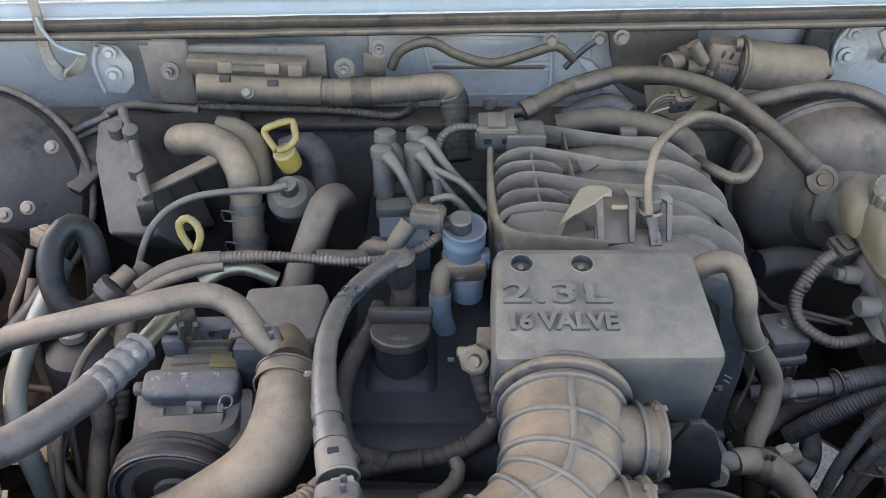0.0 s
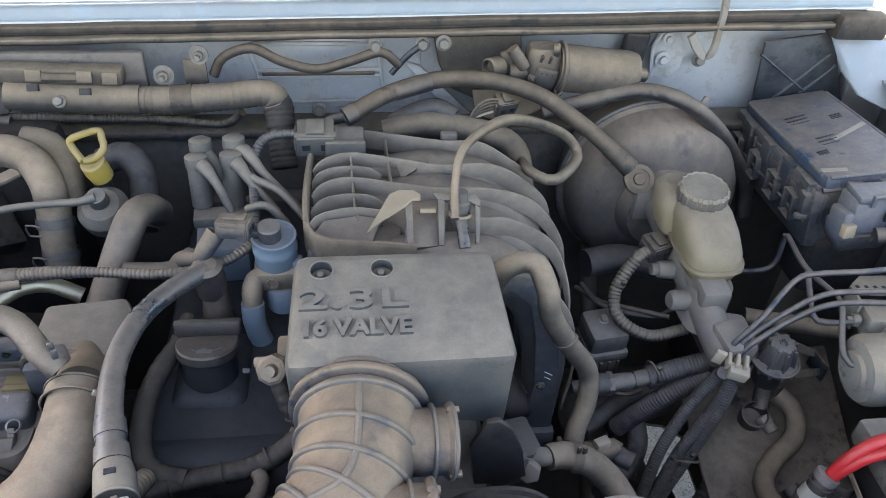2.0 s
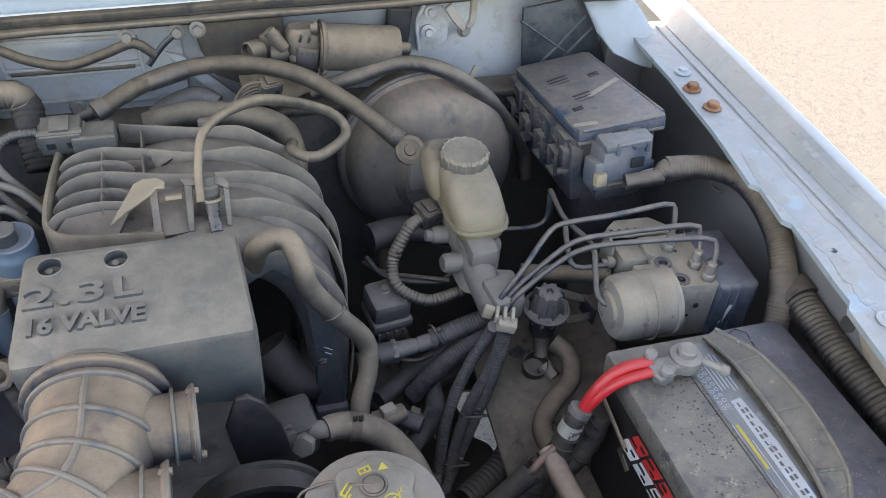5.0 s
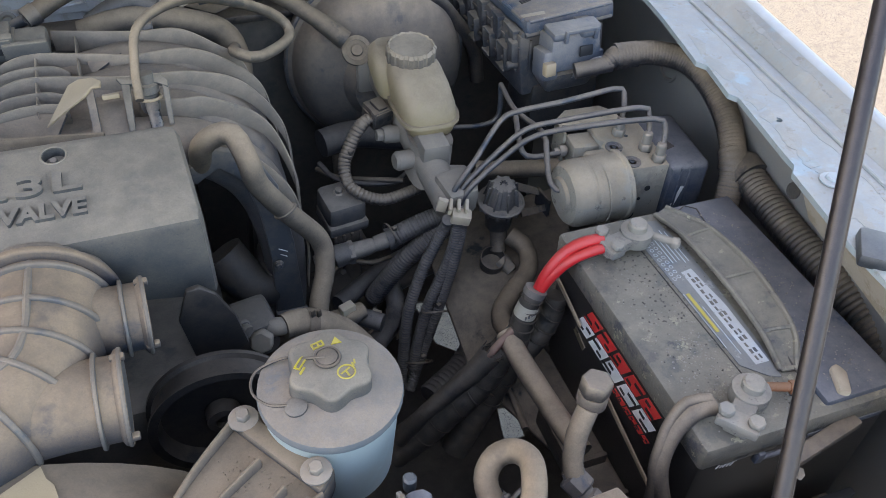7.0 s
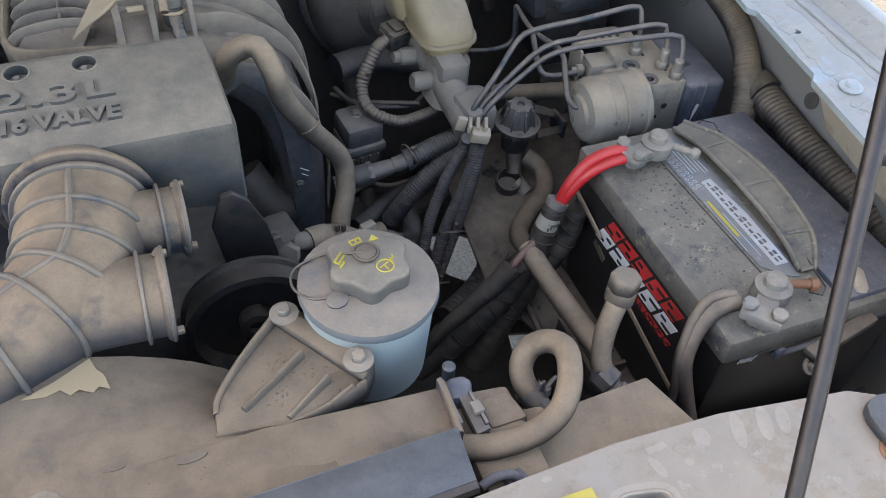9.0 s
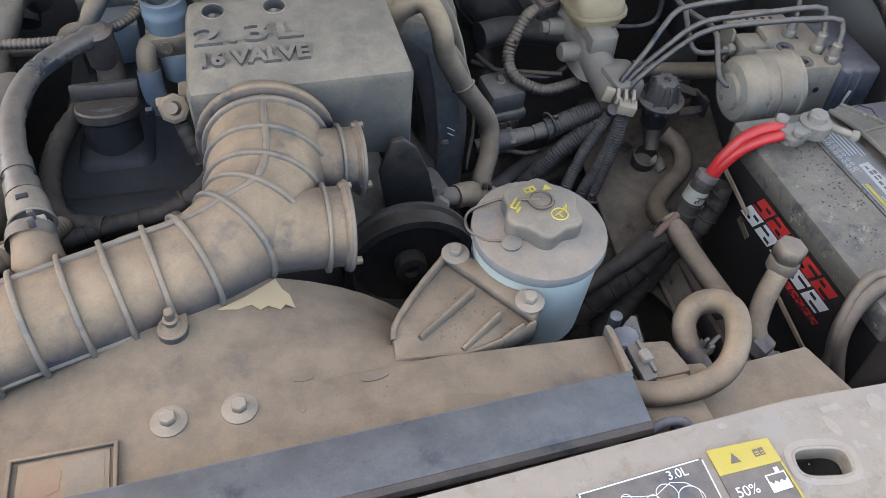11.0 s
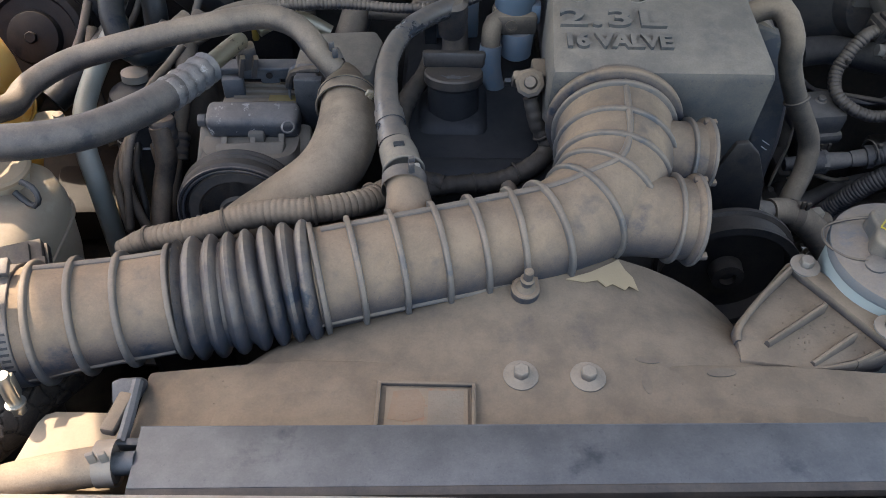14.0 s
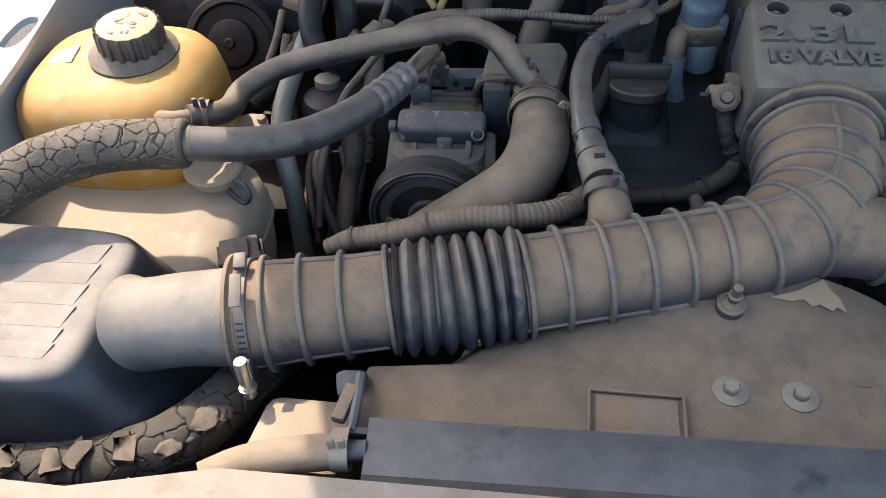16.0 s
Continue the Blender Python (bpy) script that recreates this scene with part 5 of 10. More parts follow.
for f in (0.3, 0.62):
    p = FFL.lerp(FFR, f) + Vector((0, -0.006, -0.022))
    part("latch", box((0.020, 0.008, 0.026), p, (-6, 0, 0), 0.0015), FUSE_BODY, fb)
for p, q in ((FBL.lerp(FFL, 0.93), FBL.lerp(FFL, 0.93).lerp(FFR, 0.25)), (FBL.lerp(FFL, 0.62).lerp(FBR.lerp(FFR, 0.62), 0.45), FBL.lerp(FFL, 0.48).lerp(FBR.lerp(FFR, 0.48), 0.95))):
    part("tape_residue", fin([p + Vector((0, 0, 0.001)), p.lerp(q, 0.5) + Vector((0, 0, 0.001)), q + Vector((0, 0, 0.001))], 0.002, 0.007), CREAM, fb)
EDGE = [(FBL, FFL), (FFL, FFR), (FFR, FBR)]
for p, q in EDGE:
    part("lid_edge", tube([p.lerp(q, 0.01) - Vector((0, 0, 0.020)), p.lerp(q, 0.5) - Vector((0, 0, 0.020)), p.lerp(q, 0.99) - Vector((0, 0, 0.020))], 0.0036, 8), FUSE_BODY, fb)
    part("lid_step", tube([p.lerp(q, 0.04) - Vector((0, 0, 0.002)), p.lerp(q, 0.5) - Vector((0, 0, 0.002)), p.lerp(q, 0.96) - Vector((0, 0, 0.002))], 0.0026, 8), FUSE_LID, fb)
for k in range(9):
    p = FBL.lerp(FFL, 0.06 + 0.11 * k)
    part("wall_rib", box((0.006, 0.003, 0.046), p + Vector((-0.0035, 0, -0.050)), (0, -6, 0), 0.0008), FUSE_BODY, fb)
for k in range(5):
    p = FFL.lerp(FFR, 0.08 + 0.2 * k)
    part("wall_rib", box((0.003, 0.006, 0.040), p + Vector((0, -0.002, -0.048)), (-5, 0, 0), 0.0008), FUSE_BODY, fb)
part("lid_hook", join(box((0.010, 0.016, 0.030), FBL.lerp(FFL, 0.99) + Vector((-0.008, 0.010, -0.045)), (0, -6, 0), 0.002), box((0.016, 0.008, 0.008), FBL.lerp(FFL, 0.99) + Vector((-0.010, 0.004, -0.062)), (0, 10, 0), 0.002)), FUSE_BODY, fb)
rx = thing("lid_marks", FBL.lerp(FFR, 0.5), "raised marks moulded on the fuse box lid", "marking")
for f, g, sx, sy in ((0.35, 0.30, 0.030, 0.020), (0.62, 0.38, 0.026, 0.020), (0.36, 0.75, 0.016, 0.010), (0.75, 0.20, 0.015, 0.008)):
    p = FBL.lerp(FFL, f).lerp(FBR.lerp(FFR, f), g)
    for k in range(3):
        part("bar", box((sx, 0.0022, 0.0012), p + Vector((0, (k - 1) * sy * 0.4, 0.0006)), (-6, -7, 12), 0.0003), BLACK, rx)
fc = thing("fuse_box_connector", (0.700, 0.695, 0.98), "grey blocky main power connector on the fuse box", "connector")
part("housing", box((0.072, 0.038, 0.046), (0.704, 0.694, 1.012), (-8, 0, 4), 0.005, (0.94, 0.92)), FUSE_FRONT, fc)
part("side_step", box((0.022, 0.030, 0.038), (0.671, 0.688, 0.999), (-8, 0, 4), 0.004), FUSE_FRONT, fc)
part("skirt", box((0.078, 0.044, 0.030), (0.703, 0.698, 0.975), (-8, 180, 4), 0.006, (0.78, 0.80)), FUSE_BODY, fc)
part("latch", box((0.015, 0.010, 0.017), (0.668, 0.6705, 1.000), (-8, 0, 8), 0.002), TAN_AND_SUN, fc, "tan dusted latch")
part("hood", slab([(0.672, 0.676), (0.672, 0.708), (0.742, 0.712), (0.742, 0.690), (0.732, 0.678), (0.712, 0.676), (0.706, 0.684), (0.696, 0.684), (0.692, 0.676)], 1.031, 1.041, 0.003), FUSE_FRONT, fc)
part("lock_bar", join(box((0.040, 0.005, 0.005), (0.708, 0.676, 1.043), (0, 0, 4), 0.0012), box((0.005, 0.005, 0.016), (0.688, 0.675, 1.037), (0, 0, 4), 0.0012), box((0.005, 0.005, 0.016), (0.728, 0.677, 1.037), (0, 0, 4), 0.0012)), FUSE_FRONT, fc)
part("cavity", box((0.018, 0.003, 0.013), (0.716, 0.6725, 1.017), (-8, 0, 4), 0.001), PITCH, fc)
part("cable_flap", plate([(0.699, 0.668, 0.984), (0.703, 0.666, 0.999), (0.722, 0.664, 1.010), (0.737, 0.665, 1.011), (0.724, 0.661, 1.003), (0.712, 0.660, 0.992)], 0.003, 0.001), FUSE_FRONT, fc)
part("side_hook", box((0.012, 0.012, 0.014), (0.744, 0.692, 0.998), (0, 0, 20), 0.002), FUSE_FRONT, fc)
part("sleeve", tube([(0.700, 0.665, 0.995), (0.726, 0.660, 1.000), (0.745, 0.658, 1.002)], 0.010, 16), RUBBER, fc)
bc = hose("battery_cable_conduit", [(0.738, 0.659, 1.002), (0.756, 0.660, 1.010), (0.798, 0.649, 1.014), (0.831, 0.624, 1.010), (0.842, 0.584, 0.998), (0.839, 0.538, 0.980), (0.826, 0.496, 0.955), (0.812, 0.470, 0.920), (0.803, 0.459, 0.890)], [0.010, 0.0145, 0.0150, 0.0150, 0.0155, 0.0155, 0.0155, 0.0150, 0.0150], RUBBER, "thick tan dusted corrugated cable conduit", "cable", ridges=0.0042, depth=0.0005)
part("tape_wrap", tube([(0.751, 0.662, 1.009), (0.765, 0.660, 1.010), (0.778, 0.656, 1.012)], 0.0160, 20, ridges=0.006, depth=0.0006), RUBBER, bc, "black tape wound on the end")
part("tape_wrap", tube([(0.829, 0.506, 0.961), (0.826, 0.496, 0.955), (0.823, 0.489, 0.946)], 0.0168, 20, ridges=0.006, depth=0.0006), RUBBER, bc)

# ---- anti-lock brake unit and its lines ----
ab = thing("abs_unit", (0.70, 0.51, 0.87), "cast aluminium anti-lock brake unit with pump motor", "brake unit")
AB = pose(0.7135, 0.5460, 0.930, 0, 0, -5)


def abs_part(name, bm, material, parent=None, label=""):
    bm.transform(AB)
    return part(name, bm, material, parent or ab, label)


# block with a stepped front corner, seen as one casting
abs_part("block", slab([(-0.031, 0.046), (0.031, 0.046), (0.031, -0.046), (-0.026, -0.046), (-0.026, -0.034), (-0.031, -0.028), (-0.031, 0.004), (-0.024, 0.010), (-0.031, 0.016)], -0.042, 0.037, 0.0025), CAST)
abs_part("shoulder", box((0.032, 0.030, 0.030), (-0.044, 0.026, 0.016), (0, 0, 0), 0.0035), CAST)
abs_part("front_boss", box((0.028, 0.046, 0.070), (-0.041, -0.023, 0.0005), (0, 0, 0), 0.004), CAST)
for q in ((-0.056, -0.036, 0.018), (-0.062, 0.026, 0.018)):
    abs_part("side_nut", join(hexagon(q, (-1, 0, 0), 0.0078, 0.008), lathe([(0.0046, 0), (0.0046, 0.016)], q, (-1, 0, 0), 12)), STEEL)
mt_ = part("motor", lathe([(0.007, -0.012), (0.020, -0.011), (0.022, -0.007), (0.033, -0.005), (0.0375, 0.001), (0.0385, 0.006), (0.0385, 0.018), (0.0377, 0.019), (0.0377, 0.021), (0.0385, 0.022), (0.0385, 0.058), (0.0405, 0.060), (0.0405, 0.064)], (0.628, 0.518, 0.934), (1, -0.02, 0.02), 44), CAST, ab, "round pump motor")
part("motor_strap", ring(0.0387, 0.0012, (0.662, 0.5152, 0.9338), (1, -0.02, 0.02), 44, 6), CAST, mt_)
abs_part("module", box((0.052, 0.104, 0.090), (0.058, 0.004, -0.012), (0, 0, 0), 0.008, segments=3), BATTERY_BLUE, ab, "blue-black control module")
for k in range(3):
    abs_part("module_rib", box((0.003, 0.107, 0.084), (0.036 + 0.011 * k, 0.004, -0.012), (0, 0, 0), 0.001), BATTERY_BLUE)
abs_part("module_mark", box((0.012, 0.016, 0.0006), (0.046, -0.006, 0.0333), (0, 0, 20), 0), BLACK)
abs_part("label", box((0.0038, 0.001, 0.028), (0.050, -0.0485, -0.010), (0, 14, 0), 0), WHITE_MARK)
for x, y in ((-0.019, -0.004), (-0.010, -0.034)):
    s_ = abs_part("plug_screw", join(ring(0.0088, 0.0015, (x, y, 0.0372)), lathe([(0.0078, 0), (0.0078, 0.0010), (0.0052, 0.0010), (0.0046, 0.0002), (0.0001, 0.0002)], (x, y, 0.0368), seg=24)), DARK_STEEL)
    abs_part("socket", lathe([(0.0030, 0), (0.0030, 0.0004), (0.0001, 0.0004)], (x, y, 0.0374), seg=6), PITCH, s_)
for x, y, r in ((0.004, 0.014, 0.0022), (0.016, -0.020, 0.0024), (0.000, 0.030, 0.0018)):
    abs_part("hole", lathe([(r, 0), (r, 0.0008), (0.0001, 0.0008)], (x, y, 0.0368), seg=12), PITCH)
for x, z, r in ((-0.008, -0.030, 0.0085), (0.010, 0.006, 0.0036), (0.002, -0.008, 0.0022)):
    abs_part("hole", lathe([(r, 0), (r, 0.0008), (0.0001, 0.0008)], (x, -0.0455, z), (0, -1, 0), 18), PITCH)
FIT = [(0.712, 0.566), (0.727, 0.531), (0.731, 0.508)]
for x, y in FIT:
    part("union_nut", join(hexagon((x, y, 0.964), (0, 0, 1), 0.0082, 0.010), lathe([(0.0060, 0), (0.0056, 0.016), (0.0042, 0.018)], (x, y, 0.972), seg=14)), STEEL, ab)
br_ = part("bracket", slab([(-0.045, 0.010), (-0.030, 0.024), (0.015, 0.026), (0.030, 0.010), (0.030, -0.006), (-0.045, -0.006)], 0.0, 0.004, 0.001, pose(0.702, 0.604, 0.962, 0, 0, -5)), CAST, ab, "pale slotted mounting bracket")
for k in range(6):
    part("bracket_slot", box((0.004, 0.004, 0.0006), (0.662 + 0.010 * k, 0.612 - 0.001 * k, 0.9664), (0, 0, 10), 0), PITCH, br_)
part("bracket_wall", box((0.004, 0.030, 0.040), (0.655, 0.600, 0.946), (0, 0, -5), 0.001), CAST, br_)
LINES = (
    [(0.510, 0.574, 0.905), (0.515, 0.574, 0.925), (0.539, 0.580, 0.955), (0.578, 0.605, 0.985), (0.601, 0.604, 0.995), (0.651, 0.594, 1.005), (0.712, 0.592, 1.012), (0.722, 0.586, 1.008), (0.716, 0.572, 0.995), (0.712, 0.566, 0.985)],
    [(0.517, 0.572, 0.905), (0.526, 0.576, 0.925), (0.565, 0.584, 0.955), (0.599, 0.581, 0.985), (0.642, 0.573, 0.995), (0.722, 0.552, 1.010), (0.732, 0.546, 1.004), (0.730, 0.536, 0.992), (0.727, 0.531, 0.982)],
    [(0.521, 0.569, 0.905), (0.530, 0.569, 0.925), (0.572, 0.576, 0.955), (0.606, 0.567, 0.985), (0.664, 0.548, 1.000), (0.727, 0.527, 1.010), (0.738, 0.521, 1.004), (0.735, 0.512, 0.992), (0.731, 0.508, 0.982)],
    [(0.623, 0.707, 0.965), (0.614, 0.642, 0.970), (0.622, 0.583, 0.975), (0.617, 0.556, 0.960), (0.611, 0.529, 0.945), (0.623, 0.514, 0.942), (0.662, 0.508, 0.946)],
    [(0.608, 0.629, 0.975), (0.600, 0.599, 0.965), (0.598, 0.580, 0.955), (0.612, 0.576, 0.948), (0.650, 0.575, 0.948)],
    [(0.557, 0.719, 0.905), (0.605, 0.718, 0.900), (0.629, 0.719, 0.910), (0.630, 0.721, 0.955)],
)
for ps in LINES:
    hose("brake_line", ps, 0.0033, DARK_STEEL, "bent dark steel brake line", "brake line", "brake lines")
lc = thing("line_clip", (0.512, 0.552, 0.90), "pale plastic clip holding the brake lines", "clip")
part("block", box((0.022, 0.014, 0.016), (0.514, 0.549, 0.904), (14, 8, -20), 0.002), CREAM, lc)
for k in range(3):
    part("tooth", box((0.0042, 0.016, 0.012), (0.504 + 0.0085 * k, 0.558 - 0.003 * k, 0.914), (14, 8, -20), 0.001), CREAM, lc)
part("latch", box((0.012, 0.006, 0.020), (0.497, 0.566, 0.912), (10, 10, -25), 0.0015), CREAM, lc)
for ps in ([(0.500, 0.553, 0.900), (0.502, 0.565, 0.880), (0.475, 0.558, 0.830), (0.450, 0.542, 0.770), (0.438, 0.526, 0.690), (0.427, 0.507, 0.660)],
           [(0.515, 0.550, 0.90), (0.517, 0.555, 0.880), (0.508, 0.547, 0.840), (0.488, 0.540, 0.770), (0.460, 0.528, 0.690), (0.443, 0.511, 0.660)],
           [(0.512, 0.556, 0.90), (0.511, 0.553, 0.870), (0.500, 0.550, 0.830), (0.473, 0.540, 0.770), (0.449, 0.522, 0.690)]):
    hose("brake_line_sleeve", ps, 0.0075, LOOM, "black corrugated sleeve over a brake line", "sleeve", "line sleeves", ridges=0.0036, depth=0.0008)

# ---- purge valve ----
pv = thing("purge_valve", (0.580, 0.585, 0.85), "dusty grey plastic vacuum valve with fluted top", "valve")
PVM = axes((0.581, 0.587, 0.882), (0, -0.1, 1))
part("top", lathe([(0.0205, 0.0), (0.0200, 0.003), (0.0160, 0.024), (0.0150, 0.027), (0.0125, 0.0285), (0.0055, 0.0285), (0.0045, 0.025)], (0.581, 0.587, 0.882), (0, -0.1, 1), 64, 8, 0.0020), VALVE, pv)
for k in range(8):
    bm = box((0.0040, 0.0024, 0.026), (0.0190, 0, 0.012), (0, -11, 0), 0.0006)
    bm.transform(PVM @ Matrix.Rotation(radians(45 * k), 4, "Z"))
    part("fin", bm, VALVE, pv)
part("rim", ring(0.0275, 0.0018, PVM @ Vector((0, 0, -0.001)), (0, -0.1, 1), 40, 8), VALVE, pv)
part("disc", lathe([(0.019, -0.012), (0.0235, -0.009), (0.0265, -0.004), (0.028, 0.0), (0.026, 0.002), (0.021, 0.003)], (0.581, 0.588, 0.880), (0, -0.1, 1), 40), VALVE, pv)
for k in range(12):
    bm = box((0.0035, 0.0050, 0.007), (0.0250, 0, -0.008), (0, 0, 0), 0.0008)
    bm.transform(PVM @ Matrix.Rotation(radians(30 * k), 4, "Z"))
    part("snap_tab", bm, VALVE, pv)
part("lower_body", lathe([(0.013, -0.042), (0.0165, -0.036), (0.0175, -0.014), (0.0195, -0.010)], (0.581, 0.587, 0.880), (0, -0.05, 1), 28), BLACK_DUSTY, pv)
part("outlet", tube([(0.581, 0.585, 0.842), (0.580, 0.580, 0.825), (0.578, 0.573, 0.812)], [0.0115, 0.0105, 0.0100], 18), BLACK_DUSTY, pv)
for a, b in (((0.606, 0.606, 0.884), (0.640, 0.598, 0.872)), ((0.604, 0.575, 0.866), (0.640, 0.580, 0.862))):
    part("bracket_arm", strap([a, Vector(a).lerp(Vector(b), 0.5), b], (0.010, 0.010, 0.008), 0.0025, (0, 0.6, 1)), BLACK_DUSTY, pv)
part("bracket_edge", box((0.004, 0.030, 0.026), (0.640, 0.589, 0.864), (0, 0, 6), 0.001), BLACK_DUSTY, pv)
part("funnel", join(lathe([(0.0150, -0.022), (0.0160, 0.0), (0.0148, 0.0005), (0.0140, -0.020)], (0.566, 0.560, 0.815), (-0.10, -0.35, 0.9), 28), lathe([(0.0149, -0.022), (0.004, -0.023)], (0.566, 0.560, 0.815), (-0.10, -0.35, 0.9), 28)), BLACK_DUSTY, pv)
part("spigot", join(hexagon((0.578, 0.566, 0.806), (0.45, -0.75, -0.45), 0.0100, 0.012), lathe([(0.0085, 0.010), (0.0080, 0.022), (0.0060, 0.0225), (0.0055, 0.018)], (0.578, 0.566, 0.806), (0.45, -0.75, -0.45), 20)), mat("chalky_grey_cap", (0.16, 0.155, 0.14), 0.6, 0.6), pv, "pale hexagonal spigot cap")
hose("purge_hose", [(0.588, 0.569, 0.840), (0.603, 0.549, 0.830), (0.595, 0.521, 0.820), (0.565, 0.501, 0.810), (0.539, 0.471, 0.810), (0.533, 0.428, 0.820)], 0.0115, RUBBER_BROWN, "brown dusted rubber hose")
hose("vapour_hose", [(0.579, 0.668, 0.870), (0.621, 0.655, 0.870), (0.684, 0.622, 0.885)], 0.0115, RUBBER_TAN, "tan dusted rubber hose behind the valve")

# ---- battery ----
ba = thing("battery", (0.67, 0.30, 0.785), "dusty black car battery with worn lid and label stripes", "battery")
part("case", box((0.196, 0.264, 0.155), (0.680, 0.3055, 0.855), (0, 0, 0), 0.004), BATTERY_SIDE, ba)
part("lid", box((0.205, 0.274, 0.030), (0.680, 0.3055, 0.940), (0, 0, 0), 0.005), BATTERY_TOP, ba)
part("lid_step", slab([(0.703, 0.438), (0.778, 0.438), (0.778, 0.176), (0.699, 0.176), (0.700, 0.215), (0.718, 0.250), (0.728, 0.320), (0.723, 0.390)], 0.948, 0.9605, 0.003), BATTERY_BLUE, ba, "wiped blue-black lid part")
part("lid_seam", tube([(0.645, 0.412, 0.9553), (0.648, 0.319, 0.9553), (0.651, 0.222, 0.9553)], 0.0007, 5), BLACK, ba)
lb_ = part("label", plate([(0.650, 0.412, 0.956), (0.664, 0.430, 0.956), (0.683, 0.428, 0.956), (0.689, 0.390, 0.956), (0.690, 0.325, 0.956), (0.687, 0.260, 0.956), (0.682, 0.214, 0.956), (0.672, 0.218, 0.956), (0.654, 0.236, 0.956)], 0.0008, 0), mat("worn_label", (0.15, 0.155, 0.16), 0.45, 0.55, patch=0.9, dust_colour=(0.27, 0.25, 0.20), chips=(0.32, 0.32, 0.31)), ba)
part("table_card", plate([(0.667, 0.352, 0.9564), (0.679, 0.354, 0.9564), (0.684, 0.300, 0.9564), (0.682, 0.232, 0.9564), (0.668, 0.232, 0.9564)], 0.0006, 0), mat("scuffed_white_card", (0.50, 0.51, 0.50), 0.30, 0.6, patch=0.8, chips=(0.20, 0.20, 0.19)), lb_, "scuffed white printed card")
for k in range(15):
    q = Vector((0.672, 0.346, 0.9567)).lerp(Vector((0.673, 0.238, 0.9567)), k / 14)
    for n in range(2 if k % 3 else 1):
        part("print_bar", box((0.0018 + 0.001 * (k % 2), 0.0050, 0.0004), q + Vector((0.0045 * n, 0.0008 * n, 0)), (0, 0, 2), 0), BLACK_MARK, lb_)
for k in range(5):
    part("text_line", box((0.0009, 0.050 - 0.004 * (k % 3), 0.0004), (0.666 + 0.0042 * k, 0.391 - 0.001 * k, 0.9563), (0, 0, 1), 0), BLUE_MARK, lb_)
for k in range(18):
    q = Vector((0.655, 0.402, 0.9562)).lerp(Vector((0.656, 0.346, 0.9562)), (k // 2) / 8)
    part("vent_dot", ring(0.0019, 0.0004, q + Vector((0.0058 * (k % 2), 0.002 * (k % 2), 0)), (0, 0, 1), 12, 4), BLUE_MARK, lb_)
part("yellow_print_bar", box((0.0032, 0.050, 0.0005), (0.6575, 0.300, 0.9563), (0, 0, 1), 0), YELLOW_MARK, lb_)
for k in range(3):
    part("text_line", box((0.0008, 0.060, 0.0004), (0.6535 + 0.0085 * (k // 2), 0.296 - 0.01 * k, 0.9563), (0, 0, 1), 0), BLUE_MARK, lb_)
STRAP_R = [(0.700, 0.438, 0.962), (0.721, 0.390, 0.968), (0.726, 0.322, 0.971), (0.717, 0.252, 0.968), (0.698, 0.216, 0.960)]
STRAP_L = [(0.684, 0.432, 0.961), (0.691, 0.389, 0.965), (0.692, 0.324, 0.967), (0.689, 0.258, 0.965), (0.684, 0.219, 0.958)]
for edge in (STRAP_R, STRAP_L):
    part("strap_edge", tube(edge, 0.0028, 8), BATTERY_TOP, ba)
for (p, q), (r, s) in zip(zip(STRAP_R, STRAP_R[1:]), zip(STRAP_L, STRAP_L[1:])):
    part("strap_web", plate([p, q, s, r], 0.003, 0), BATTERY_TOP, ba)
    part("strap_rib", tube([q, Vector(q).lerp(Vector(s), 0.5) + Vector((0, 0, 0.001)), s], 0.0022, 6), BATTERY_TOP, ba)
part("lid_groove", tube([(0.705, 0.427, 0.961), (0.731, 0.427, 0.961), (0.708, 0.297, 0.961), (0.69, 0.193, 0.961), (0.672, 0.193, 0.961)], 0.0008, 6, 0.05), BLACK, ba)
part("rope_eye", slab([(0.712, 0.180), (0.722, 0.205), (0.730, 0.207), (0.733, 0.196), (0.722, 0.176)], 0.957, 0.966, 0.003), CREAM, ba, "worn cream carrying eye")
for nm, mt, y0, z0, ln, ht, n in (("red_logo_block", RED_MARK, 0.369, 0.9085, 0.136, 0.0185, 5), ("white_logo_block", WHITE_MARK, 0.382, 0.8880, 0.148, 0.0180, 5), ("small_red_block", RED_MARK, 0.312, 0.8705, 0.078, 0.0080, 7)):
    w = ln / n
    for k in range(n):
        y = y0 - w * (k + 0.5)
        lean, h = 0.30 * ht, ht / 2
        bl = part(nm, plate([(0.5813, y + w * 0.43 + lean, z0 - h), (0.5813, y - w * 0.43 + lean, z0 - h), (0.5813, y - w * 0.43 - lean, z0 + h), (0.5813, y + w * 0.43 - lean, z0 + h)], 0.0006, 0), mt, ba)
        for q in range(2):
            part("notch", box((0.0012, w * (0.30 + 0.20 * ((k + q) % 2)), ht * 0.17), (0.5812, y + w * (0.20 if (k * 2 + q) % 3 else -0.18) + lean * (0.40 - 0.84 * q) * -1, z0 + ht * (0.20 - 0.42 * q)), (0, 0, 0), 0), BATTERY_SIDE, bl)
part("olive_mark", box((0.0012, 0.024, 0.008), (0.5815, 0.372, 0.866), (20, 0, 0), 0), GOLD, ba)
# tan strips paint the sun's reflection along the case edge
for a, b in (((0.579, 0.430, 0.9055), (0.579, 0.370, 0.8905)), ((0.579, 0.303, 0.8600), (0.579, 0.205, 0.8370))):
    part("edge_sun_glint", plate([a, b, (b[0], b[1], b[2] - 0.0055), (a[0], a[1], a[2] - 0.0065)], 0.002, 0.0004), TANK_TAN, ba)
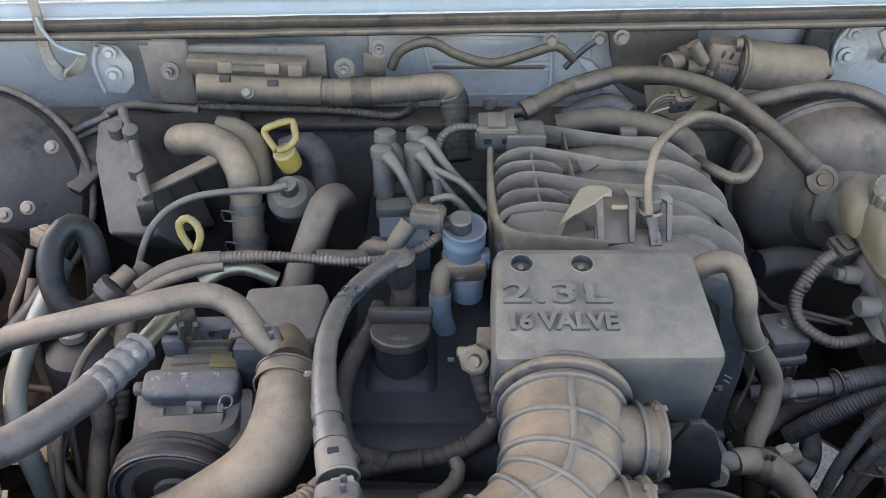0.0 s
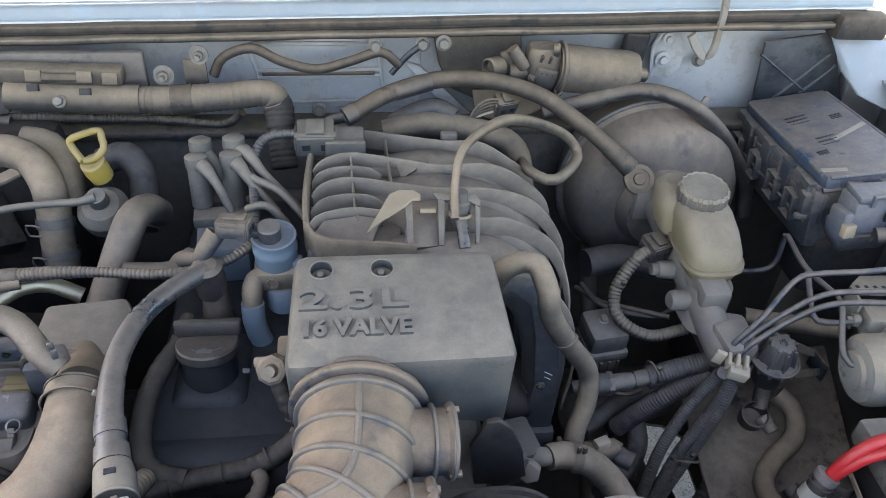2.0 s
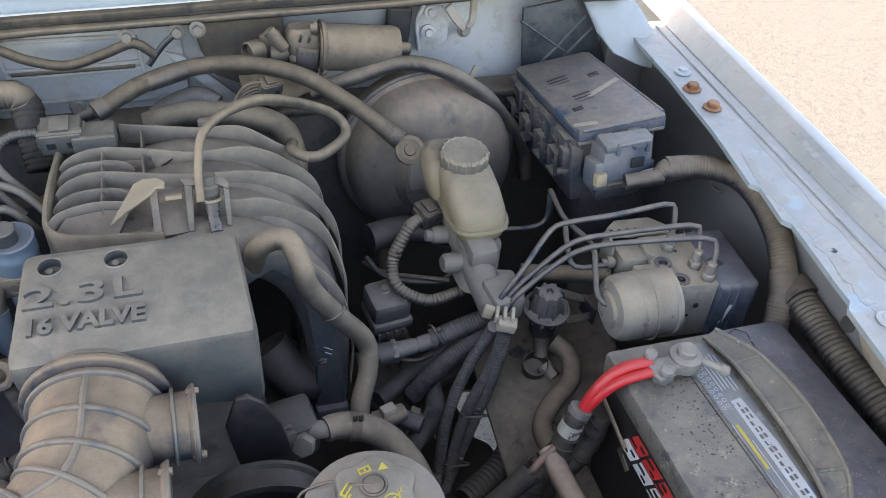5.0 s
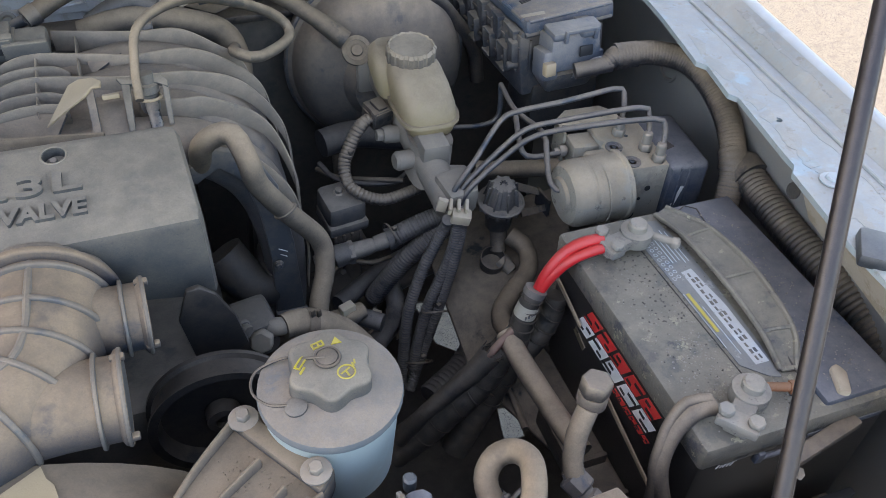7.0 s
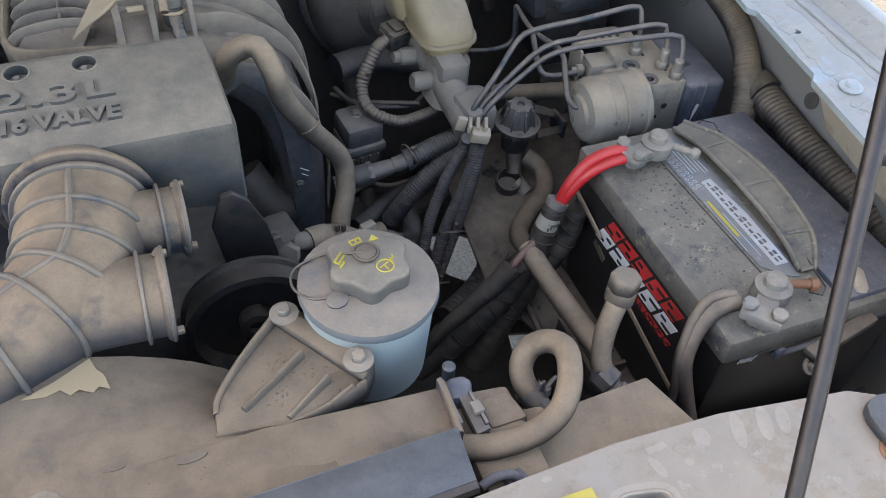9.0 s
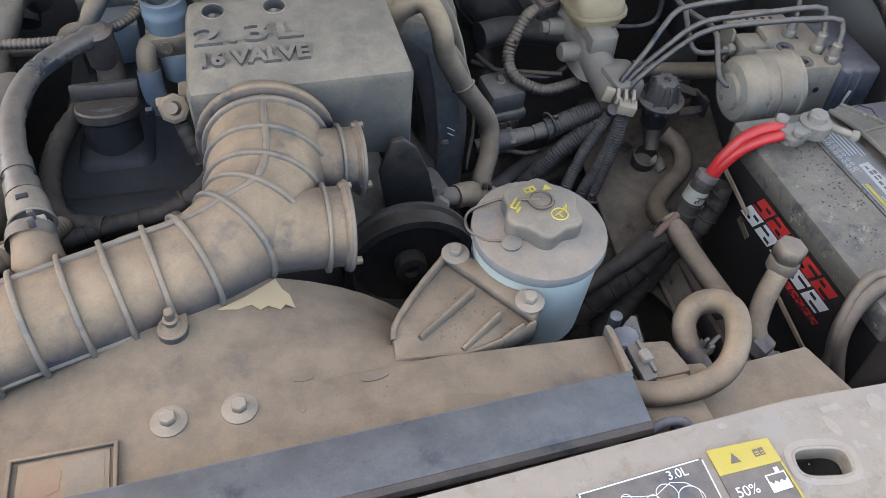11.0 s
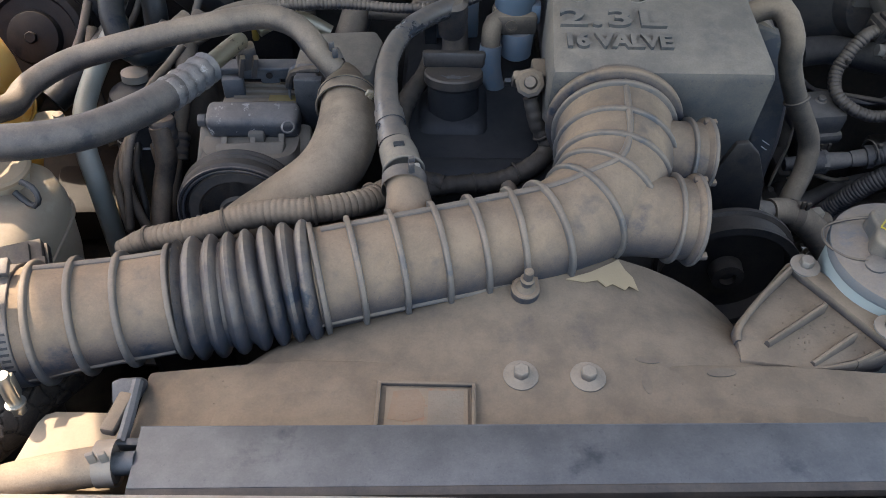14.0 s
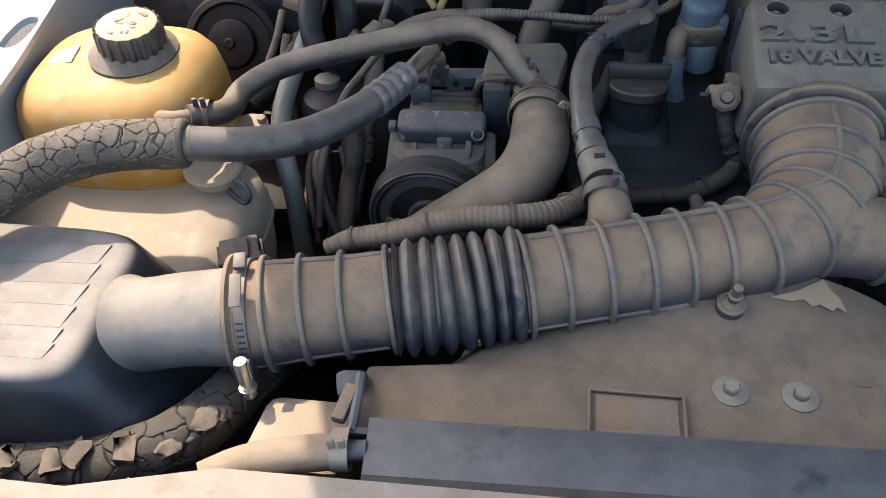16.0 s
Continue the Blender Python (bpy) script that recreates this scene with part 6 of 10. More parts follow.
for k, lean in enumerate((24, 24, 34, 24, 24)):
    part("date_stroke", box((0.0009, 0.0008, 0.0062), (0.602 + 0.0036 * k, 0.1728, 0.9165 - 0.0005 * k), (0, lean, 0), 0), WHITE_MARK, ba)
part("date_stroke", box((0.0030, 0.0008, 0.0009), (0.6185, 0.1728, 0.9180), (0, 8, 0), 0), WHITE_MARK, ba)
part("lid_ledge", box((0.056, 0.005, 0.0075), (0.626, 0.1710, 0.9290), (0, 0, 0), 0.0015), BATTERY_TOP, ba)
part("lid_ledge", box((0.078, 0.006, 0.0065), (0.722, 0.1705, 0.9300), (0, 0, 0), 0.0015), BATTERY_BLUE, ba)
hd = part("rope_handle", tube([(0.640, 0.1690, 0.9170), (0.664, 0.1675, 0.9190), (0.694, 0.1690, 0.9220)], 0.0026, 8), BATTERY_BLUE, ba, "black lifting rope handle")
part("handle_lug", box((0.008, 0.006, 0.013), (0.640, 0.1695, 0.9180), (0, 10, 0), 0.0015), BATTERY_BLUE, hd)
part("handle_lug", box((0.007, 0.006, 0.010), (0.694, 0.1695, 0.9230), (0, 10, 0), 0.0015), BATTERY_BLUE, hd)
for x in (0.716, 0.735):
    part("lid_peg", box((0.009, 0.008, 0.012), (x, 0.1730, 0.9440), (0, 0, 0), 0.002), BATTERY_BLUE, ba)


def post_clamp(at, turn, name, label, rusty):
    t = thing(name, at, label, "battery terminal")
    m = pose(*at, 0, 0, turn)
    def add(nm, bm, mt, lb=""):
        bm.transform(m)
        return part(nm, bm, mt, t, lb)
    add("post", lathe([(0.010, -0.012), (0.0095, 0.012), (0.008, 0.014)], (0, 0, 0.004), seg=20), LEAD)
    add("clamp_ring", lathe([(0.0155, 0), (0.0165, 0.003), (0.016, 0.014), (0.0105, 0.016)], (0, 0, -0.006), seg=24), LEAD)
    add("clamp_arm", box((0.034, 0.020, 0.012), (-0.026, 0, 0.0), bevel=0.003), LEAD)
    add("saddle", box((0.016, 0.034, 0.010), (-0.036, 0, 0.004), bevel=0.002), LEAD)
    for y in (-0.012, 0.012):
        add("saddle_bolt", hexagon((-0.036, y, 0.008), (0, 0, 1), 0.0070, 0.006), LEAD)
    add("pinch_bolt", join(lathe([(0.004, -0.004), (0.004, 0.030)], (0.012, -0.008, 0.003), (0.6, -1, 0), 12), hexagon((0.022, -0.025, 0.003), (0.6, -1, 0), 0.0065, 0.007)), RUST if rusty else LEAD)
    return t


post_clamp((0.640, 0.400, 0.970), 12, "positive_terminal", "grey corroded positive battery clamp", False)
post_clamp((0.634, 0.200, 0.968), 40, "negative_terminal", "rusty corroded negative battery clamp", True)
hose("red_cable", [(0.602, 0.400, 0.976), (0.586, 0.402, 0.975), (0.567, 0.404, 0.966), (0.549, 0.403, 0.944), (0.539, 0.403, 0.915)], [0.0062, 0.0062, 0.0062, 0.0060, 0.0056], RED, "pair of bright red battery cables", "cable", "battery cables")
hose("red_cable", [(0.602, 0.391, 0.973), (0.582, 0.392, 0.970), (0.563, 0.396, 0.957), (0.547, 0.399, 0.933), (0.540, 0.402, 0.910)], 0.0052, RED, "pair of bright red battery cables", "cable", "battery cables")
cb = thing("cable_boot", (0.526, 0.399, 0.890), "dusted ringed sleeve with a printed band over the red cables", "cable sleeve")
BOOT = [(0.5375, 0.4020, 0.9210), (0.5330, 0.4005, 0.9100), (0.5290, 0.4000, 0.8950), (0.5260, 0.3995, 0.8800), (0.5220, 0.3985, 0.8540)]
part("sleeve", tube(BOOT, [0.0098, 0.0105, 0.0112, 0.0118, 0.0140], 24), TAPE, cb)
part("collar", tube([(0.5390, 0.4025, 0.9235), (0.5360, 0.4015, 0.9170)], 0.0118, 24), VALVE, cb)
part("print_band", tube([(0.5322, 0.4003, 0.9075), (0.5283, 0.3999, 0.8925)], [0.0114, 0.0119], 24, cap=False), mat("scuffed_cream_band", (0.36, 0.34, 0.28), 0.45, 0.6, patch=0.9, chips=(0.10, 0.09, 0.08)), cb, "scuffed cream printed band")
for k in range(5):
    q = Vector((0.5345, 0.4010, 0.9130)).lerp(Vector((0.5235, 0.3988, 0.8640)), k / 4)
    part("sleeve_ring", ring(0.0112 + 0.0005 * k, 0.0010, q, (0.25, 0.05, 1), 24, 6), TAPE, cb)
for k in range(4):
    part("band_mark", box((0.0016, 0.0012, 0.0046), (0.5235 + 0.0036 * k, 0.3878 + 0.0002 * k * k, 0.8990 + 0.0008 * k), (12, 0, -18 + 14 * k), 0), BLACK_MARK, cb)
TRUNKS = (([(0.523, 0.399, 0.858), (0.504, 0.397, 0.838), (0.484, 0.395, 0.806), (0.451, 0.394, 0.774), (0.415, 0.396, 0.738), (0.385, 0.398, 0.712)], [0.0140, 0.0165, 0.0185, 0.0200, 0.0210, 0.0210], 0.017),
          ([(0.572, 0.414, 0.892), (0.565, 0.411, 0.862), (0.548, 0.406, 0.838), (0.522, 0.401, 0.816), (0.490, 0.394, 0.765), (0.455, 0.384, 0.705)], [0.0120, 0.0135, 0.0145, 0.0155, 0.0165, 0.0170], 0.015))
for pts, radii, ridge in TRUNKS:
    lo = hose("taped_loom", pts, radii, TAPE, "thick wiring trunk in dusty black tape", "wiring loom", "taped trunks", ridges=ridge, depth=0.0011)
    for k in range(1, 5):
        a, b = Vector(pts[k - 1]), Vector(pts[k])
        for f in (0.30, 0.78):
            part("tape_edge", ring(radii[k - 1] * (1 - f) + radii[k] * f + 0.0004, 0.0012, a.lerp(b, f), (b - a).normalized() + Vector((0.25 * (-1) ** k, 0.22, 0.1)), 28, 6), TAPE, lo)
sp = thing("split_sleeve", (0.470, 0.387, 0.83), "frayed black braided sleeve with a brown cable", "cable sleeve")
SPL = [(0.4905, 0.3880, 0.8580), (0.4720, 0.3870, 0.8360), (0.4450, 0.3860, 0.8120), (0.4170, 0.3860, 0.7850), (0.3900, 0.3890, 0.7450)]
bm = tube(SPL, [0.0125, 0.0112, 0.0095, 0.0085, 0.0085], 28, 0.006, cap=False)
rnd = random.Random(21)
end, along = Vector(SPL[0]), (Vector(SPL[0]) - Vector(SPL[1])).normalized()
for v in bm.verts:
    if (v.co - end).dot(along) > -0.002:
        v.co += along * rnd.uniform(-0.0030, 0.0034)
part("braid", bm, TAPE, sp)
part("inner_face", tube([Vector(SPL[0]) - along * 0.002, SPL[1], Vector(SPL[1]).lerp(Vector(SPL[2]), 0.4)], [0.0116, 0.0104, 0.0100], 24, cap=False), RUBBER_BROWN, sp)
for k in range(16):
    q = axes(end, along) @ Vector((0.0122 * math.cos(0.393 * k), 0.0122 * math.sin(0.393 * k), rnd.uniform(-0.001, 0.001)))
    part("frayed_thread", tube([q, q + along * 0.003 + Vector((rnd.uniform(-0.002, 0.002), rnd.uniform(-0.002, 0.002), 0.001))], 0.0006, 5), TAPE, sp)
part("brown_cable", tube([(0.521, 0.398, 0.878), (0.508, 0.395, 0.870), (0.493, 0.390, 0.859), (0.470, 0.387, 0.834)], 0.0044, 12), mat("brown_cable_skin", (0.13, 0.055, 0.045), 0.35, 0.5), sp, "dull brown cable")
hose("ground_cable", [(0.599, 0.200, 0.968), (0.581, 0.201, 0.965), (0.562, 0.196, 0.945), (0.551, 0.185, 0.920), (0.558, 0.174, 0.880), (0.573, 0.164, 0.830)], 0.0085, RUBBER, "grey dusted ground cable", "cable", "ground cables")
hose("ground_cable", [(0.597, 0.203, 0.974), (0.577, 0.207, 0.973), (0.560, 0.201, 0.955), (0.548, 0.188, 0.930), (0.546, 0.178, 0.890), (0.544, 0.179, 0.830)], 0.0045, RUBBER, "thin grey ground wire", "cable", "ground cables")
tr = thing("battery_tray", (0.67, 0.3, 0.76), "dusty black plastic battery tray", "tray")
part("floor", box((0.23, 0.30, 0.012), (0.665, 0.30, 0.770), bevel=0.004), BLACK_DUSTY, tr)
part("front_wall", box((0.19, 0.008, 0.05), (0.675, 0.152, 0.80), bevel=0.002), PITCH, tr)
part("hold_down", box((0.085, 0.014, 0.010), (0.690, 0.158, 0.935), (0, 0, 12), 0.003), BLACK_DUSTY, tr)
part("hold_down_bolt", bolt((0.660, 0.150, 0.915), (0, -0.6, 0.6), 0.006, 0.008), STEEL, tr)
for k in range(4):
    part("rib", box((0.040, 0.005, 0.03), (0.560, 0.19 + 0.045 * k, 0.775), (0, 0, 0), 0.001), BLACK_DUSTY, tr)
part("side_rail", box((0.006, 0.20, 0.03), (0.540, 0.255, 0.775), (0, 0, 0), 0.001), BLACK_DUSTY, tr)

# ---- charge port, coolant pipes right of the radiator ----
cp = thing("charge_port", (0.47, 0.19, 0.80), "grey dusted air conditioning charge port with hexagon cap", "service port")
part("cap", join(lathe([(0.0110, 0), (0.0128, 0.002), (0.0128, 0.012), (0.0120, 0.014)], (0.505, 0.234, 0.966), (0.08, 0.04, 1), 24), hexagon((0.506, 0.2345, 0.978), (0.08, 0.04, 1), 0.0136, 0.015)), RUBBER, cp)
part("pipe", tube([(0.500, 0.229, 0.968), (0.489, 0.220, 0.950), (0.482, 0.208, 0.930), (0.482, 0.199, 0.918)], [0.0092, 0.0092, 0.0086, 0.0088], 18), RUBBER_TAN, cp)
part("elbow", tube([(0.482, 0.205, 0.922), (0.484, 0.193, 0.912), (0.490, 0.178, 0.902), (0.502, 0.160, 0.888), (0.515, 0.142, 0.872)], [0.0098, 0.0100, 0.0100, 0.0096, 0.0096], 18), DARK_STEEL, cp)
for q, r in (((0.483, 0.197, 0.915), 0.0124), ((0.490, 0.180, 0.904), 0.0138)):
    part("union_nut", lathe([(r * 0.8, -0.009), (r, -0.007), (r, 0.007), (r * 0.8, 0.009)], q, (0.45, -0.75, -0.35), 8), DARK_STEEL, cp)
hose("heater_pipe", [(0.511, 0.403, 0.865), (0.517, 0.362, 0.855), (0.523, 0.313, 0.850), (0.531, 0.259, 0.845)], 0.0115, RUBBER_TAN, "straight tan dusted pipe beside the battery", "pipe")
lp = thing("coolant_hose", (0.40, 0.16, 0.96), "tan dusted coolant hose bent in a loop", "hose")
part("hose", tube([(0.331, 0.146, 0.968), (0.347, 0.139, 0.971), (0.366, 0.136, 0.974), (0.386, 0.137, 0.977), (0.404, 0.144, 0.982), (0.417, 0.158, 0.988), (0.425, 0.175, 0.991), (0.428, 0.190, 0.989), (0.422, 0.203, 0.983), (0.410, 0.207, 0.975), (0.400, 0.200, 0.967), (0.398, 0.189, 0.959), (0.404, 0.178, 0.949)], 0.0094, 24, 0.004), mat("brown_dusted_hose", (0.050, 0.042, 0.035), 0.80, 0.6, patch=0.5, dust_colour=(0.255, 0.193, 0.130)), lp)
clamp(lp, (0.402, 0.181, 0.952), (0.4, -0.5, -0.5), 0.0098)
part("clamp_ear", box((0.014, 0.003, 0.009), (0.414, 0.178, 0.964), (20, 0, 30), 0.001), DARK_STEEL, lp)
part("spout", tube([(0.404, 0.178, 0.949), (0.411, 0.168, 0.938), (0.416, 0.160, 0.928)], 0.0082, 16), DARK_STEEL, lp)
jb = thing("radiator_side_bracket", (0.37, 0.19, 0.95), "dusty plastic bracket at the radiator's end", "bracket")
part("end_wall", box((0.0045, 0.042, 0.014), (0.3315, 0.178, 0.975), (0, 0, 2), 0.0012), VALVE, jb)
part("cup", slab([(0.334, 0.181), (0.334, 0.197), (0.340, 0.200), (0.350, 0.199), (0.355, 0.193), (0.352, 0.184), (0.346, 0.180)], 0.958, 0.9765, 0.003), BATTERY_BLUE, jb, "dark blue-grey moulded cup")
part("cup_knob", lathe([(0.0050, -0.010), (0.0052, 0.002), (0.0035, 0.004)], (0.342, 0.207, 0.978), seg=16), SLAT, jb)
part("strip", plate([(0.340, 0.184, 0.976), (0.351, 0.185, 0.976), (0.354, 0.151, 0.974), (0.342, 0.149, 0.974)], 0.010, 0.002), VALVE, jb)
part("strip_rib", box((0.003, 0.030, 0.004), (0.3495, 0.167, 0.979), (0, 0, 4), 0.001), VALVE, jb)
part("clip", box((0.0080, 0.0105, 0.006), (0.3480, 0.166, 0.981), (0, 0, 6), 0.0015), ALU, jb, "pale snap clip")
part("end_tank", slab([(0.356, 0.183), (0.382, 0.183), (0.388, 0.156), (0.356, 0.155)], 0.925, 0.965, 0.005), RUBBER_TAN, jb, "tan dusted end of the tank")
part("tank_step", slab([(0.384, 0.170), (0.404, 0.168), (0.408, 0.152), (0.386, 0.154)], 0.925, 0.955, 0.003), RUBBER_TAN, jb)
part("lower_hook", tube([(0.330, 0.112, 0.972), (0.341, 0.114, 0.975), (0.352, 0.113, 0.974), (0.358, 0.110, 0.968)], 0.0036, 10), BATTERY_BLUE, jb)
part("lower_block", box((0.016, 0.018, 0.012), (0.358, 0.110, 0.962), (0, 0, 20), 0.003), BRACKET, jb)
part("ledge", slab([(0.33, 0.10), (0.52, 0.105), (0.50, 0.17), (0.40, 0.165), (0.36, 0.15)], 0.935, 0.945, 0.002), RUBBER_TAN, jb)

# ---- power steering reservoir on its ribbed bracket ----
ps = thing("steering_fluid_reservoir", (0.30, 0.285, 0.87), "pale blue power steering reservoir under tan dust", "reservoir")
part("bottle", lathe([(0.040, -0.10), (0.050, -0.09), (0.0525, -0.02), (0.0535, -0.004)], (0.305, 0.290, 0.9955), (0.03, -0.03, 1), 44), PS_TANK, ps)
part("dome", lathe([(0.0545, -0.006), (0.0562, -0.002), (0.0553, 0.004), (0.040, 0.008), (0.030, 0.009)], (0.305, 0.290, 0.9975), (0.03, -0.03, 1), 44), mat("dusted_tank_top", (0.11, 0.135, 0.155), 0.74, 0.6, patch=0.7, dust_colour=(0.275, 0.218, 0.158)), ps)
CAPM = pose(0.306, 0.295, 1.0045, 2, 2, 20) @ Matrix.Scale(0.87, 4)
bm, rows = bmesh.new(), []
for up, k in ((0.0, 1.0), (0.0150, 1.0), (0.0175, 0.985), (0.0192, 0.955), (0.0200, 0.915)):
    rows.append([bm.verts.new(CAPM @ Vector((k * r * math.cos(a), k * r * math.sin(a), up))) for a, r in ((w, 0.036 + 0.0032 * math.cos(6 * w)) for w in (2 * math.pi * n / 96 for n in range(96)))])
for a, b in zip(rows, rows[1:]):
    for n in range(96):
        bm.faces.new((a[n], a[(n + 1) % 96], b[(n + 1) % 96], b[n]))
bm.faces.new(rows[0][::-1])
bm.faces.new(rows[-1])
bm = smooth(bm, 50)
cp2 = part("cap", bm, COVER, ps, "dark lobed screw cap with yellow symbols")
part("button", lathe([(0.009, 0), (0.008, 0.004), (0.004, 0.005)], CAPM @ Vector((0.0, 0.004, 0.020)), seg=20), BLACK_DUSTY, cp2)
for x, y, w, h, r in ((-0.022, 0.016, 0.011, 0.0015, 30), (-0.020, 0.012, 0.011, 0.0015, 30), (-0.0265, 0.0105, 0.0015, 0.006, 30), (-0.015, 0.0165, 0.0015, 0.006, 30), (-0.024, 0.006, 0.008, 0.002, 30), (0.002, 0.025, 0.010, 0.0015, -5), (0.002, 0.020, 0.010, 0.0015, -5), (-0.003, 0.0225, 0.0015, 0.006, -5), (0.0025, 0.0225, 0.0015, 0.005, -5), (0.007, 0.0225, 0.0015, 0.006, -5), (0.006, -0.0185, 0.0015, 0.006, 0), (0.006, -0.0150, 0.010, 0.0013, 10), (0.015, -0.013, 0.0045, 0.0016, 80), (0.018, -0.011, 0.0045, 0.0016, 60)):
    bm = box((w, h, 0.0008), (0, 0, 0), bevel=0)
    bm.transform(CAPM @ pose(x, y, 0.0204, 0, 0, r))
    part("symbol_bar", bm, YELLOW_MARK, cp2)
part("triangle_symbol", slab([(0.012, 0.016), (0.021, 0.013), (0.0195, 0.0215)], 0.020, 0.0208, 0, CAPM), YELLOW_MARK, cp2)
part("wheel_symbol", ring(0.0065, 0.0007, CAPM @ Vector((0.006, -0.0165, 0.0206)), (0, 0, 1), 28, 5), YELLOW_MARK, cp2)
part("tether", tube([CAPM @ Vector((-0.002, 0.004, 0.0255)), (0.290, 0.303, 1.0235), (0.275, 0.316, 1.014), (0.253, 0.318, 1.003), (0.247, 0.301, 1.002), (0.256, 0.284, 1.004), (0.270, 0.276, 1.008)], 0.0012, 6, 0.004), BLACK_DUSTY, ps)
part("tether_collar", ring(0.0095, 0.0014, CAPM @ Vector((0.0, 0.004, 0.0235)), (0, 0, 1), 24, 6), BLACK_DUSTY, ps)
part("tether_stud", lathe([(0.0100, 0), (0.0100, 0.003), (0.0085, 0.004), (0.0085, 0.007), (0.006, 0.0085)], (0.276, 0.274, 1.001), (-0.1, -0.05, 1), 24), VALVE, ps)
pb = thing("reservoir_bracket", (0.24, 0.25, 0.93), "tan dusted ribbed plastic bracket on the fan shroud", "bracket")
part("plate", slab([(0.172, 0.243), (0.229, 0.308), (0.245, 0.313), (0.294, 0.238), (0.283, 0.220), (0.260, 0.214), (0.224, 0.204), (0.169, 0.208)], 0.945, 0.9710, 0.003), SHROUD, pb)
part("edge_wall", fin([(0.172, 0.227, 0.972), (0.176, 0.241, 0.974), (0.198, 0.267, 0.978), (0.227, 0.295, 0.981)], 0.015, 0.005, 0.004), SHROUD, pb)
part("edge_wall", fin([(0.169, 0.210, 0.972), (0.195, 0.207, 0.972), (0.224, 0.204, 0.972), (0.259, 0.211, 0.974), (0.280, 0.217, 0.978)], 0.014, 0.004, 0.004), SHROUD, pb)
part("collar", plate([(0.226, 0.295, 0.981), (0.237, 0.306, 0.981), (0.292, 0.231, 0.981), (0.279, 0.216, 0.981)], 0.010, 0.003), SHROUD, pb)
for a, b in (((0.191, 0.223, 0.976), (0.242, 0.257, 0.981)), ((0.220, 0.207, 0.974), (0.255, 0.229, 0.981)), ((0.252, 0.209, 0.974), (0.270, 0.216, 0.979))):
    part("rib", fin([a, Vector(a).lerp(Vector(b), 0.5), b], 0.016, 0.0045, 0.004), SHROUD, pb)
for p in ((0.237, 0.295, 0.980), (0.279, 0.231, 0.984)):
    part("bolt", bolt(p, (0, -0.05, 1), 0.0056, 0.007, 0.0115), STEEL, pb)

# ---- pulleys and brackets at the engine's front ----
pu = thing("steering_pump_pulley", (0.21, 0.39, 0.80), "black steering pump pulley", "pulley")
C = Vector((0.220, 0.385, 0.880))
part("rim", lathe([(0.050, -0.012), (0.066, -0.012), (0.066, -0.008), (0.062, -0.006), (0.062, 0.010), (0.066, 0.012), (0.066, 0.016), (0.058, 0.016), (0.054, 0.0), (0.020, -0.004)], C, (0, -1, 0.03), 64), JET, pu)
part("hub", join(lathe([(0.016, 0), (0.015, 0.014), (0.008, 0.015), (0.008, 0.008), (0.003, 0.008)], C, (0, -1, 0.03), 24)), JET, pu)
eb = thing("pump_bracket", (0.21, 0.43, 0.93), "black steel bracket beside the duct", "bracket")
part("plate", plate([(0.207, 0.437, 0.902), (0.2, 0.437, 0.957), (0.212, 0.437, 0.992), (0.223, 0.437, 0.994), (0.236, 0.437, 0.981), (0.249, 0.437, 0.949), (0.256, 0.437, 0.91), (0.24, 0.437, 0.899)], 0.006, 0.0015), JET, eb)
part("hole", lathe([(0.0065, 0), (0.0065, 0.0008)], (0.212, 0.4365, 0.922), (0, -1, 0.1), 20), DEEP, eb)
part("paint_fleck", box((0.004, 0.001, 0.003), (0.216, 0.4362, 0.953), (0, 25, 0), 0), WHITE_MARK, eb)
part("bolt", bolt((0.238, 0.446, 0.926), (1, -0.3, 0.1), 0.0075, 0.010), DEEP, eb)
part("bolt", bolt((0.252, 0.455, 0.905), (0.6, -0.8, 0.1), 0.0075, 0.008), DEEP, eb)
part("pump_body", box((0.060, 0.050, 0.050), (0.258, 0.500, 0.850), (0, 0, 12), 0.012), DEEP, eb)
pq = thing("pump_hose", (0.33, 0.45, 0.83), "dusted rubber pump hose with clamp and metal fitting", "hose")
PQ = [(0.294, 0.484, 0.862), (0.312, 0.489, 0.858), (0.338, 0.492, 0.842), (0.364, 0.488, 0.818), (0.386, 0.470, 0.790), (0.398, 0.444, 0.762)]
part("hose", tube(PQ, [0.0135, 0.0145, 0.0155, 0.016, 0.016, 0.016], 20), RUBBER_TAN, pq)
clamp(pq, (0.322, 0.490, 0.852), (1, 0.1, -0.4), 0.0150, RUBBER_BROWN)
part("fitting", tube([(0.304, 0.487, 0.860), (0.290, 0.484, 0.864), (0.278, 0.490, 0.860), (0.270, 0.505, 0.850)], [0.009, 0.010, 0.010, 0.011], 14), ALU, pq)
part("fitting_nut", hexagon((0.272, 0.470, 0.868), (-0.3, -0.8, 0.4), 0.0125, 0.012), ALU, pq)
part("fitting_block", box((0.050, 0.04, 0.035), (0.262, 0.521, 0.842), (0, 0, 10), 0.006), DEEP, pq)
em = thing("solenoid_box", (0.40, 0.678, 0.84), "dusty black vacuum solenoid with bolt", "solenoid")
part("body", box((0.050, 0.050, 0.034), (0.402, 0.666, 0.857), (6, 0, 8), 0.008), VALVE, em)
part("skirt", box((0.053, 0.053, 0.016), (0.402, 0.665, 0.838), (6, 0, 8), 0.005), VALVE, em)
part("lower", box((0.036, 0.034, 0.040), (0.402, 0.657, 0.812), (0, 0, 8), 0.004), BLACK_DUSTY, em)
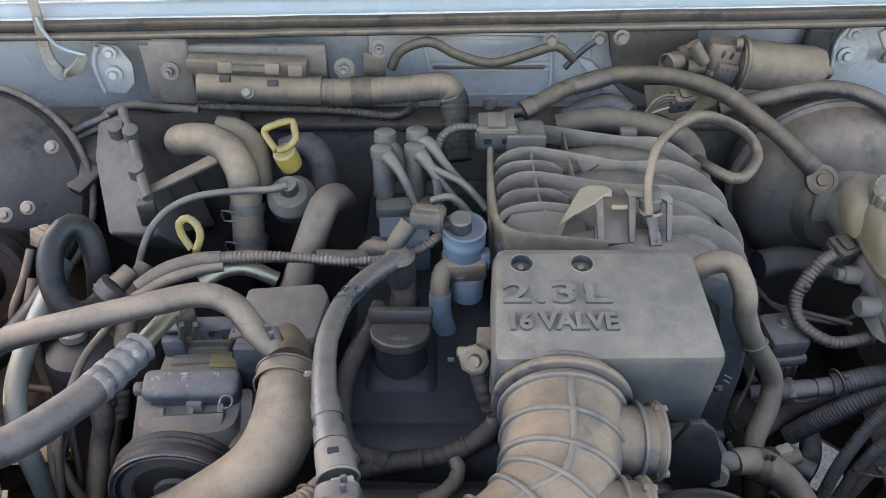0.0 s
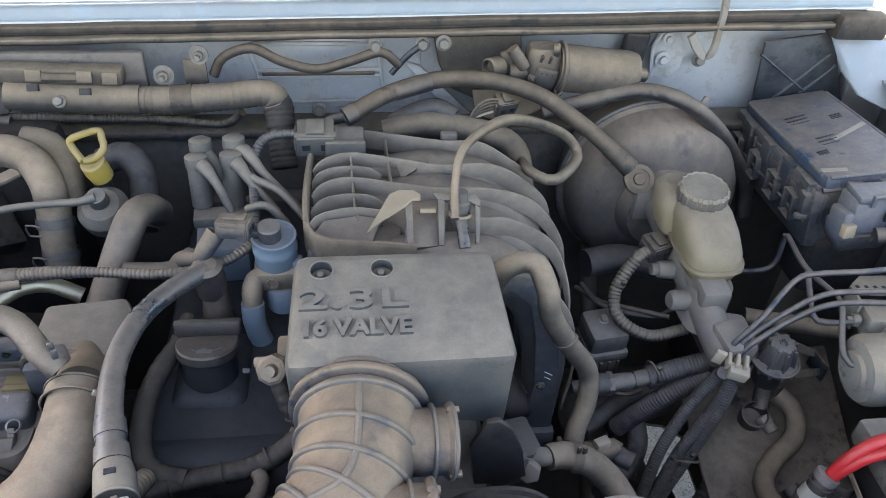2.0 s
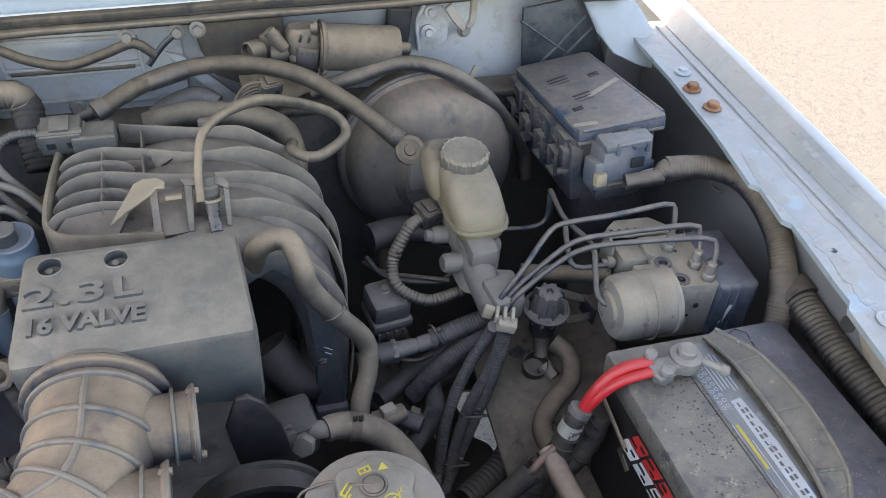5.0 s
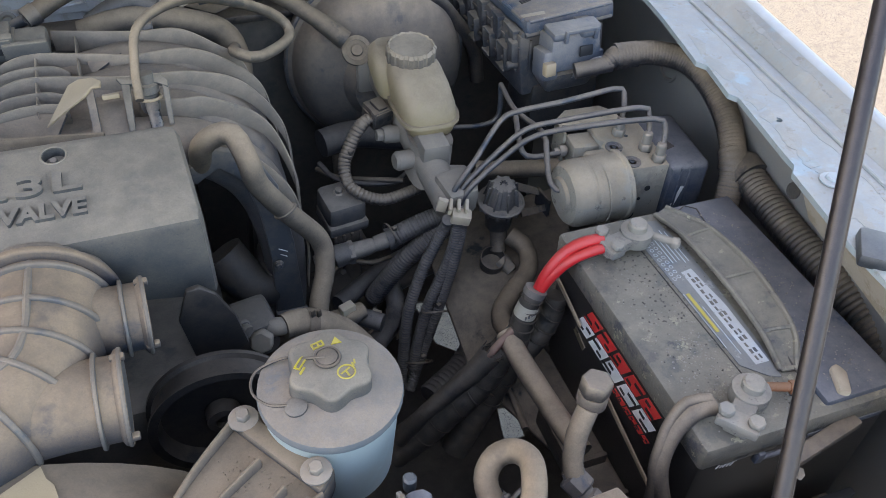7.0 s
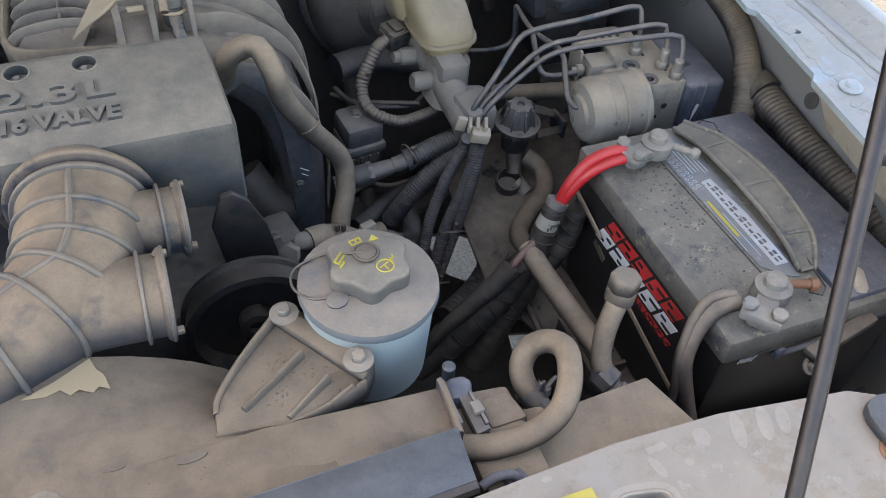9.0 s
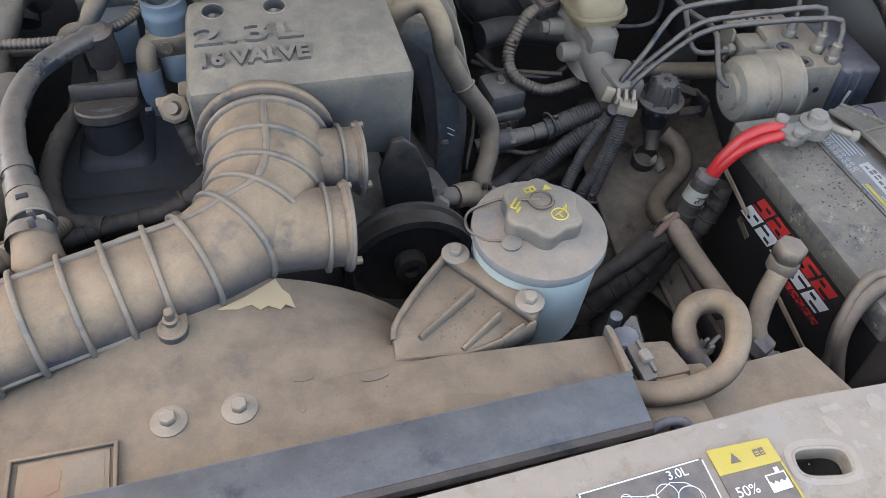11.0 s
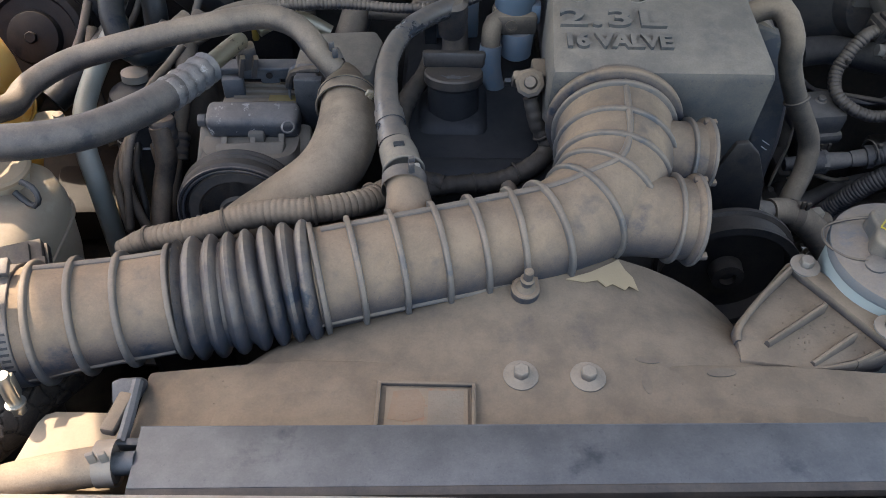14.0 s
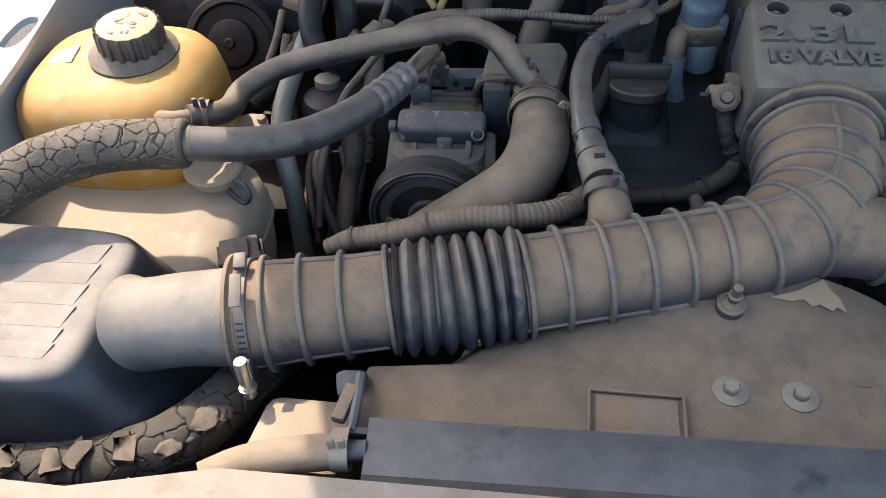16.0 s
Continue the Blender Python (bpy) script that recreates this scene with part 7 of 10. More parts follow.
for x in (-0.016, -0.005, 0.006, 0.017):
    part("lower_rib", box((0.004, 0.004, 0.030), (0.402 + x, 0.6395 + 0.14 * x, 0.815), (0, 0, 8), 0.001), BLACK_DUSTY, em)
part("bolt", bolt((0.400, 0.668, 0.873), (0, -0.1, 1), 0.005, 0.005), STEEL, em)
mh = thing("manifold_hose", (0.30, 0.57, 0.9), "tan dusted rubber breather hose", "hose")
part("hose", tube([(0.247, 0.615, 0.985), (0.251, 0.597, 1.022), (0.266, 0.595, 1.034), (0.282, 0.587, 1.037), (0.291, 0.565, 1.020), (0.297, 0.564, 0.990), (0.322, 0.573, 0.941), (0.357, 0.581, 0.883), (0.357, 0.565, 0.850), (0.344, 0.546, 0.820), (0.339, 0.526, 0.790)], 0.0115, 18), RUBBER_TAN, mh)
part("clip", ring(0.0120, 0.0020, (0.322, 0.573, 0.941), (0.4, -0.3, -0.8), 20), RUBBER, mh)
for pts in ([(0.517, 0.603, 0.864), (0.478, 0.603, 0.854), (0.448, 0.603, 0.842)], [(0.515, 0.595, 0.851), (0.479, 0.595, 0.824), (0.461, 0.597, 0.805), (0.443, 0.602, 0.776), (0.425, 0.610, 0.740)]):
    hose("wiring_loom", pts, 0.0125, LOOM, "black corrugated wiring loom", "wiring loom", "wiring looms", ridges=0.0040, depth=0.0010)
fu = thing("fuel_line", (0.39, 0.603, 0.83), "dusted dark fuel line with stepped quick connectors", "pipe")
FU = [Vector((0.450, 0.603, 0.8425)), Vector((0.419, 0.603, 0.8360)), Vector((0.397, 0.603, 0.8330)), Vector((0.352, 0.603, 0.8280))]
part("cuff", tube([FU[0], FU[0].lerp(FU[1], 0.25)], 0.0138, 18), LOOM, fu)
part("neck", tube([FU[0].lerp(FU[1], 0.25), FU[0].lerp(FU[1], 0.75)], [0.0105, 0.0098], 18), VALVE, fu)
part("union", tube([FU[0].lerp(FU[1], 0.75), FU[1], FU[1].lerp(FU[2], 0.92)], [0.0082, 0.0102, 0.0108], 18), VALVE, fu)
part("union_flange", tube([FU[2] + Vector((0.003, 0, 0)), FU[2] - Vector((0.003, 0, 0))], 0.0145, 6), VALVE, fu)
part("socket", tube([FU[2], FU[2].lerp(FU[3], 0.45)], [0.0132, 0.0142], 18), LOOM, fu)
part("pipe", tube([FU[2].lerp(FU[3], 0.40), FU[3]], 0.0085, 14), LOOM, fu)

# ---- dark lines deep between engine and fender ----
for pts, r, rid in (([(0.404, 0.778, 0.870), (0.450, 0.787, 0.870), (0.502, 0.769, 0.870), (0.533, 0.756, 0.870)], 0.019, 0.0),
                    ([(0.379, 0.610, 0.740), (0.458, 0.658, 0.740), (0.525, 0.681, 0.740), (0.578, 0.691, 0.740)], 0.012, 0.0),
                    ([(0.423, 0.622, 0.720), (0.484, 0.647, 0.720), (0.562, 0.671, 0.720)], 0.010, 0.0),
                    ([(0.357, 0.561, 0.760), (0.384, 0.549, 0.780), (0.414, 0.528, 0.780)], 0.011, 0.0),
                    ([(0.394, 0.750, 0.860), (0.412, 0.707, 0.860), (0.470, 0.684, 0.860), (0.497, 0.688, 0.870)], 0.0035, 0.0),
                    ([(0.386, 0.527, 0.720), (0.447, 0.586, 0.720), (0.453, 0.628, 0.740)], 0.013, 0.0),
                    ([(0.464, 0.494, 0.660), (0.525, 0.533, 0.660), (0.576, 0.583, 0.680)], 0.016, 0.008),
                    ([(0.572, 0.470, 0.800), (0.596, 0.408, 0.780), (0.607, 0.338, 0.760)], 0.010, 0.0)):
    hose("deep_hose", pts, r, LOOM, "dark dusted hose deep in the bay", "hose", "deep hoses", ridges=rid, depth=0.002)
st = thing("steering_shaft", (0.42, 0.75, 0.70), "dark grimy steering shaft beside the engine", "steering shaft")
part("shaft", tube([(0.46, 0.95, 0.82), (0.43, 0.75, 0.70), (0.40, 0.55, 0.58)], 0.012, 14), DEEP, st)
part("joint", box((0.045, 0.05, 0.045), (0.43, 0.75, 0.70), (20, 0, 10), 0.008), DEEP, st)
im = thing("inner_tray", (0.56, 0.55, 0.72), "dust-filmed dark panel beside the battery", "panel", kind="structure")
part("panel", plate([(0.50, 0.66, 0.80), (0.70, 0.66, 0.82), (0.66, 0.44, 0.775), (0.545, 0.30, 0.76), (0.50, 0.45, 0.74)], 0.006, 0.002), mat("dust_filmed_black", (0.014, 0.015, 0.016), 0.40, 0.55, patch=0.9), im)
sb2 = thing("quick_connector", (0.378, 0.531, 0.800), "dusted plastic quick connector on a line", "connector")
part("body", tube([(0.354, 0.533, 0.800), (0.376, 0.533, 0.800), (0.393, 0.538, 0.800)], [0.010, 0.012, 0.010], 16), SHROUD, sb2)
part("clip", box((0.018, 0.012, 0.014), (0.373, 0.533, 0.812), (0, 0, 20), 0.002), CREAM, sb2)

# ---- small fittings deep between engine and fender ----
sg = thing("steering_gear", (0.422, 0.694, 0.660), "grimy dark steering gear housing deep in the bay", "steering gear")
part("housing", lathe([(0.040, -0.05), (0.046, -0.04), (0.046, 0.0), (0.038, 0.012), (0.020, 0.018)], (0.422, 0.694, 0.660), (0.2, -0.4, 1), 28), DEEP, sg)
for k in range(4):
    part("bolt", bolt(axes((0.422, 0.694, 0.660), (0.2, -0.4, 1)) @ Vector((0.034 * math.cos(1.57 * k), 0.034 * math.sin(1.57 * k), 0.006)), (0.2, -0.4, 1), 0.006, 0.006), DARK_STEEL, sg)
part("pipe_union", tube([(0.440, 0.684, 0.690), (0.470, 0.687, 0.700), (0.507, 0.725, 0.700)], 0.006, 12), DARK_STEEL, sg)
for q, ax, r in (((0.479, 0.531, 0.775), (-0.1, -0.5, -0.5), 0.0165), ((0.458, 0.520, 0.700), (-0.1, -0.5, -0.5), 0.0165), ((0.445, 0.601, 0.851), (1, 0.3, 0.1), 0.0135), ((0.417, 0.689, 0.912), (-0.3, -0.3, -1), 0.0075), ((0.484, 0.399, 0.785), (-0.6, -0.5, -0.4), 0.0205)):
    tie = thing("cable_tie", q, "small black cable tie round a loom", "cable tie", "cable ties")
    part("band", ring(r, 0.0014, q, ax, 24, 6), BLACK_DUSTY, tie)
    part("lock", box((0.006, 0.005, 0.005), Vector(q) + Vector((0.004, -0.006, r)), (0, 0, 20), 0.001), BLACK_DUSTY, tie)
for pts, r in (([(0.393, 0.765, 0.840), (0.414, 0.726, 0.850), (0.445, 0.700, 0.860), (0.485, 0.672, 0.870)], 0.0035), ([(0.379, 0.631, 0.780), (0.402, 0.632, 0.790), (0.428, 0.621, 0.790), (0.455, 0.634, 0.780)], 0.003), ([(0.389, 0.543, 0.700), (0.410, 0.576, 0.710), (0.438, 0.582, 0.710), (0.444, 0.564, 0.700)], 0.003),
               ([(0.347, 0.598, 0.740), (0.358, 0.556, 0.740), (0.391, 0.545, 0.730)], 0.004), ([(0.517, 0.451, 0.760), (0.526, 0.405, 0.760), (0.523, 0.350, 0.760)], 0.004), ([(0.601, 0.424, 0.800), (0.615, 0.377, 0.790), (0.597, 0.304, 0.790), (0.598, 0.254, 0.780)], 0.0045)):
    hose("thin_wire", pts, r, RUBBER, "thin dusted wire deep in the bay", "wire", "deep wires", seg=10)
wb = thing("wire_connector", (0.426, 0.587, 0.715), "pale grey plug on thin wires", "connector")
part("shell", box((0.030, 0.016, 0.016), (0.426, 0.587, 0.715), (0, 0, -25), 0.003), SHROUD, wb)
part("lever", box((0.012, 0.020, 0.006), (0.422, 0.589, 0.725), (0, 20, -25), 0.001), CREAM, wb)

# ---- left front: air filter box, coolant tank and washer tank ----
ab = thing("air_filter_box", (-0.55, 0.2, 0.80), "black plastic air filter box with ribbed dusty lid", "air filter box")
part("lower_body", loft([(-0.560, 0.180, 0.76, 0.175, 0.100), (-0.562, 0.190, 0.850, 0.180, 0.105), (-0.568, 0.195, 0.890, 0.176, 0.102), (-0.576, 0.199, 0.920, 0.166, 0.097), (-0.582, 0.204, 0.945, 0.152, 0.090)], n=64, power=5.0), AIRBOX, ab)
part("lid", loft([(-0.582, 0.204, 0.9455, 0.1535, 0.0930), (-0.583, 0.205, 0.955, 0.1480, 0.0900), (-0.584, 0.206, 0.970, 0.1405, 0.0860), (-0.586, 0.207, 0.985, 0.1345, 0.0830), (-0.587, 0.208, 0.993, 0.1310, 0.0805), (-0.588, 0.208, 0.998, 0.1265, 0.0765), (-0.588, 0.208, 1.000, 0.1200, 0.0700)], n=72, power=6.0), AIRBOX, ab)
for k, y in enumerate((0.163, 0.177, 0.199, 0.221, 0.243, 0.265)):
    bm, rows = bmesh.new(), []
    deep = 0.0135 if k == 0 else 0.0205
    for n in range(15):
        f = n / 14
        x, back = -0.480 - 0.215 * f, y - 0.020 * f ** 2.2 - 0.0012 * k * f
        drop = 0.006 * f ** 3
        rows.append([bm.verts.new(v) for v in ((x, back, 0.9985 - drop), (x, back, 1.0012 - drop), (x, back - 0.0016, 1.0016 - drop), (x - 0.002, back - deep * 0.5, 1.0009 - drop), (x - 0.004, back - deep, 1.0002 - drop), (x - 0.005, back - deep, 0.9980 - drop))])
    for a, b in zip(rows, rows[1:]):
        for q in range(6):
            bm.faces.new((a[q], a[(q + 1) % 6], b[(q + 1) % 6], b[q]))
    bm.faces.new(rows[0])
    bm.faces.new(rows[-1][::-1])
    bmesh.ops.recalc_face_normals(bm, faces=bm.faces[:])
    part("lid_louvre", smooth(bm, 35), AIRBOX, ab)
part("clip", box((0.006, 0.022, 0.030), (-0.430, 0.225, 0.940), (0, 0, 0), 0.001), STEEL, ab)

dg = thing("coolant_tank", (-0.53, 0.48, 0.93), "amber plastic coolant expansion tank with dusty cap", "coolant tank")
part("tank", loft([(-0.552, 0.466, 0.890, 0.084, 0.074), (-0.553, 0.466, 0.915, 0.094, 0.083), (-0.554, 0.468, 0.970, 0.098, 0.087), (-0.555, 0.470, 1.004, 0.097, 0.085), (-0.555, 0.472, 1.024, 0.092, 0.081), (-0.553, 0.475, 1.036, 0.081, 0.071), (-0.546, 0.478, 1.043, 0.060, 0.053)], n=56, power=3.1), ORANGE, dg)
part("neck_ring", lathe([(0.041, 0), (0.043, 0.003), (0.043, 0.007), (0.036, 0.011), (0.030, 0.016)], (-0.537, 0.482, 1.040), (0.05, -0.04, 1), 40), BLACK_DUSTY, dg)
part("seam", loft([(-0.554, 0.468, 0.955, 0.0995, 0.0885), (-0.554, 0.468, 0.958, 0.0995, 0.0885)], n=48, power=3.1), ORANGE, dg)
dc = part("cap", lathe([(0.0300, 0), (0.0325, 0.003), (0.0325, 0.022), (0.0305, 0.026), (0.0290, 0.0245), (0.004, 0.0245)], (-0.535, 0.482, 1.051), (0.05, -0.04, 1), 108, 18, 0.0018), BLACK_DUSTY, dg, "black fluted cap with worn yellow print")
part("print_disc", lathe([(0.0283, 0), (0.0283, 0.0006), (0.0275, 0.0010)], (-0.5336, 0.4809, 1.0758), (0.05, -0.04, 1), 40), mat("worn_cream_print", (0.50, 0.44, 0.26), 0.55, 0.6, dust_colour=(0.42, 0.38, 0.29), second=(0.50, 0.41, 0.15)), dc)
for k in range(12):
    w, r = 2.4 * k, 0.006 + 0.0045 * (k % 4)
    x, y = r * math.cos(w), r * math.sin(w)
    part("symbol_bar", box((0.0075 - 0.0018 * (k % 3), 0.0024 + 0.001 * (k % 2), 0.0005), (-0.5335 + x, 0.481 + y, 1.0771 - 0.05 * x + 0.04 * y), (2, 3, 50 * (k % 4)), 0), RED_MARK if k % 5 == 3 else YELLOW_MARK if k % 5 == 1 else DARK_STEEL, dc)
part("white_label", plate([(-0.622, 0.485, 1.0400), (-0.598, 0.491, 1.0448), (-0.594, 0.462, 1.0446), (-0.623, 0.465, 1.0397)], 0.0006, 0), WHITE_MARK, dg)
part("barb", tube([(-0.492, 0.411, 1.020), (-0.473, 0.404, 1.026), (-0.455, 0.412, 1.024)], [0.0085, 0.0070, 0.0070], 14), RUBBER_TAN, dg)
clamp(dg, (-0.448, 0.420, 1.020), (1, 0.1, 0), 0.0125, DARK_STEEL)
ws = thing("washer_tank", (-0.5, 0.36, 0.80), "cream plastic washer tank, dusty, partly in sunlight", "washer tank")
part("tank", loft([(-0.545, 0.350, 0.74, 0.115, 0.085), (-0.545, 0.350, 0.86, 0.138, 0.098), (-0.546, 0.352, 0.918, 0.142, 0.102), (-0.547, 0.353, 0.940, 0.138, 0.099), (-0.548, 0.355, 0.951, 0.126, 0.088), (-0.550, 0.357, 0.955, 0.105, 0.068)], n=56, power=5.0), CREAM, ws)
part("seam", loft([(-0.546, 0.352, 0.900, 0.1435, 0.1035), (-0.546, 0.352, 0.903, 0.1435, 0.1035)], n=56, power=5.0), CREAM, ws)
WC = Vector((-0.449, 0.404, 0.970))
part("filler_neck", lathe([(0.022, -0.026), (0.022, -0.004), (0.024, -0.002)], WC, (0.05, -0.08, 1), 28), CREAM, ws)
wc = part("filler_cap", lathe([(0.0270, -0.0035), (0.0285, -0.002), (0.0285, 0.001), (0.026, 0.003), (0.010, 0.0038)], WC, (0.05, -0.08, 1), 40), TAN_AND_SUN, ws, "dusted snap cap")
part("cap_tab", tube([WC + Vector((0.022, -0.012, -0.004)), WC + Vector((0.036, -0.018, -0.006)), WC + Vector((0.041, -0.024, -0.014)), WC + Vector((0.036, -0.026, -0.021)), WC + Vector((0.026, -0.022, -0.018)), WC + Vector((0.018, -0.018, -0.012))], 0.0028, 8), SLAT, wc)
wp = thing("hose_cap", (-0.443, 0.490, 0.955), "small pale plastic cap between the hoses", "cap")
part("rim", lathe([(0.016, -0.02), (0.016, -0.004), (0.020, -0.003), (0.020, 0.0), (0.015, 0.001)], (-0.443, 0.490, 0.955), (0, 0, 1), 28), CREAM, wp)
part("stem", lathe([(0.005, 0), (0.005, 0.006)], (-0.430, 0.496, 0.956), (0, 0, 1), 12), STEEL, wp)

# ---- hoses over the left front ----
def crust(points, r, cell, seed, split=0.0024, width=0.062, seg=168, step=0.0008):
    """A wrapped tube whose skin has split into dry flakes."""
    path, where = spline(points, step)
    bm, loops, side = bmesh.new(), [], None
    shift = Vector((seed * 3.7, seed * 1.3, 0))
    for i, q in enumerate(path):
        d = (path[min(i + 1, len(path) - 1)] - path[max(i - 1, 0)]).normalized()
        side = d.orthogonal().normalized() if side is None else side
        side = (side - d * side.dot(d)).normalized()
        other = d.cross(side)
        k = min(int(where[i]), len(r) - 2)
        radius = r[k] + (r[k + 1] - r[k]) * (where[i] - k)
        loop = []
        for j in range(seg):
            w = 2 * math.pi * j / seg
            way = math.cos(w) * side + math.sin(w) * other
            p = q + way * radius
            p2 = p / cell + shift + 0.22 * noise.noise_vector(p * 85)
            near = noise.voronoi(p2)[0]
            gap = min(1.0, (near[1] - near[0]) / width)
            h = 0.0009 * noise.noise(p * 60 + shift) + 0.00025 * noise.noise(p * 420) - split * (1 - gap) ** 1.6 + 0.0008 * min(1.0, near[0])
            loop.append(bm.verts.new(q + way * (radius + h)))
        loops.append(loop)
    for a, b in zip(loops, loops[1:]):
        for j in range(seg):
            bm.faces.new((a[j], a[(j + 1) % seg], b[(j + 1) % seg], b[j]))
    bm.faces.new(loops[0][::-1])
    bm.faces.new(loops[-1])
    return smooth(bm, 60)


fw1 = solid("foam_wrapped_line", crust([(-0.599, 0.249, 1.035), (-0.561, 0.295, 1.043), (-0.530, 0.318, 1.048), (-0.491, 0.333, 1.050), (-0.433, 0.343, 1.048)], [0.022, 0.0225, 0.022, 0.0215, 0.0205], 0.0125, 2), CRACKED, "line wrapped in cracked black foam", "hose")
part("rolled_end", ring(0.0165, 0.0050, (-0.4335, 0.3430, 1.0480), (1, 0.10, -0.04), 36, 10), CRACKED, fw1, "rolled dark end of the foam")
part("inner_hose", tube([(-0.470, 0.338, 1.0495), (-0.445, 0.3415, 1.0485), (-0.425, 0.345, 1.0475)], 0.0152, 20), RUBBER, fw1, "bare hose inside the foam")
al = thing("air_conditioning_line", (-0.35, 0.42, 1.02), "dark dusted air conditioning hose with crimped metal end", "hose")
part("hose", tube([(-0.437, 0.344, 1.048), (-0.383, 0.349, 1.045), (-0.337, 0.374, 1.038), (-0.304, 0.422, 1.028), (-0.287, 0.465, 1.020)], 0.0148, 20), LOOM, al)
CRIMP = [(-0.295, 0.441, 1.024), (-0.283, 0.473, 1.019), (-0.273, 0.499, 1.016)]
bm = tube(CRIMP, 0.0162, 32, ridges=0.0145, depth=0.0036)
for k, v in enumerate(bm.verts):
    ring_at, j = k // 32, k % 32
    mid = Vector(CRIMP[0]).lerp(Vector(CRIMP[-1]), min(1.0, ring_at * 0.0145 / 6 / 0.0635))
    v.co += (mid - v.co) * 0.10 * max(0.0, math.cos(8 * 2 * math.pi * j / 32)) * (1 if ring_at % 6 > 1 else 0.2)
part("crimp", smooth(bm, 50), GRITTY, al, "ribbed dusted metal crimp")
part("tube", tube([(-0.276, 0.493, 1.016), (-0.263, 0.534, 1.012), (-0.255, 0.561, 1.008)], 0.0088, 16), GOLD, al, "bare metal tube")
# the shade on this lower line is in its darker foam colour
fw2 = solid("foam_wrapped_line", crust([(-0.543, 0.088, 0.930), (-0.477, 0.100, 0.930), (-0.433, 0.112, 0.930), (-0.396, 0.133, 0.930), (-0.373, 0.169, 0.925), (-0.360, 0.210, 0.915), (-0.342, 0.259, 0.900)], [0.021, 0.021, 0.022, 0.023, 0.022, 0.022, 0.022], 0.020, 5, 0.0030), CRACKED_SHADED, "lower line in crumbling cracked foam", "hose")
rnd = random.Random(5)
for q in ((-0.505, 0.093, 0.9515), (-0.470, 0.096, 0.9520), (-0.452, 0.103, 0.9525), (-0.420, 0.110, 0.9520), (-0.382, 0.150, 0.9470)):
    bm = box((0.020, 0.013, 0.004), (0, 0, 0), (0, 0, 0), 0.0012)
    for v in bm.verts:
        v.co += Vector((rnd.uniform(-0.003, 0.003), rnd.uniform(-0.003, 0.003), rnd.uniform(-0.0008, 0.0008)))
    bm.transform(pose(*q, rnd.uniform(-8, 8), rnd.uniform(-8, 8), rnd.uniform(0, 180)))
    part("loose_flake", bm, CRACKED, fw2)
fl = thing("foam_lumps", (-0.385, 0.136, 0.940), "broken lumps of crumbling foam", "foam debris")
for p, s in (((-0.391, 0.119, 0.945), 0.010), ((-0.371, 0.146, 0.945), 0.013), ((-0.381, 0.132, 0.943), 0.007), ((-0.362, 0.152, 0.943), 0.008)):
    bm = bmesh.new()
    bmesh.ops.create_icosphere(bm, subdivisions=3, radius=s)
    for v in bm.verts:
        v.co *= 1 + 0.45 * noise.noise(v.co * 150 + Vector(p) * 40)
        v.co.z *= 0.6
    bm.transform(Matrix.Translation(p))
    part("lump", smooth(bm), CRACKED, fl)
dh = thing("tank_hose", (-0.3, 0.52, 1.0), "long dusted rubber hose from the coolant tank to the engine", "hose")
DH = [(-0.460, 0.409, 1.025), (-0.445, 0.423, 1.018), (-0.435, 0.445, 1.010), (-0.430, 0.474, 1.012), (-0.397, 0.503, 1.020), (-0.326, 0.508, 1.040), (-0.260, 0.517, 1.052), (-0.217, 0.526, 1.055), (-0.187, 0.518, 1.050), (-0.167, 0.499, 1.038), (-0.152, 0.492, 1.022)]
part("hose", tube(DH, 0.0115, 18), RUBBER, dh)
clamp(dh, (-0.157, 0.498, 1.027), (0.4, -0.6, -0.4), 0.0118)
rh = thing("radiator_drain_hose", (-0.3, 0.1, 0.97), "tan dusted small radiator hose with clamp", "hose")
part("hose", tube([(-0.338, 0.077, 0.985), (-0.315, 0.091, 0.986), (-0.282, 0.100, 0.988), (-0.247, 0.106, 0.990)], 0.0125, 18), RUBBER_TAN, rh)
clamp(rh, (-0.251, 0.106, 0.990), (1, 0.1, 0), 0.0130, STEEL)
part("spout", tube([(-0.253, 0.105, 0.990), (-0.234, 0.107, 0.990)], 0.0075, 14), SLAT, rh)
lb = thing("radiator_end_bracket", (-0.26, 0.15, 0.96), "grey plastic bracket at the radiator's end", "bracket")
part("back", plate([(-0.272, 0.171, 0.984), (-0.265, 0.173, 0.986), (-0.249, 0.174, 0.986), (-0.248, 0.168, 0.985), (-0.255, 0.155, 0.980), (-0.268, 0.155, 0.978)], 0.010, 0.003), SLAT, lb)
part("arm", tube([(-0.251, 0.168, 0.988), (-0.249, 0.143, 0.988), (-0.248, 0.121, 0.988)], 0.004, 8), SLAT, lb)
part("foot", box((0.020, 0.006, 0.010), (-0.243, 0.122, 0.985), (0, 0, 0), 0.002), SLAT, lb)
part("clip", box((0.010, 0.030, 0.008), (-0.257, 0.143, 0.988), (0, 0, -10), 0.002), SHROUD, lb)
plug("air_flow_sensor_plug", (-0.392, 0.305, 0.955), (20, 0, 20), (0.034, 0.026, 0.022), "dusty black air flow sensor plug", BLACK_DUSTY)
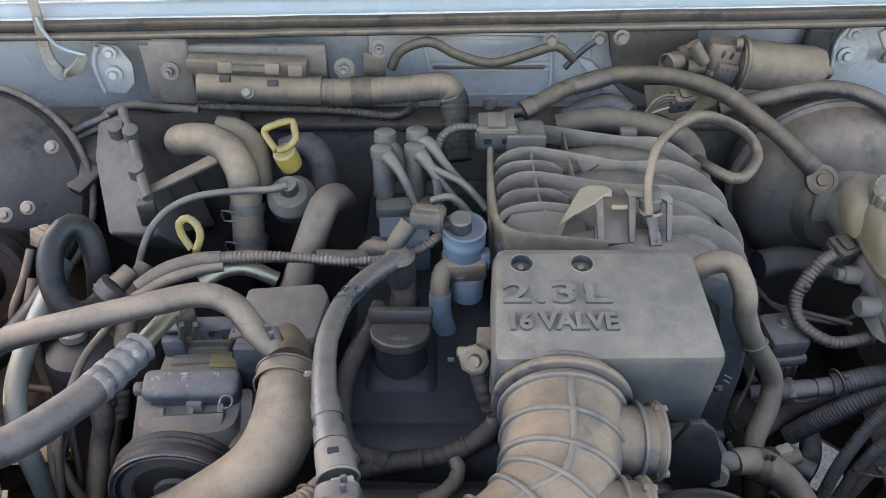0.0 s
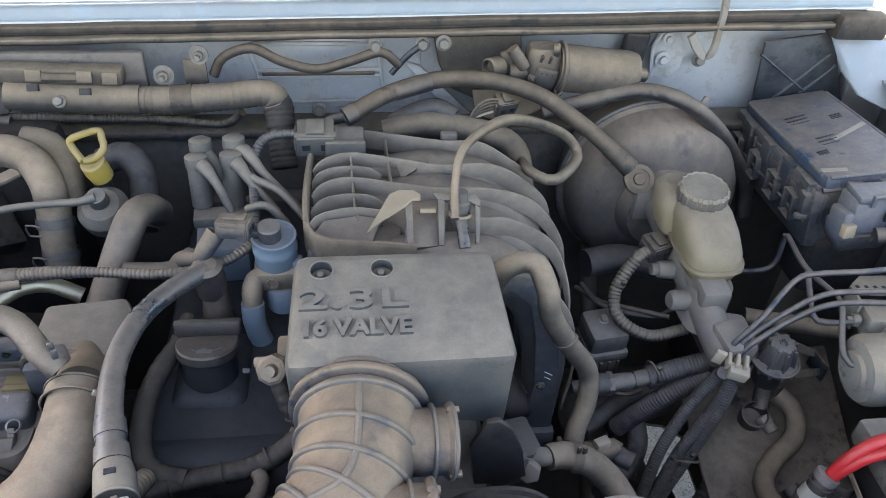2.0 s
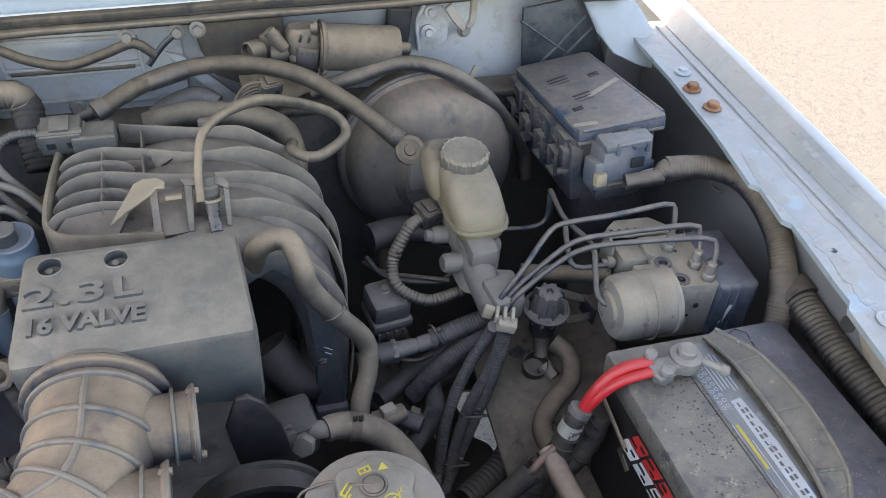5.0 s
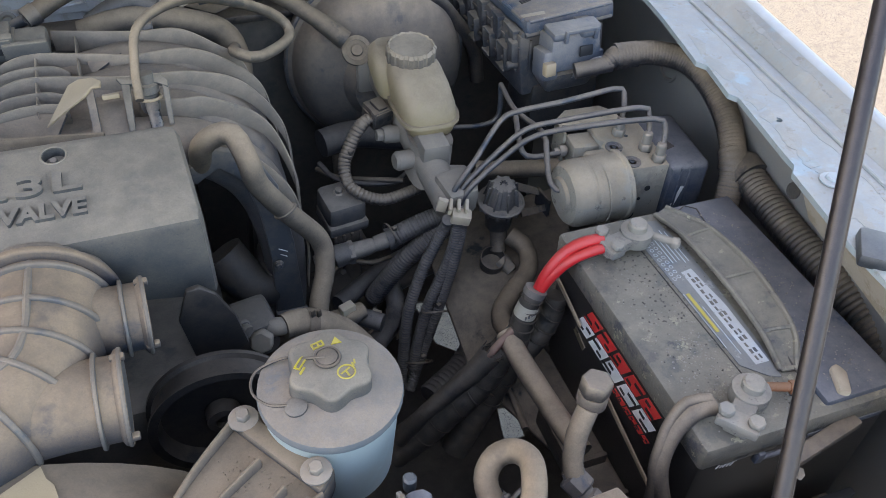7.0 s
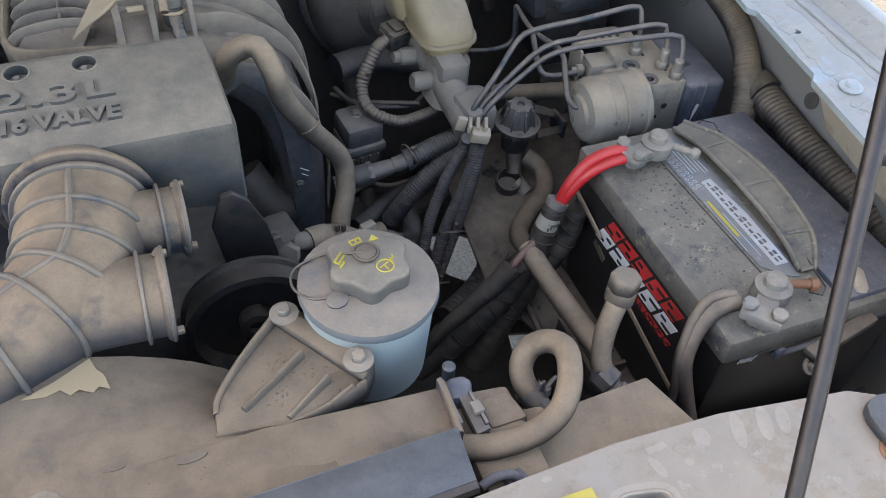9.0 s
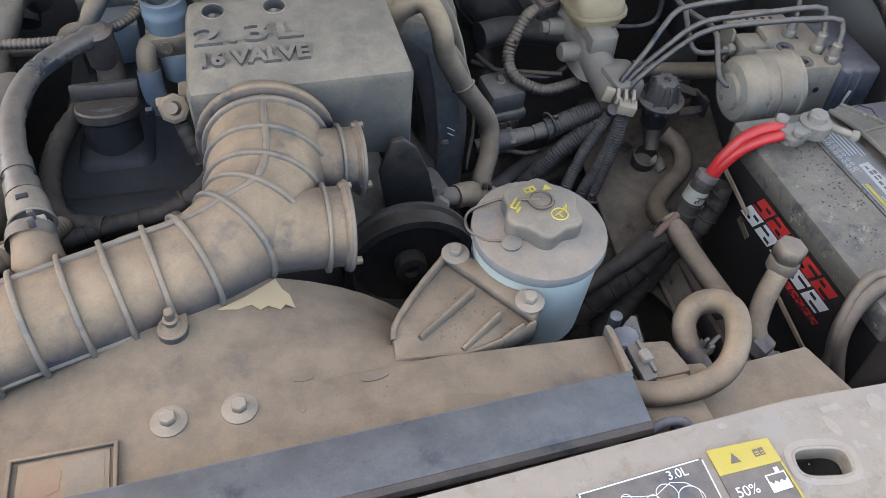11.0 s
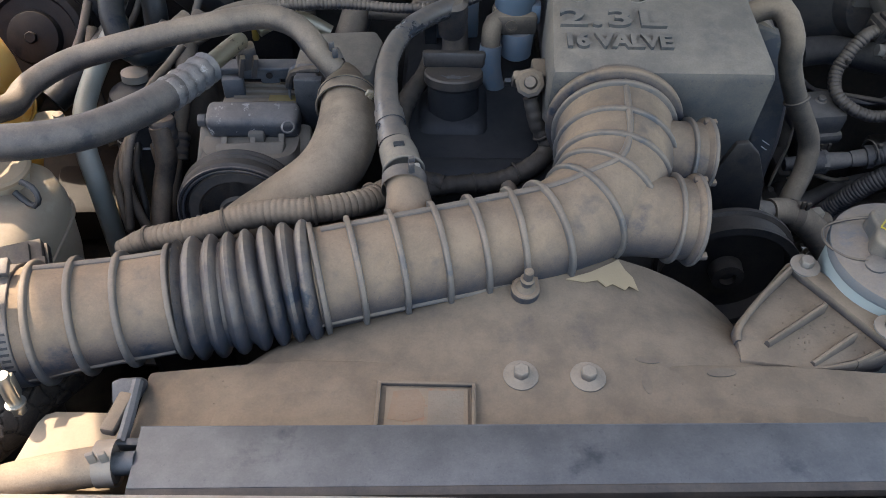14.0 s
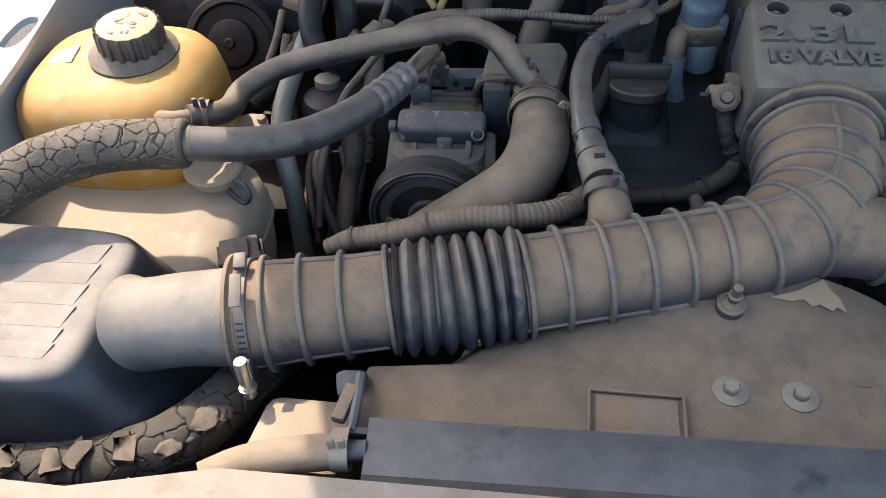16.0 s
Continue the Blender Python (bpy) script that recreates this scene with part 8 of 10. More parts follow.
fl_ = hose("taped_front_loom", [(-0.318, 0.321, 0.955), (-0.292, 0.324, 0.965), (-0.252, 0.325, 0.975), (-0.201, 0.336, 0.985), (-0.155, 0.342, 0.985), (-0.118, 0.358, 0.980), (-0.100, 0.384, 0.970), (-0.083, 0.429, 0.945)], [0.008, 0.0105, 0.0115, 0.0115, 0.0115, 0.0115, 0.011, 0.010], RUBBER_TAN, "taped brown dusted wiring loom behind the duct", "wiring loom", "taped looms", ridges=0.0052, depth=0.0009)
for q, ax, r in (((-0.292, 0.324, 0.965), (1, 0.1, 0.3), 0.0107), ((-0.226, 0.330, 0.980), (1, 0.2, 0.2), 0.0118), ((-0.155, 0.342, 0.985), (1, 0.3, 0), 0.0118), ((-0.109, 0.371, 0.975), (0.6, 1, -0.3), 0.0116)):
    part("tape_band", ring(r, 0.0016, q, ax, 24, 6), RUBBER_BROWN, fl_)
fl_ = hose("taped_front_loom", [(-0.085, 0.421, 0.935), (-0.043, 0.433, 0.935), (0.003, 0.441, 0.935), (0.037, 0.454, 0.945), (0.049, 0.470, 0.955), (0.038, 0.477, 0.975), (0.030, 0.486, 1.000)], [0.0092, 0.0092, 0.0095, 0.0098, 0.0088, 0.0080, 0.0075], TAPE, "taped dark wiring loom across the engine front", "wiring loom", "taped looms", ridges=0.010, depth=0.001)
for q, ax, r in (((-0.064, 0.427, 0.935), (1, 0.3, 0), 0.0094), ((-0.020, 0.437, 0.935), (1, 0.2, 0.1), 0.0095), ((0.020, 0.447, 0.940), (1, 0.4, 0.3), 0.0099), ((0.044, 0.474, 0.965), (-0.5, 0.3, 1), 0.0088)):
    part("tape_band", ring(r, 0.0012, q, ax, 24, 6), TAPE, fl_)
hose("loom_branch", [(0.008, 0.441, 0.935), (0.014, 0.427, 0.930), (0.003, 0.413, 0.920), (-0.020, 0.408, 0.910)], 0.0075, RUBBER, "short taped loom branch", "wiring loom", ridges=0.009, depth=0.001)
ts = thing("throttle_sensor_plug", (0.022, 0.485, 1.01), "grey octagonal sensor plug beside the cover", "connector")
TSM = Vector((0.028, 0.482, 1.018))
part("shell", lathe([(0.011, -0.024), (0.0125, -0.016), (0.0135, 0), (0.0135, 0.005), (0.0105, 0.007)], TSM, (-0.15, -0.75, 0.6), 8), SHROUD, ts)
part("frame", box((0.028, 0.010, 0.028), TSM + Vector((-0.002, 0.012, -0.004)), (40, 0, 0), 0.003), SHROUD, ts)
part("slot", box((0.006, 0.004, 0.014), TSM + Vector((-0.021, -0.002, 0.002)), (40, 0, 0), 0.0005), PITCH, ts)
part("gland", lathe([(0.0065, 0), (0.005, 0.008)], TSM + Vector((0, -0.005, 0.004)), (-0.15, -0.75, 0.6), 14), RUBBER, ts)
part("mount", box((0.022, 0.03, 0.02), TSM + Vector((0.014, 0.025, -0.008)), (0, 0, 0), 0.003), SHROUD, ts)

# ---- breather hose with quick couplings ----
bh = thing("breather_hose", (-0.07, 0.5, 1.0), "dusted grey breather hose from valve cover to duct", "hose")
part("elbow_cap", lathe([(0.015, -0.03), (0.016, 0), (0.0155, 0.008), (0.010, 0.012)], (-0.044, 0.622, 1.012), (0, -0.15, 1), 24), RUBBER, bh)
part("stem", tube([(-0.042, 0.629, 1.000), (-0.041, 0.626, 0.975), (-0.041, 0.622, 0.950), (-0.043, 0.635, 0.920)], [0.0135, 0.014, 0.016, 0.014], 18), RUBBER, bh)
part("tube", tube([(-0.048, 0.619, 1.015), (-0.072, 0.589, 1.020), (-0.093, 0.548, 1.025), (-0.103, 0.499, 1.026), (-0.102, 0.457, 1.022), (-0.097, 0.425, 1.016), (-0.090, 0.396, 1.010), (-0.085, 0.378, 1.010)], [0.0105, 0.0100, 0.0100, 0.0102, 0.0108, 0.0120, 0.0130, 0.0130], 20), WIPED_HOSE, bh)
part("step", tube([(-0.0985, 0.434, 1.018), (-0.0955, 0.420, 1.015)], [0.0128, 0.0132], 24), WIPED_HOSE, bh)
part("step", tube([(-0.0935, 0.411, 1.013), (-0.0905, 0.398, 1.0105)], [0.0140, 0.0142], 24), WIPED_HOSE, bh)
cg = part("coupling", tube([(-0.0895, 0.394, 1.010), (-0.086, 0.383, 1.010), (-0.082, 0.366, 1.010)], [0.0150, 0.0162, 0.0162], 28), COVER, bh, "dusted quick coupling")
part("window", box((0.009, 0.005, 0.003), (-0.086, 0.380, 1.0262), (0, 0, 10), 0.0008), PITCH, cg)
part("rim", ring(0.0163, 0.0016, (-0.0816, 0.3645, 1.010), (0.2, -1, 0), 28, 8), COVER, cg)
part("green_clip", box((0.018, 0.010, 0.008), (-0.076, 0.352, 1.022), (0, 0, 10), 0.002), PS_TANK, bh, "pale green lock clip")
part("cuff", tube([(-0.080, 0.354, 1.012), (-0.077, 0.338, 1.010), (-0.075, 0.325, 1.004), (-0.073, 0.314, 0.996)], [0.0165, 0.0170, 0.0195, 0.021], 24), DUCT, bh)
clamp(bh, (-0.080, 0.346, 1.012), (0.05, -1, -0.1), 0.0168, DARK_STEEL)

# ---- radiator hose, thermostat housing, compressor ----
rd = thing("upper_radiator_hose", (-0.16, 0.42, 0.95), "thick tan dusted upper radiator hose", "hose")
part("hose", tube([(-0.141, 0.488, 0.990), (-0.139, 0.435, 0.985), (-0.155, 0.403, 0.970), (-0.188, 0.388, 0.950), (-0.228, 0.386, 0.920), (-0.263, 0.393, 0.880)], [0.0255, 0.0285, 0.0285, 0.028, 0.027, 0.027], 28), RUBBER_TAN, rd)
part("neck", tube([(-0.161, 0.600, 0.955), (-0.152, 0.547, 0.968), (-0.144, 0.499, 0.985)], [0.020, 0.021, 0.0235], 24), SHROUD, rd)
clamp(rd, (-0.141, 0.482, 0.990), (0, -1, -0.05), 0.0268, RUBBER_TAN, ears=False)
for d in (-0.0075, 0.0075):
    part("clamp_edge", ring(0.0288, 0.0012, (-0.141, 0.482 + d, 0.990), (0, -1, -0.05), 36, 6), RUBBER_TAN, rd)
part("clamp_key", join(box((0.012, 0.003, 0.013), (-0.118, 0.474, 1.007), (20, 25, 25), 0.001), box((0.004, 0.0034, 0.006), (-0.118, 0.4728, 1.007), (20, 25, 25), 0)), CREAM, rd, "pale spring clamp key")
th = thing("thermostat_housing", (-0.17, 0.58, 0.93), "grey dusted coolant outlet housing with flat cap", "housing")
part("cap_plate", plate([(-0.200, 0.605, 0.992), (-0.124, 0.613, 0.992), (-0.115, 0.595, 0.990), (-0.124, 0.541, 0.984), (-0.144, 0.535, 0.984), (-0.205, 0.547, 0.984)], 0.030, 0.006), COVER, th)
part("hood_arch", tube([(-0.209, 0.544, 0.965), (-0.204, 0.543, 0.982), (-0.182, 0.543, 0.988), (-0.155, 0.540, 0.988)], 0.004, 8), BLACK_DUSTY, th)
part("bracket", box((0.028, 0.010, 0.060), (-0.185, 0.525, 0.960), (0, 0, 0), 0.002), SLAT, th)
part("pipe", tube([(-0.118, 0.760, 0.985), (-0.122, 0.735, 1.010), (-0.131, 0.706, 1.018), (-0.142, 0.680, 0.998), (-0.154, 0.655, 0.970), (-0.165, 0.620, 0.945)], [0.0165, 0.0165, 0.0168, 0.0170, 0.0172, 0.0180], 22), RUBBER, th)
ac = thing("compressor", (-0.23, 0.52, 0.84), "dusty cast aluminium air conditioning compressor", "compressor")
part("upper_body", slab([(-0.284, 0.586), (-0.208, 0.588), (-0.198, 0.528), (-0.284, 0.526)], 0.86, 0.945, 0.008), ALU, ac)
for k in range(5):
    part("casting_rib", fin([Vector((-0.270, 0.573, 0.948)).lerp(Vector((-0.270, 0.529, 0.948)), k / 4), Vector((-0.240, 0.573, 0.948)).lerp(Vector((-0.236, 0.533, 0.948)), k / 4), Vector((-0.210, 0.573, 0.948)).lerp(Vector((-0.201, 0.533, 0.948)), k / 4)], 0.006, 0.002), ALU, ac)
part("front_bar", join(box((0.092, 0.030, 0.028), (-0.240, 0.506, 0.952), (14, 0, 1), 0.008, segments=4), hexagon(Vector((-0.286, 0.506, 0.950)), (-1, 0, 0), 0.007, 0.008)), GRITTY, ac)
part("bar_screw", ring(0.006, 0.001, (-0.200, 0.477, 0.966), (0, -0.5, 1), 20, 5), GRITTY, ac)
part("bracket_bar", box((0.098, 0.012, 0.016), (-0.244, 0.574, 0.965), (0, 0, 2), 0.002), BRACKET, ac)
part("bracket_flange", box((0.098, 0.018, 0.004), (-0.242, 0.569, 0.974), (0, 0, 2), 0.001), BRACKET, ac)
part("bracket_tab", join(box((0.020, 0.008, 0.022), (-0.234, 0.573, 0.962), (0, 0, 2), 0.002), box((0.022, 0.012, 0.024), (-0.270, 0.558, 0.955), (0, 0, 8), 0.003)), BRACKET, ac)
part("tab_hole", lathe([(0.0035, 0), (0.0035, 0.001)], Vector((-0.233, 0.570, 0.964)) + Vector((0, -0.0045, 0)), (0, -1, 0), 14), JET, ac)
part("data_plate", box((0.030, 0.016, 0.0015), (-0.218, 0.545, 0.947), (8, 0, 0), 0.0005), YELLOW, ac)
part("front_block", box((0.022, 0.036, 0.055), (-0.189, 0.541, 0.958), (0, 0, 3), 0.003), BRACKET, ac)
part("arch_plate", fin([(-0.211, 0.548, 0.955), (-0.208, 0.550, 0.978), (-0.202, 0.557, 0.984), (-0.180, 0.560, 0.984), (-0.169, 0.559, 0.980)], 0.010, 0.006, 0.004), BRACKET, ac)
part("lower_body", loft([(-0.245, 0.480, 0.80, 0.050, 0.045), (-0.244, 0.482, 0.88, 0.054, 0.044), (-0.243, 0.487, 0.915, 0.052, 0.040), (-0.242, 0.495, 0.938, 0.047, 0.032)], n=40, power=4.0), ALU, ac)
part("side_ear", plate([(-0.296, 0.508, 0.948), (-0.282, 0.510, 0.948), (-0.278, 0.450, 0.905), (-0.300, 0.448, 0.900)], 0.020, 0.005), ALU, ac)
part("side_ear", plate([(-0.198, 0.512, 0.946), (-0.184, 0.512, 0.944), (-0.180, 0.452, 0.910), (-0.204, 0.452, 0.912)], 0.020, 0.005), ALU, ac)
for q in ((-0.291, 0.449, 0.914), (-0.190, 0.454, 0.922)):
    part("lug", join(lathe([(0.0105, -0.030), (0.0110, -0.004), (0.0110, 0.004), (0.0090, 0.006)], q, (0, -0.95, 0.3), 18), hexagon(q, (0, -0.95, 0.3), 0.0072, 0.010)), ALU, ac)
part("front_web", plate([(-0.276, 0.478, 0.944), (-0.206, 0.482, 0.946), (-0.210, 0.452, 0.926), (-0.272, 0.450, 0.922)], 0.012, 0.004), ALU, ac, "dusty casting web")
part("rib", box((0.016, 0.018, 0.020), (-0.236, 0.495, 0.940), (0, 0, 0), 0.003), ALU, ac)
PC = Vector((-0.245, 0.425, 0.902))
CLUTCH = Vector((0.03, -1, 0.06))
pl = part("pulley", lathe([(0.050, -0.020), (0.0600, -0.020), (0.0612, -0.017), (0.0595, -0.014), (0.0612, -0.011), (0.0595, -0.008), (0.0612, -0.005), (0.0612, 0.003), (0.0590, 0.006), (0.0550, 0.006), (0.0535, 0.002), (0.0515, 0.002)], PC, CLUTCH, 72), BLACK, ac, "black ribbed clutch pulley")
for r in (0.0588, 0.0545):
    part("groove_ring", ring(r, 0.0013, PC + Vector((0, -0.006, 0)), CLUTCH, 56, 6), DARK_STEEL, pl)
part("armature_plate", lathe([(0.0500, -0.004), (0.0510, 0.001), (0.0490, 0.004), (0.0400, 0.0045), (0.0380, 0.002), (0.0210, 0.002), (0.0190, 0.006), (0.0001, 0.006)], PC, CLUTCH, 56), DEEP, pl, "dusty brown clutch plate")
part("clutch_spring", join(box((0.088, 0.004, 0.017), PC + Vector((0.004, -0.011, 0.012)), (0, -35, 0), 0.002), box((0.070, 0.003, 0.012), PC + Vector((-0.012, -0.010, -0.016)), (0, 25, 0), 0.0015)), GRITTY, pl)
for q in ((0.028, 0.030), (-0.030, -0.006), (0.006, -0.034)):
    part("rivet", lathe([(0.0075, 0), (0.0070, 0.003), (0.003, 0.004)], PC + Vector((q[0], -0.009, q[1])), CLUTCH, 16), DARK_STEEL, pl)
part("clutch_nut", lathe([(0.0145, 0), (0.0135, 0.007), (0.0070, 0.008), (0.0065, 0.004), (0.0001, 0.004)], PC + Vector((0.026, -0.012, 0.014)), CLUTCH, 24), DARK_STEEL, pl)
for k in range(3):
    q = Vector((-0.267, 0.474, 0.940)).lerp(Vector((-0.211, 0.478, 0.942)), k / 2)
    part("casting_web", plate([q + Vector((-0.003, 0.012, 0.006)), q + Vector((0.003, 0.012, 0.006)), q + Vector((0.003, -0.024, -0.022)), q + Vector((-0.003, -0.024, -0.022))], 0.006, 0.001), ALU, ac)
fk = thing("line_fork_clip", (-0.22, 0.57, 1.0), "dusty plastic forked clip on the metal line", "clip")
part("base", box((0.020, 0.016, 0.026), (-0.252, 0.560, 0.990), (0, 0, 20), 0.003), SHROUD, fk)
for d in (-0.006, 0.007):
    part("prong", box((0.005, 0.006, 0.030), Vector((-0.249, 0.555, 0.985)) + Vector((d, -0.006, 0)), (20, 10, 20), 0.001), SHROUD, fk)

# ---- ignition coil with leads ----
co = thing("ignition_coil", (-0.045, 0.76, 0.94), "grey ignition coil pack with four plug leads", "ignition coil")
part("body", slab([(-0.077, 0.759), (-0.016, 0.766), (-0.014, 0.700), (-0.070, 0.696)], 0.93, 0.978, 0.003), SOLENOID, co)
part("top_plate", slab([(-0.079, 0.760), (-0.014, 0.767), (-0.012, 0.742), (-0.077, 0.738)], 0.976, 0.990, 0.002), COVER, co)
part("side_post", box((0.014, 0.016, 0.070), (-0.070, 0.694, 0.945), (0, 0, 5), 0.002), SLAT, co)
for k, (a, b, c, d) in enumerate((((-0.069, 0.786, 0.990), (-0.067, 0.796, 1.052), (-0.032, 0.770, 1.000), (-0.032, 0.747, 0.980)), ((-0.031, 0.786, 0.990), (-0.030, 0.797, 1.054), (0.007, 0.761, 1.030), (0.049, 0.731, 1.000)),
                                  ((-0.069, 0.767, 0.990), (-0.070, 0.775, 1.044), (-0.047, 0.750, 1.030), (-0.032, 0.737, 1.000)), ((-0.032, 0.767, 0.990), (-0.032, 0.776, 1.046), (-0.009, 0.750, 1.030), (0.018, 0.735, 1.000)))):
    a, b = Vector(a), Vector(b)
    bt = part("boot", join(tube([a, a.lerp(b, 0.5), b], [0.0120, 0.0115, 0.0110], 20), lathe([(0.0125, -0.006), (0.0130, 0), (0.0125, 0.006), (0.009, 0.008)], b, b - a, 24)), COVER, co)
    part("lead", tube([b.lerp(a, 0.15), b.lerp(Vector(c), 0.35) + Vector((0, 0, 0.004)), c, d], [0.0095, 0.0085, 0.0052, 0.005], 14), COVER, bt)
hose("plug_lead", [(-0.042, 0.790, 1.040), (-0.009, 0.754, 1.035), (0.023, 0.733, 1.030), (0.049, 0.711, 1.010)], 0.0045, COVER, "grey spark plug lead", "plug lead", "plug leads")
hose("plug_lead", [(-0.012, 0.715, 1.020), (0.010, 0.707, 1.030), (0.029, 0.703, 1.010), (0.039, 0.710, 0.980)], 0.0045, COVER, "grey spark plug lead", "plug lead", "plug leads")

# ---- blue-capped solenoid beside the cover ----
sv = thing("idle_solenoid", (0.02, 0.64, 0.95), "pale blue capped air solenoid with tan base", "solenoid")
part("can", lathe([(0.0205, 0), (0.0218, 0.003), (0.0218, 0.016), (0.0228, 0.018), (0.0228, 0.024), (0.0218, 0.026), (0.0218, 0.033), (0.0228, 0.035), (0.0228, 0.0375), (0.0205, 0.038), (0.0195, 0.034), (0.010, 0.033)], (0.022, 0.647, 1.003), (0, -0.10, 1), 40), SOLENOID, sv)
part("knob", lathe([(0.0115, 0), (0.0115, 0.013), (0.0118, 0.014), (0.0118, 0.0165), (0.0105, 0.018)], (0.018, 0.645, 1.034), (0, -0.10, 1), 28), VALVE, sv)
part("connector_tongue", box((0.024, 0.012, 0.009), (0.003, 0.646, 1.042), (0, 6, 4), 0.002), SLAT, sv)
part("base", box((0.046, 0.034, 0.024), (0.022, 0.640, 0.992), (0, 0, 4), 0.005), RUBBER_TAN, sv)
part("base_boss", lathe([(0.0065, 0), (0.0065, 0.002), (0.004, 0.002), (0.004, 0.0005)], (0.018, 0.6225, 0.993), (0, -1, 0.1), 20), RUBBER_TAN, sv)
part("lower_can", lathe([(0.012, -0.034), (0.017, -0.030), (0.018, -0.004), (0.017, 0)], (0.026, 0.636, 0.982), (0, 0, 1), 28), SOLENOID, sv)
part("side_clip", box((0.012, 0.014, 0.022), (0.043, 0.640, 1.000), (0, 0, 0), 0.002), SOLENOID, sv)
part("elbow", tube([(0.012, 0.640, 0.994), (0.000, 0.628, 0.993), (-0.003, 0.618, 0.985), (-0.003, 0.612, 0.970)], [0.010, 0.0105, 0.0105, 0.010], 18), RUBBER_TAN, sv)
part("hose", tube([(-0.003, 0.613, 0.976), (-0.003, 0.609, 0.955), (0.002, 0.606, 0.930), (0.012, 0.606, 0.905)], 0.0118, 18), SOLENOID, sv)
plug("solenoid_plug", (-0.015, 0.643, 1.052), (0, 10, 80), (0.022, 0.034, 0.018), "cream and grey plug of the solenoid", SHROUD)
hose("plug_sleeve", [(-0.034, 0.643, 1.045), (-0.046, 0.634, 1.030), (-0.055, 0.638, 1.015), (-0.079, 0.668, 0.990), (-0.092, 0.663, 0.970)], [0.010, 0.0095, 0.008, 0.010, 0.011], SHROUD, "dusted cable sleeve to the solenoid plug", "cable")
hose("split_loom", [(-0.237, 0.634, 1.005), (-0.195, 0.631, 1.010), (-0.147, 0.627, 1.012), (-0.095, 0.621, 1.012), (-0.054, 0.622, 1.015), (-0.023, 0.638, 1.015), (-0.002, 0.658, 1.020), (-0.004, 0.662, 1.030)], [0.0075, 0.007, 0.0055, 0.0055, 0.0055, 0.0055, 0.0055, 0.005], RUBBER, "thin corrugated loom across the engine", "wiring loom", ridges=0.0045, depth=0.0012)

hose("coil_loom", [(0.039, 0.800, 1.062), (0.013, 0.797, 1.062), (-0.003, 0.790, 1.051), (-0.009, 0.770, 1.030), (-0.006, 0.735, 1.022), (-0.003, 0.700, 1.012), (-0.003, 0.672, 1.008)], 0.0055, LOOM, "thin black corrugated loom behind the coil leads", "wiring loom", ridges=0.0045, depth=0.0010)

# ---- fittings on the manifold ----
plug("map_sensor_plug", (0.062, 0.808, 1.052), (10, 0, 0), (0.042, 0.036, 0.026), "large grey sensor plug on the manifold", COVER)
ms = thing("map_sensor", (0.097, 0.809, 1.045), "dusty grey pressure sensor block on the manifold", "sensor")
part("body", box((0.042, 0.030, 0.024), (0.097, 0.808, 1.046), (8, 0, 0), 0.004), COVER, ms)
part("rim", box((0.046, 0.008, 0.028), (0.096, 0.791, 1.044), (8, 0, 0), 0.002), COVER, ms)
# this tan piece imitates a patch of sunlight on the manifold
tb = thing("sun_patch_piece", (0.15, 0.65, 1.03), "cream folded piece standing in for a sun patch on the manifold", "bracket")
part("shield", plate([(0.115, 0.635, 1.046), (0.140, 0.673, 1.066), (0.150, 0.673, 1.071), (0.164, 0.668, 1.074), (0.171, 0.662, 1.073), (0.170, 0.655, 1.070), (0.162, 0.657, 1.069), (0.155, 0.653, 1.064), (0.130, 0.645, 1.052)], 0.003, 0.001), TAN_AND_SUN, tb)
part("leg", plate([(0.155, 0.656, 1.062), (0.163, 0.660, 1.066), (0.163, 0.622, 1.034), (0.156, 0.623, 1.034)], 0.004, 0.001), MANIFOLD, tb)
part("hook", box((0.016, 0.004, 0.005), (0.178, 0.648, 1.062), (0, 0, 0), 0.001), TAN_AND_SUN, tb)
vb = thing("vacuum_bracket", (0.21, 0.64, 1.03), "black plastic arch holding the vacuum fitting", "bracket")
part("top", plate([(0.184, 0.671, 1.068), (0.227, 0.665, 1.070), (0.233, 0.656, 1.067), (0.232, 0.650, 1.063), (0.222, 0.657, 1.065), (0.189, 0.662, 1.065)], 0.006, 0.0015), COVER, vb)
part("leg", plate([(0.189, 0.663, 1.065), (0.197, 0.663, 1.065), (0.194, 0.625, 1.034), (0.188, 0.625, 1.034)], 0.005, 0.0012), COVER, vb)
part("leg", plate([(0.227, 0.656, 1.066), (0.233, 0.656, 1.066), (0.231, 0.627, 1.034), (0.226, 0.627, 1.034)], 0.005, 0.0012), COVER, vb)
part("fitting", lathe([(0.008, -0.022), (0.0095, -0.018), (0.0095, -0.004), (0.0115, -0.002), (0.0115, 0.006), (0.0085, 0.008), (0.0085, 0.018)], (0.212, 0.660, 1.056), (0, 0.2, 1), 24), COVER, vb)
part("collar", ring(0.0105, 0.0018, (0.213, 0.656, 1.050), (0, 0.2, 1), 24), TAN_AND_SUN, vb)
part("pipe", tube([(0.213, 0.654, 1.047), (0.214, 0.638, 1.040), (0.215, 0.624, 1.030)], 0.0062, 16), WIPED_HOSE, vb)
part("web", plate([(0.158, 0.660, 1.048), (0.191, 0.663, 1.048), (0.188, 0.626, 1.033), (0.152, 0.623, 1.033)], 0.006, 0.001), MANIFOLD, vb)

# ---- left rear: heater box, hoses, dipsticks ----
hb = thing("heater_box", (-0.36, 0.80, 0.85), "dark dusted plastic evaporator housing", "housing")
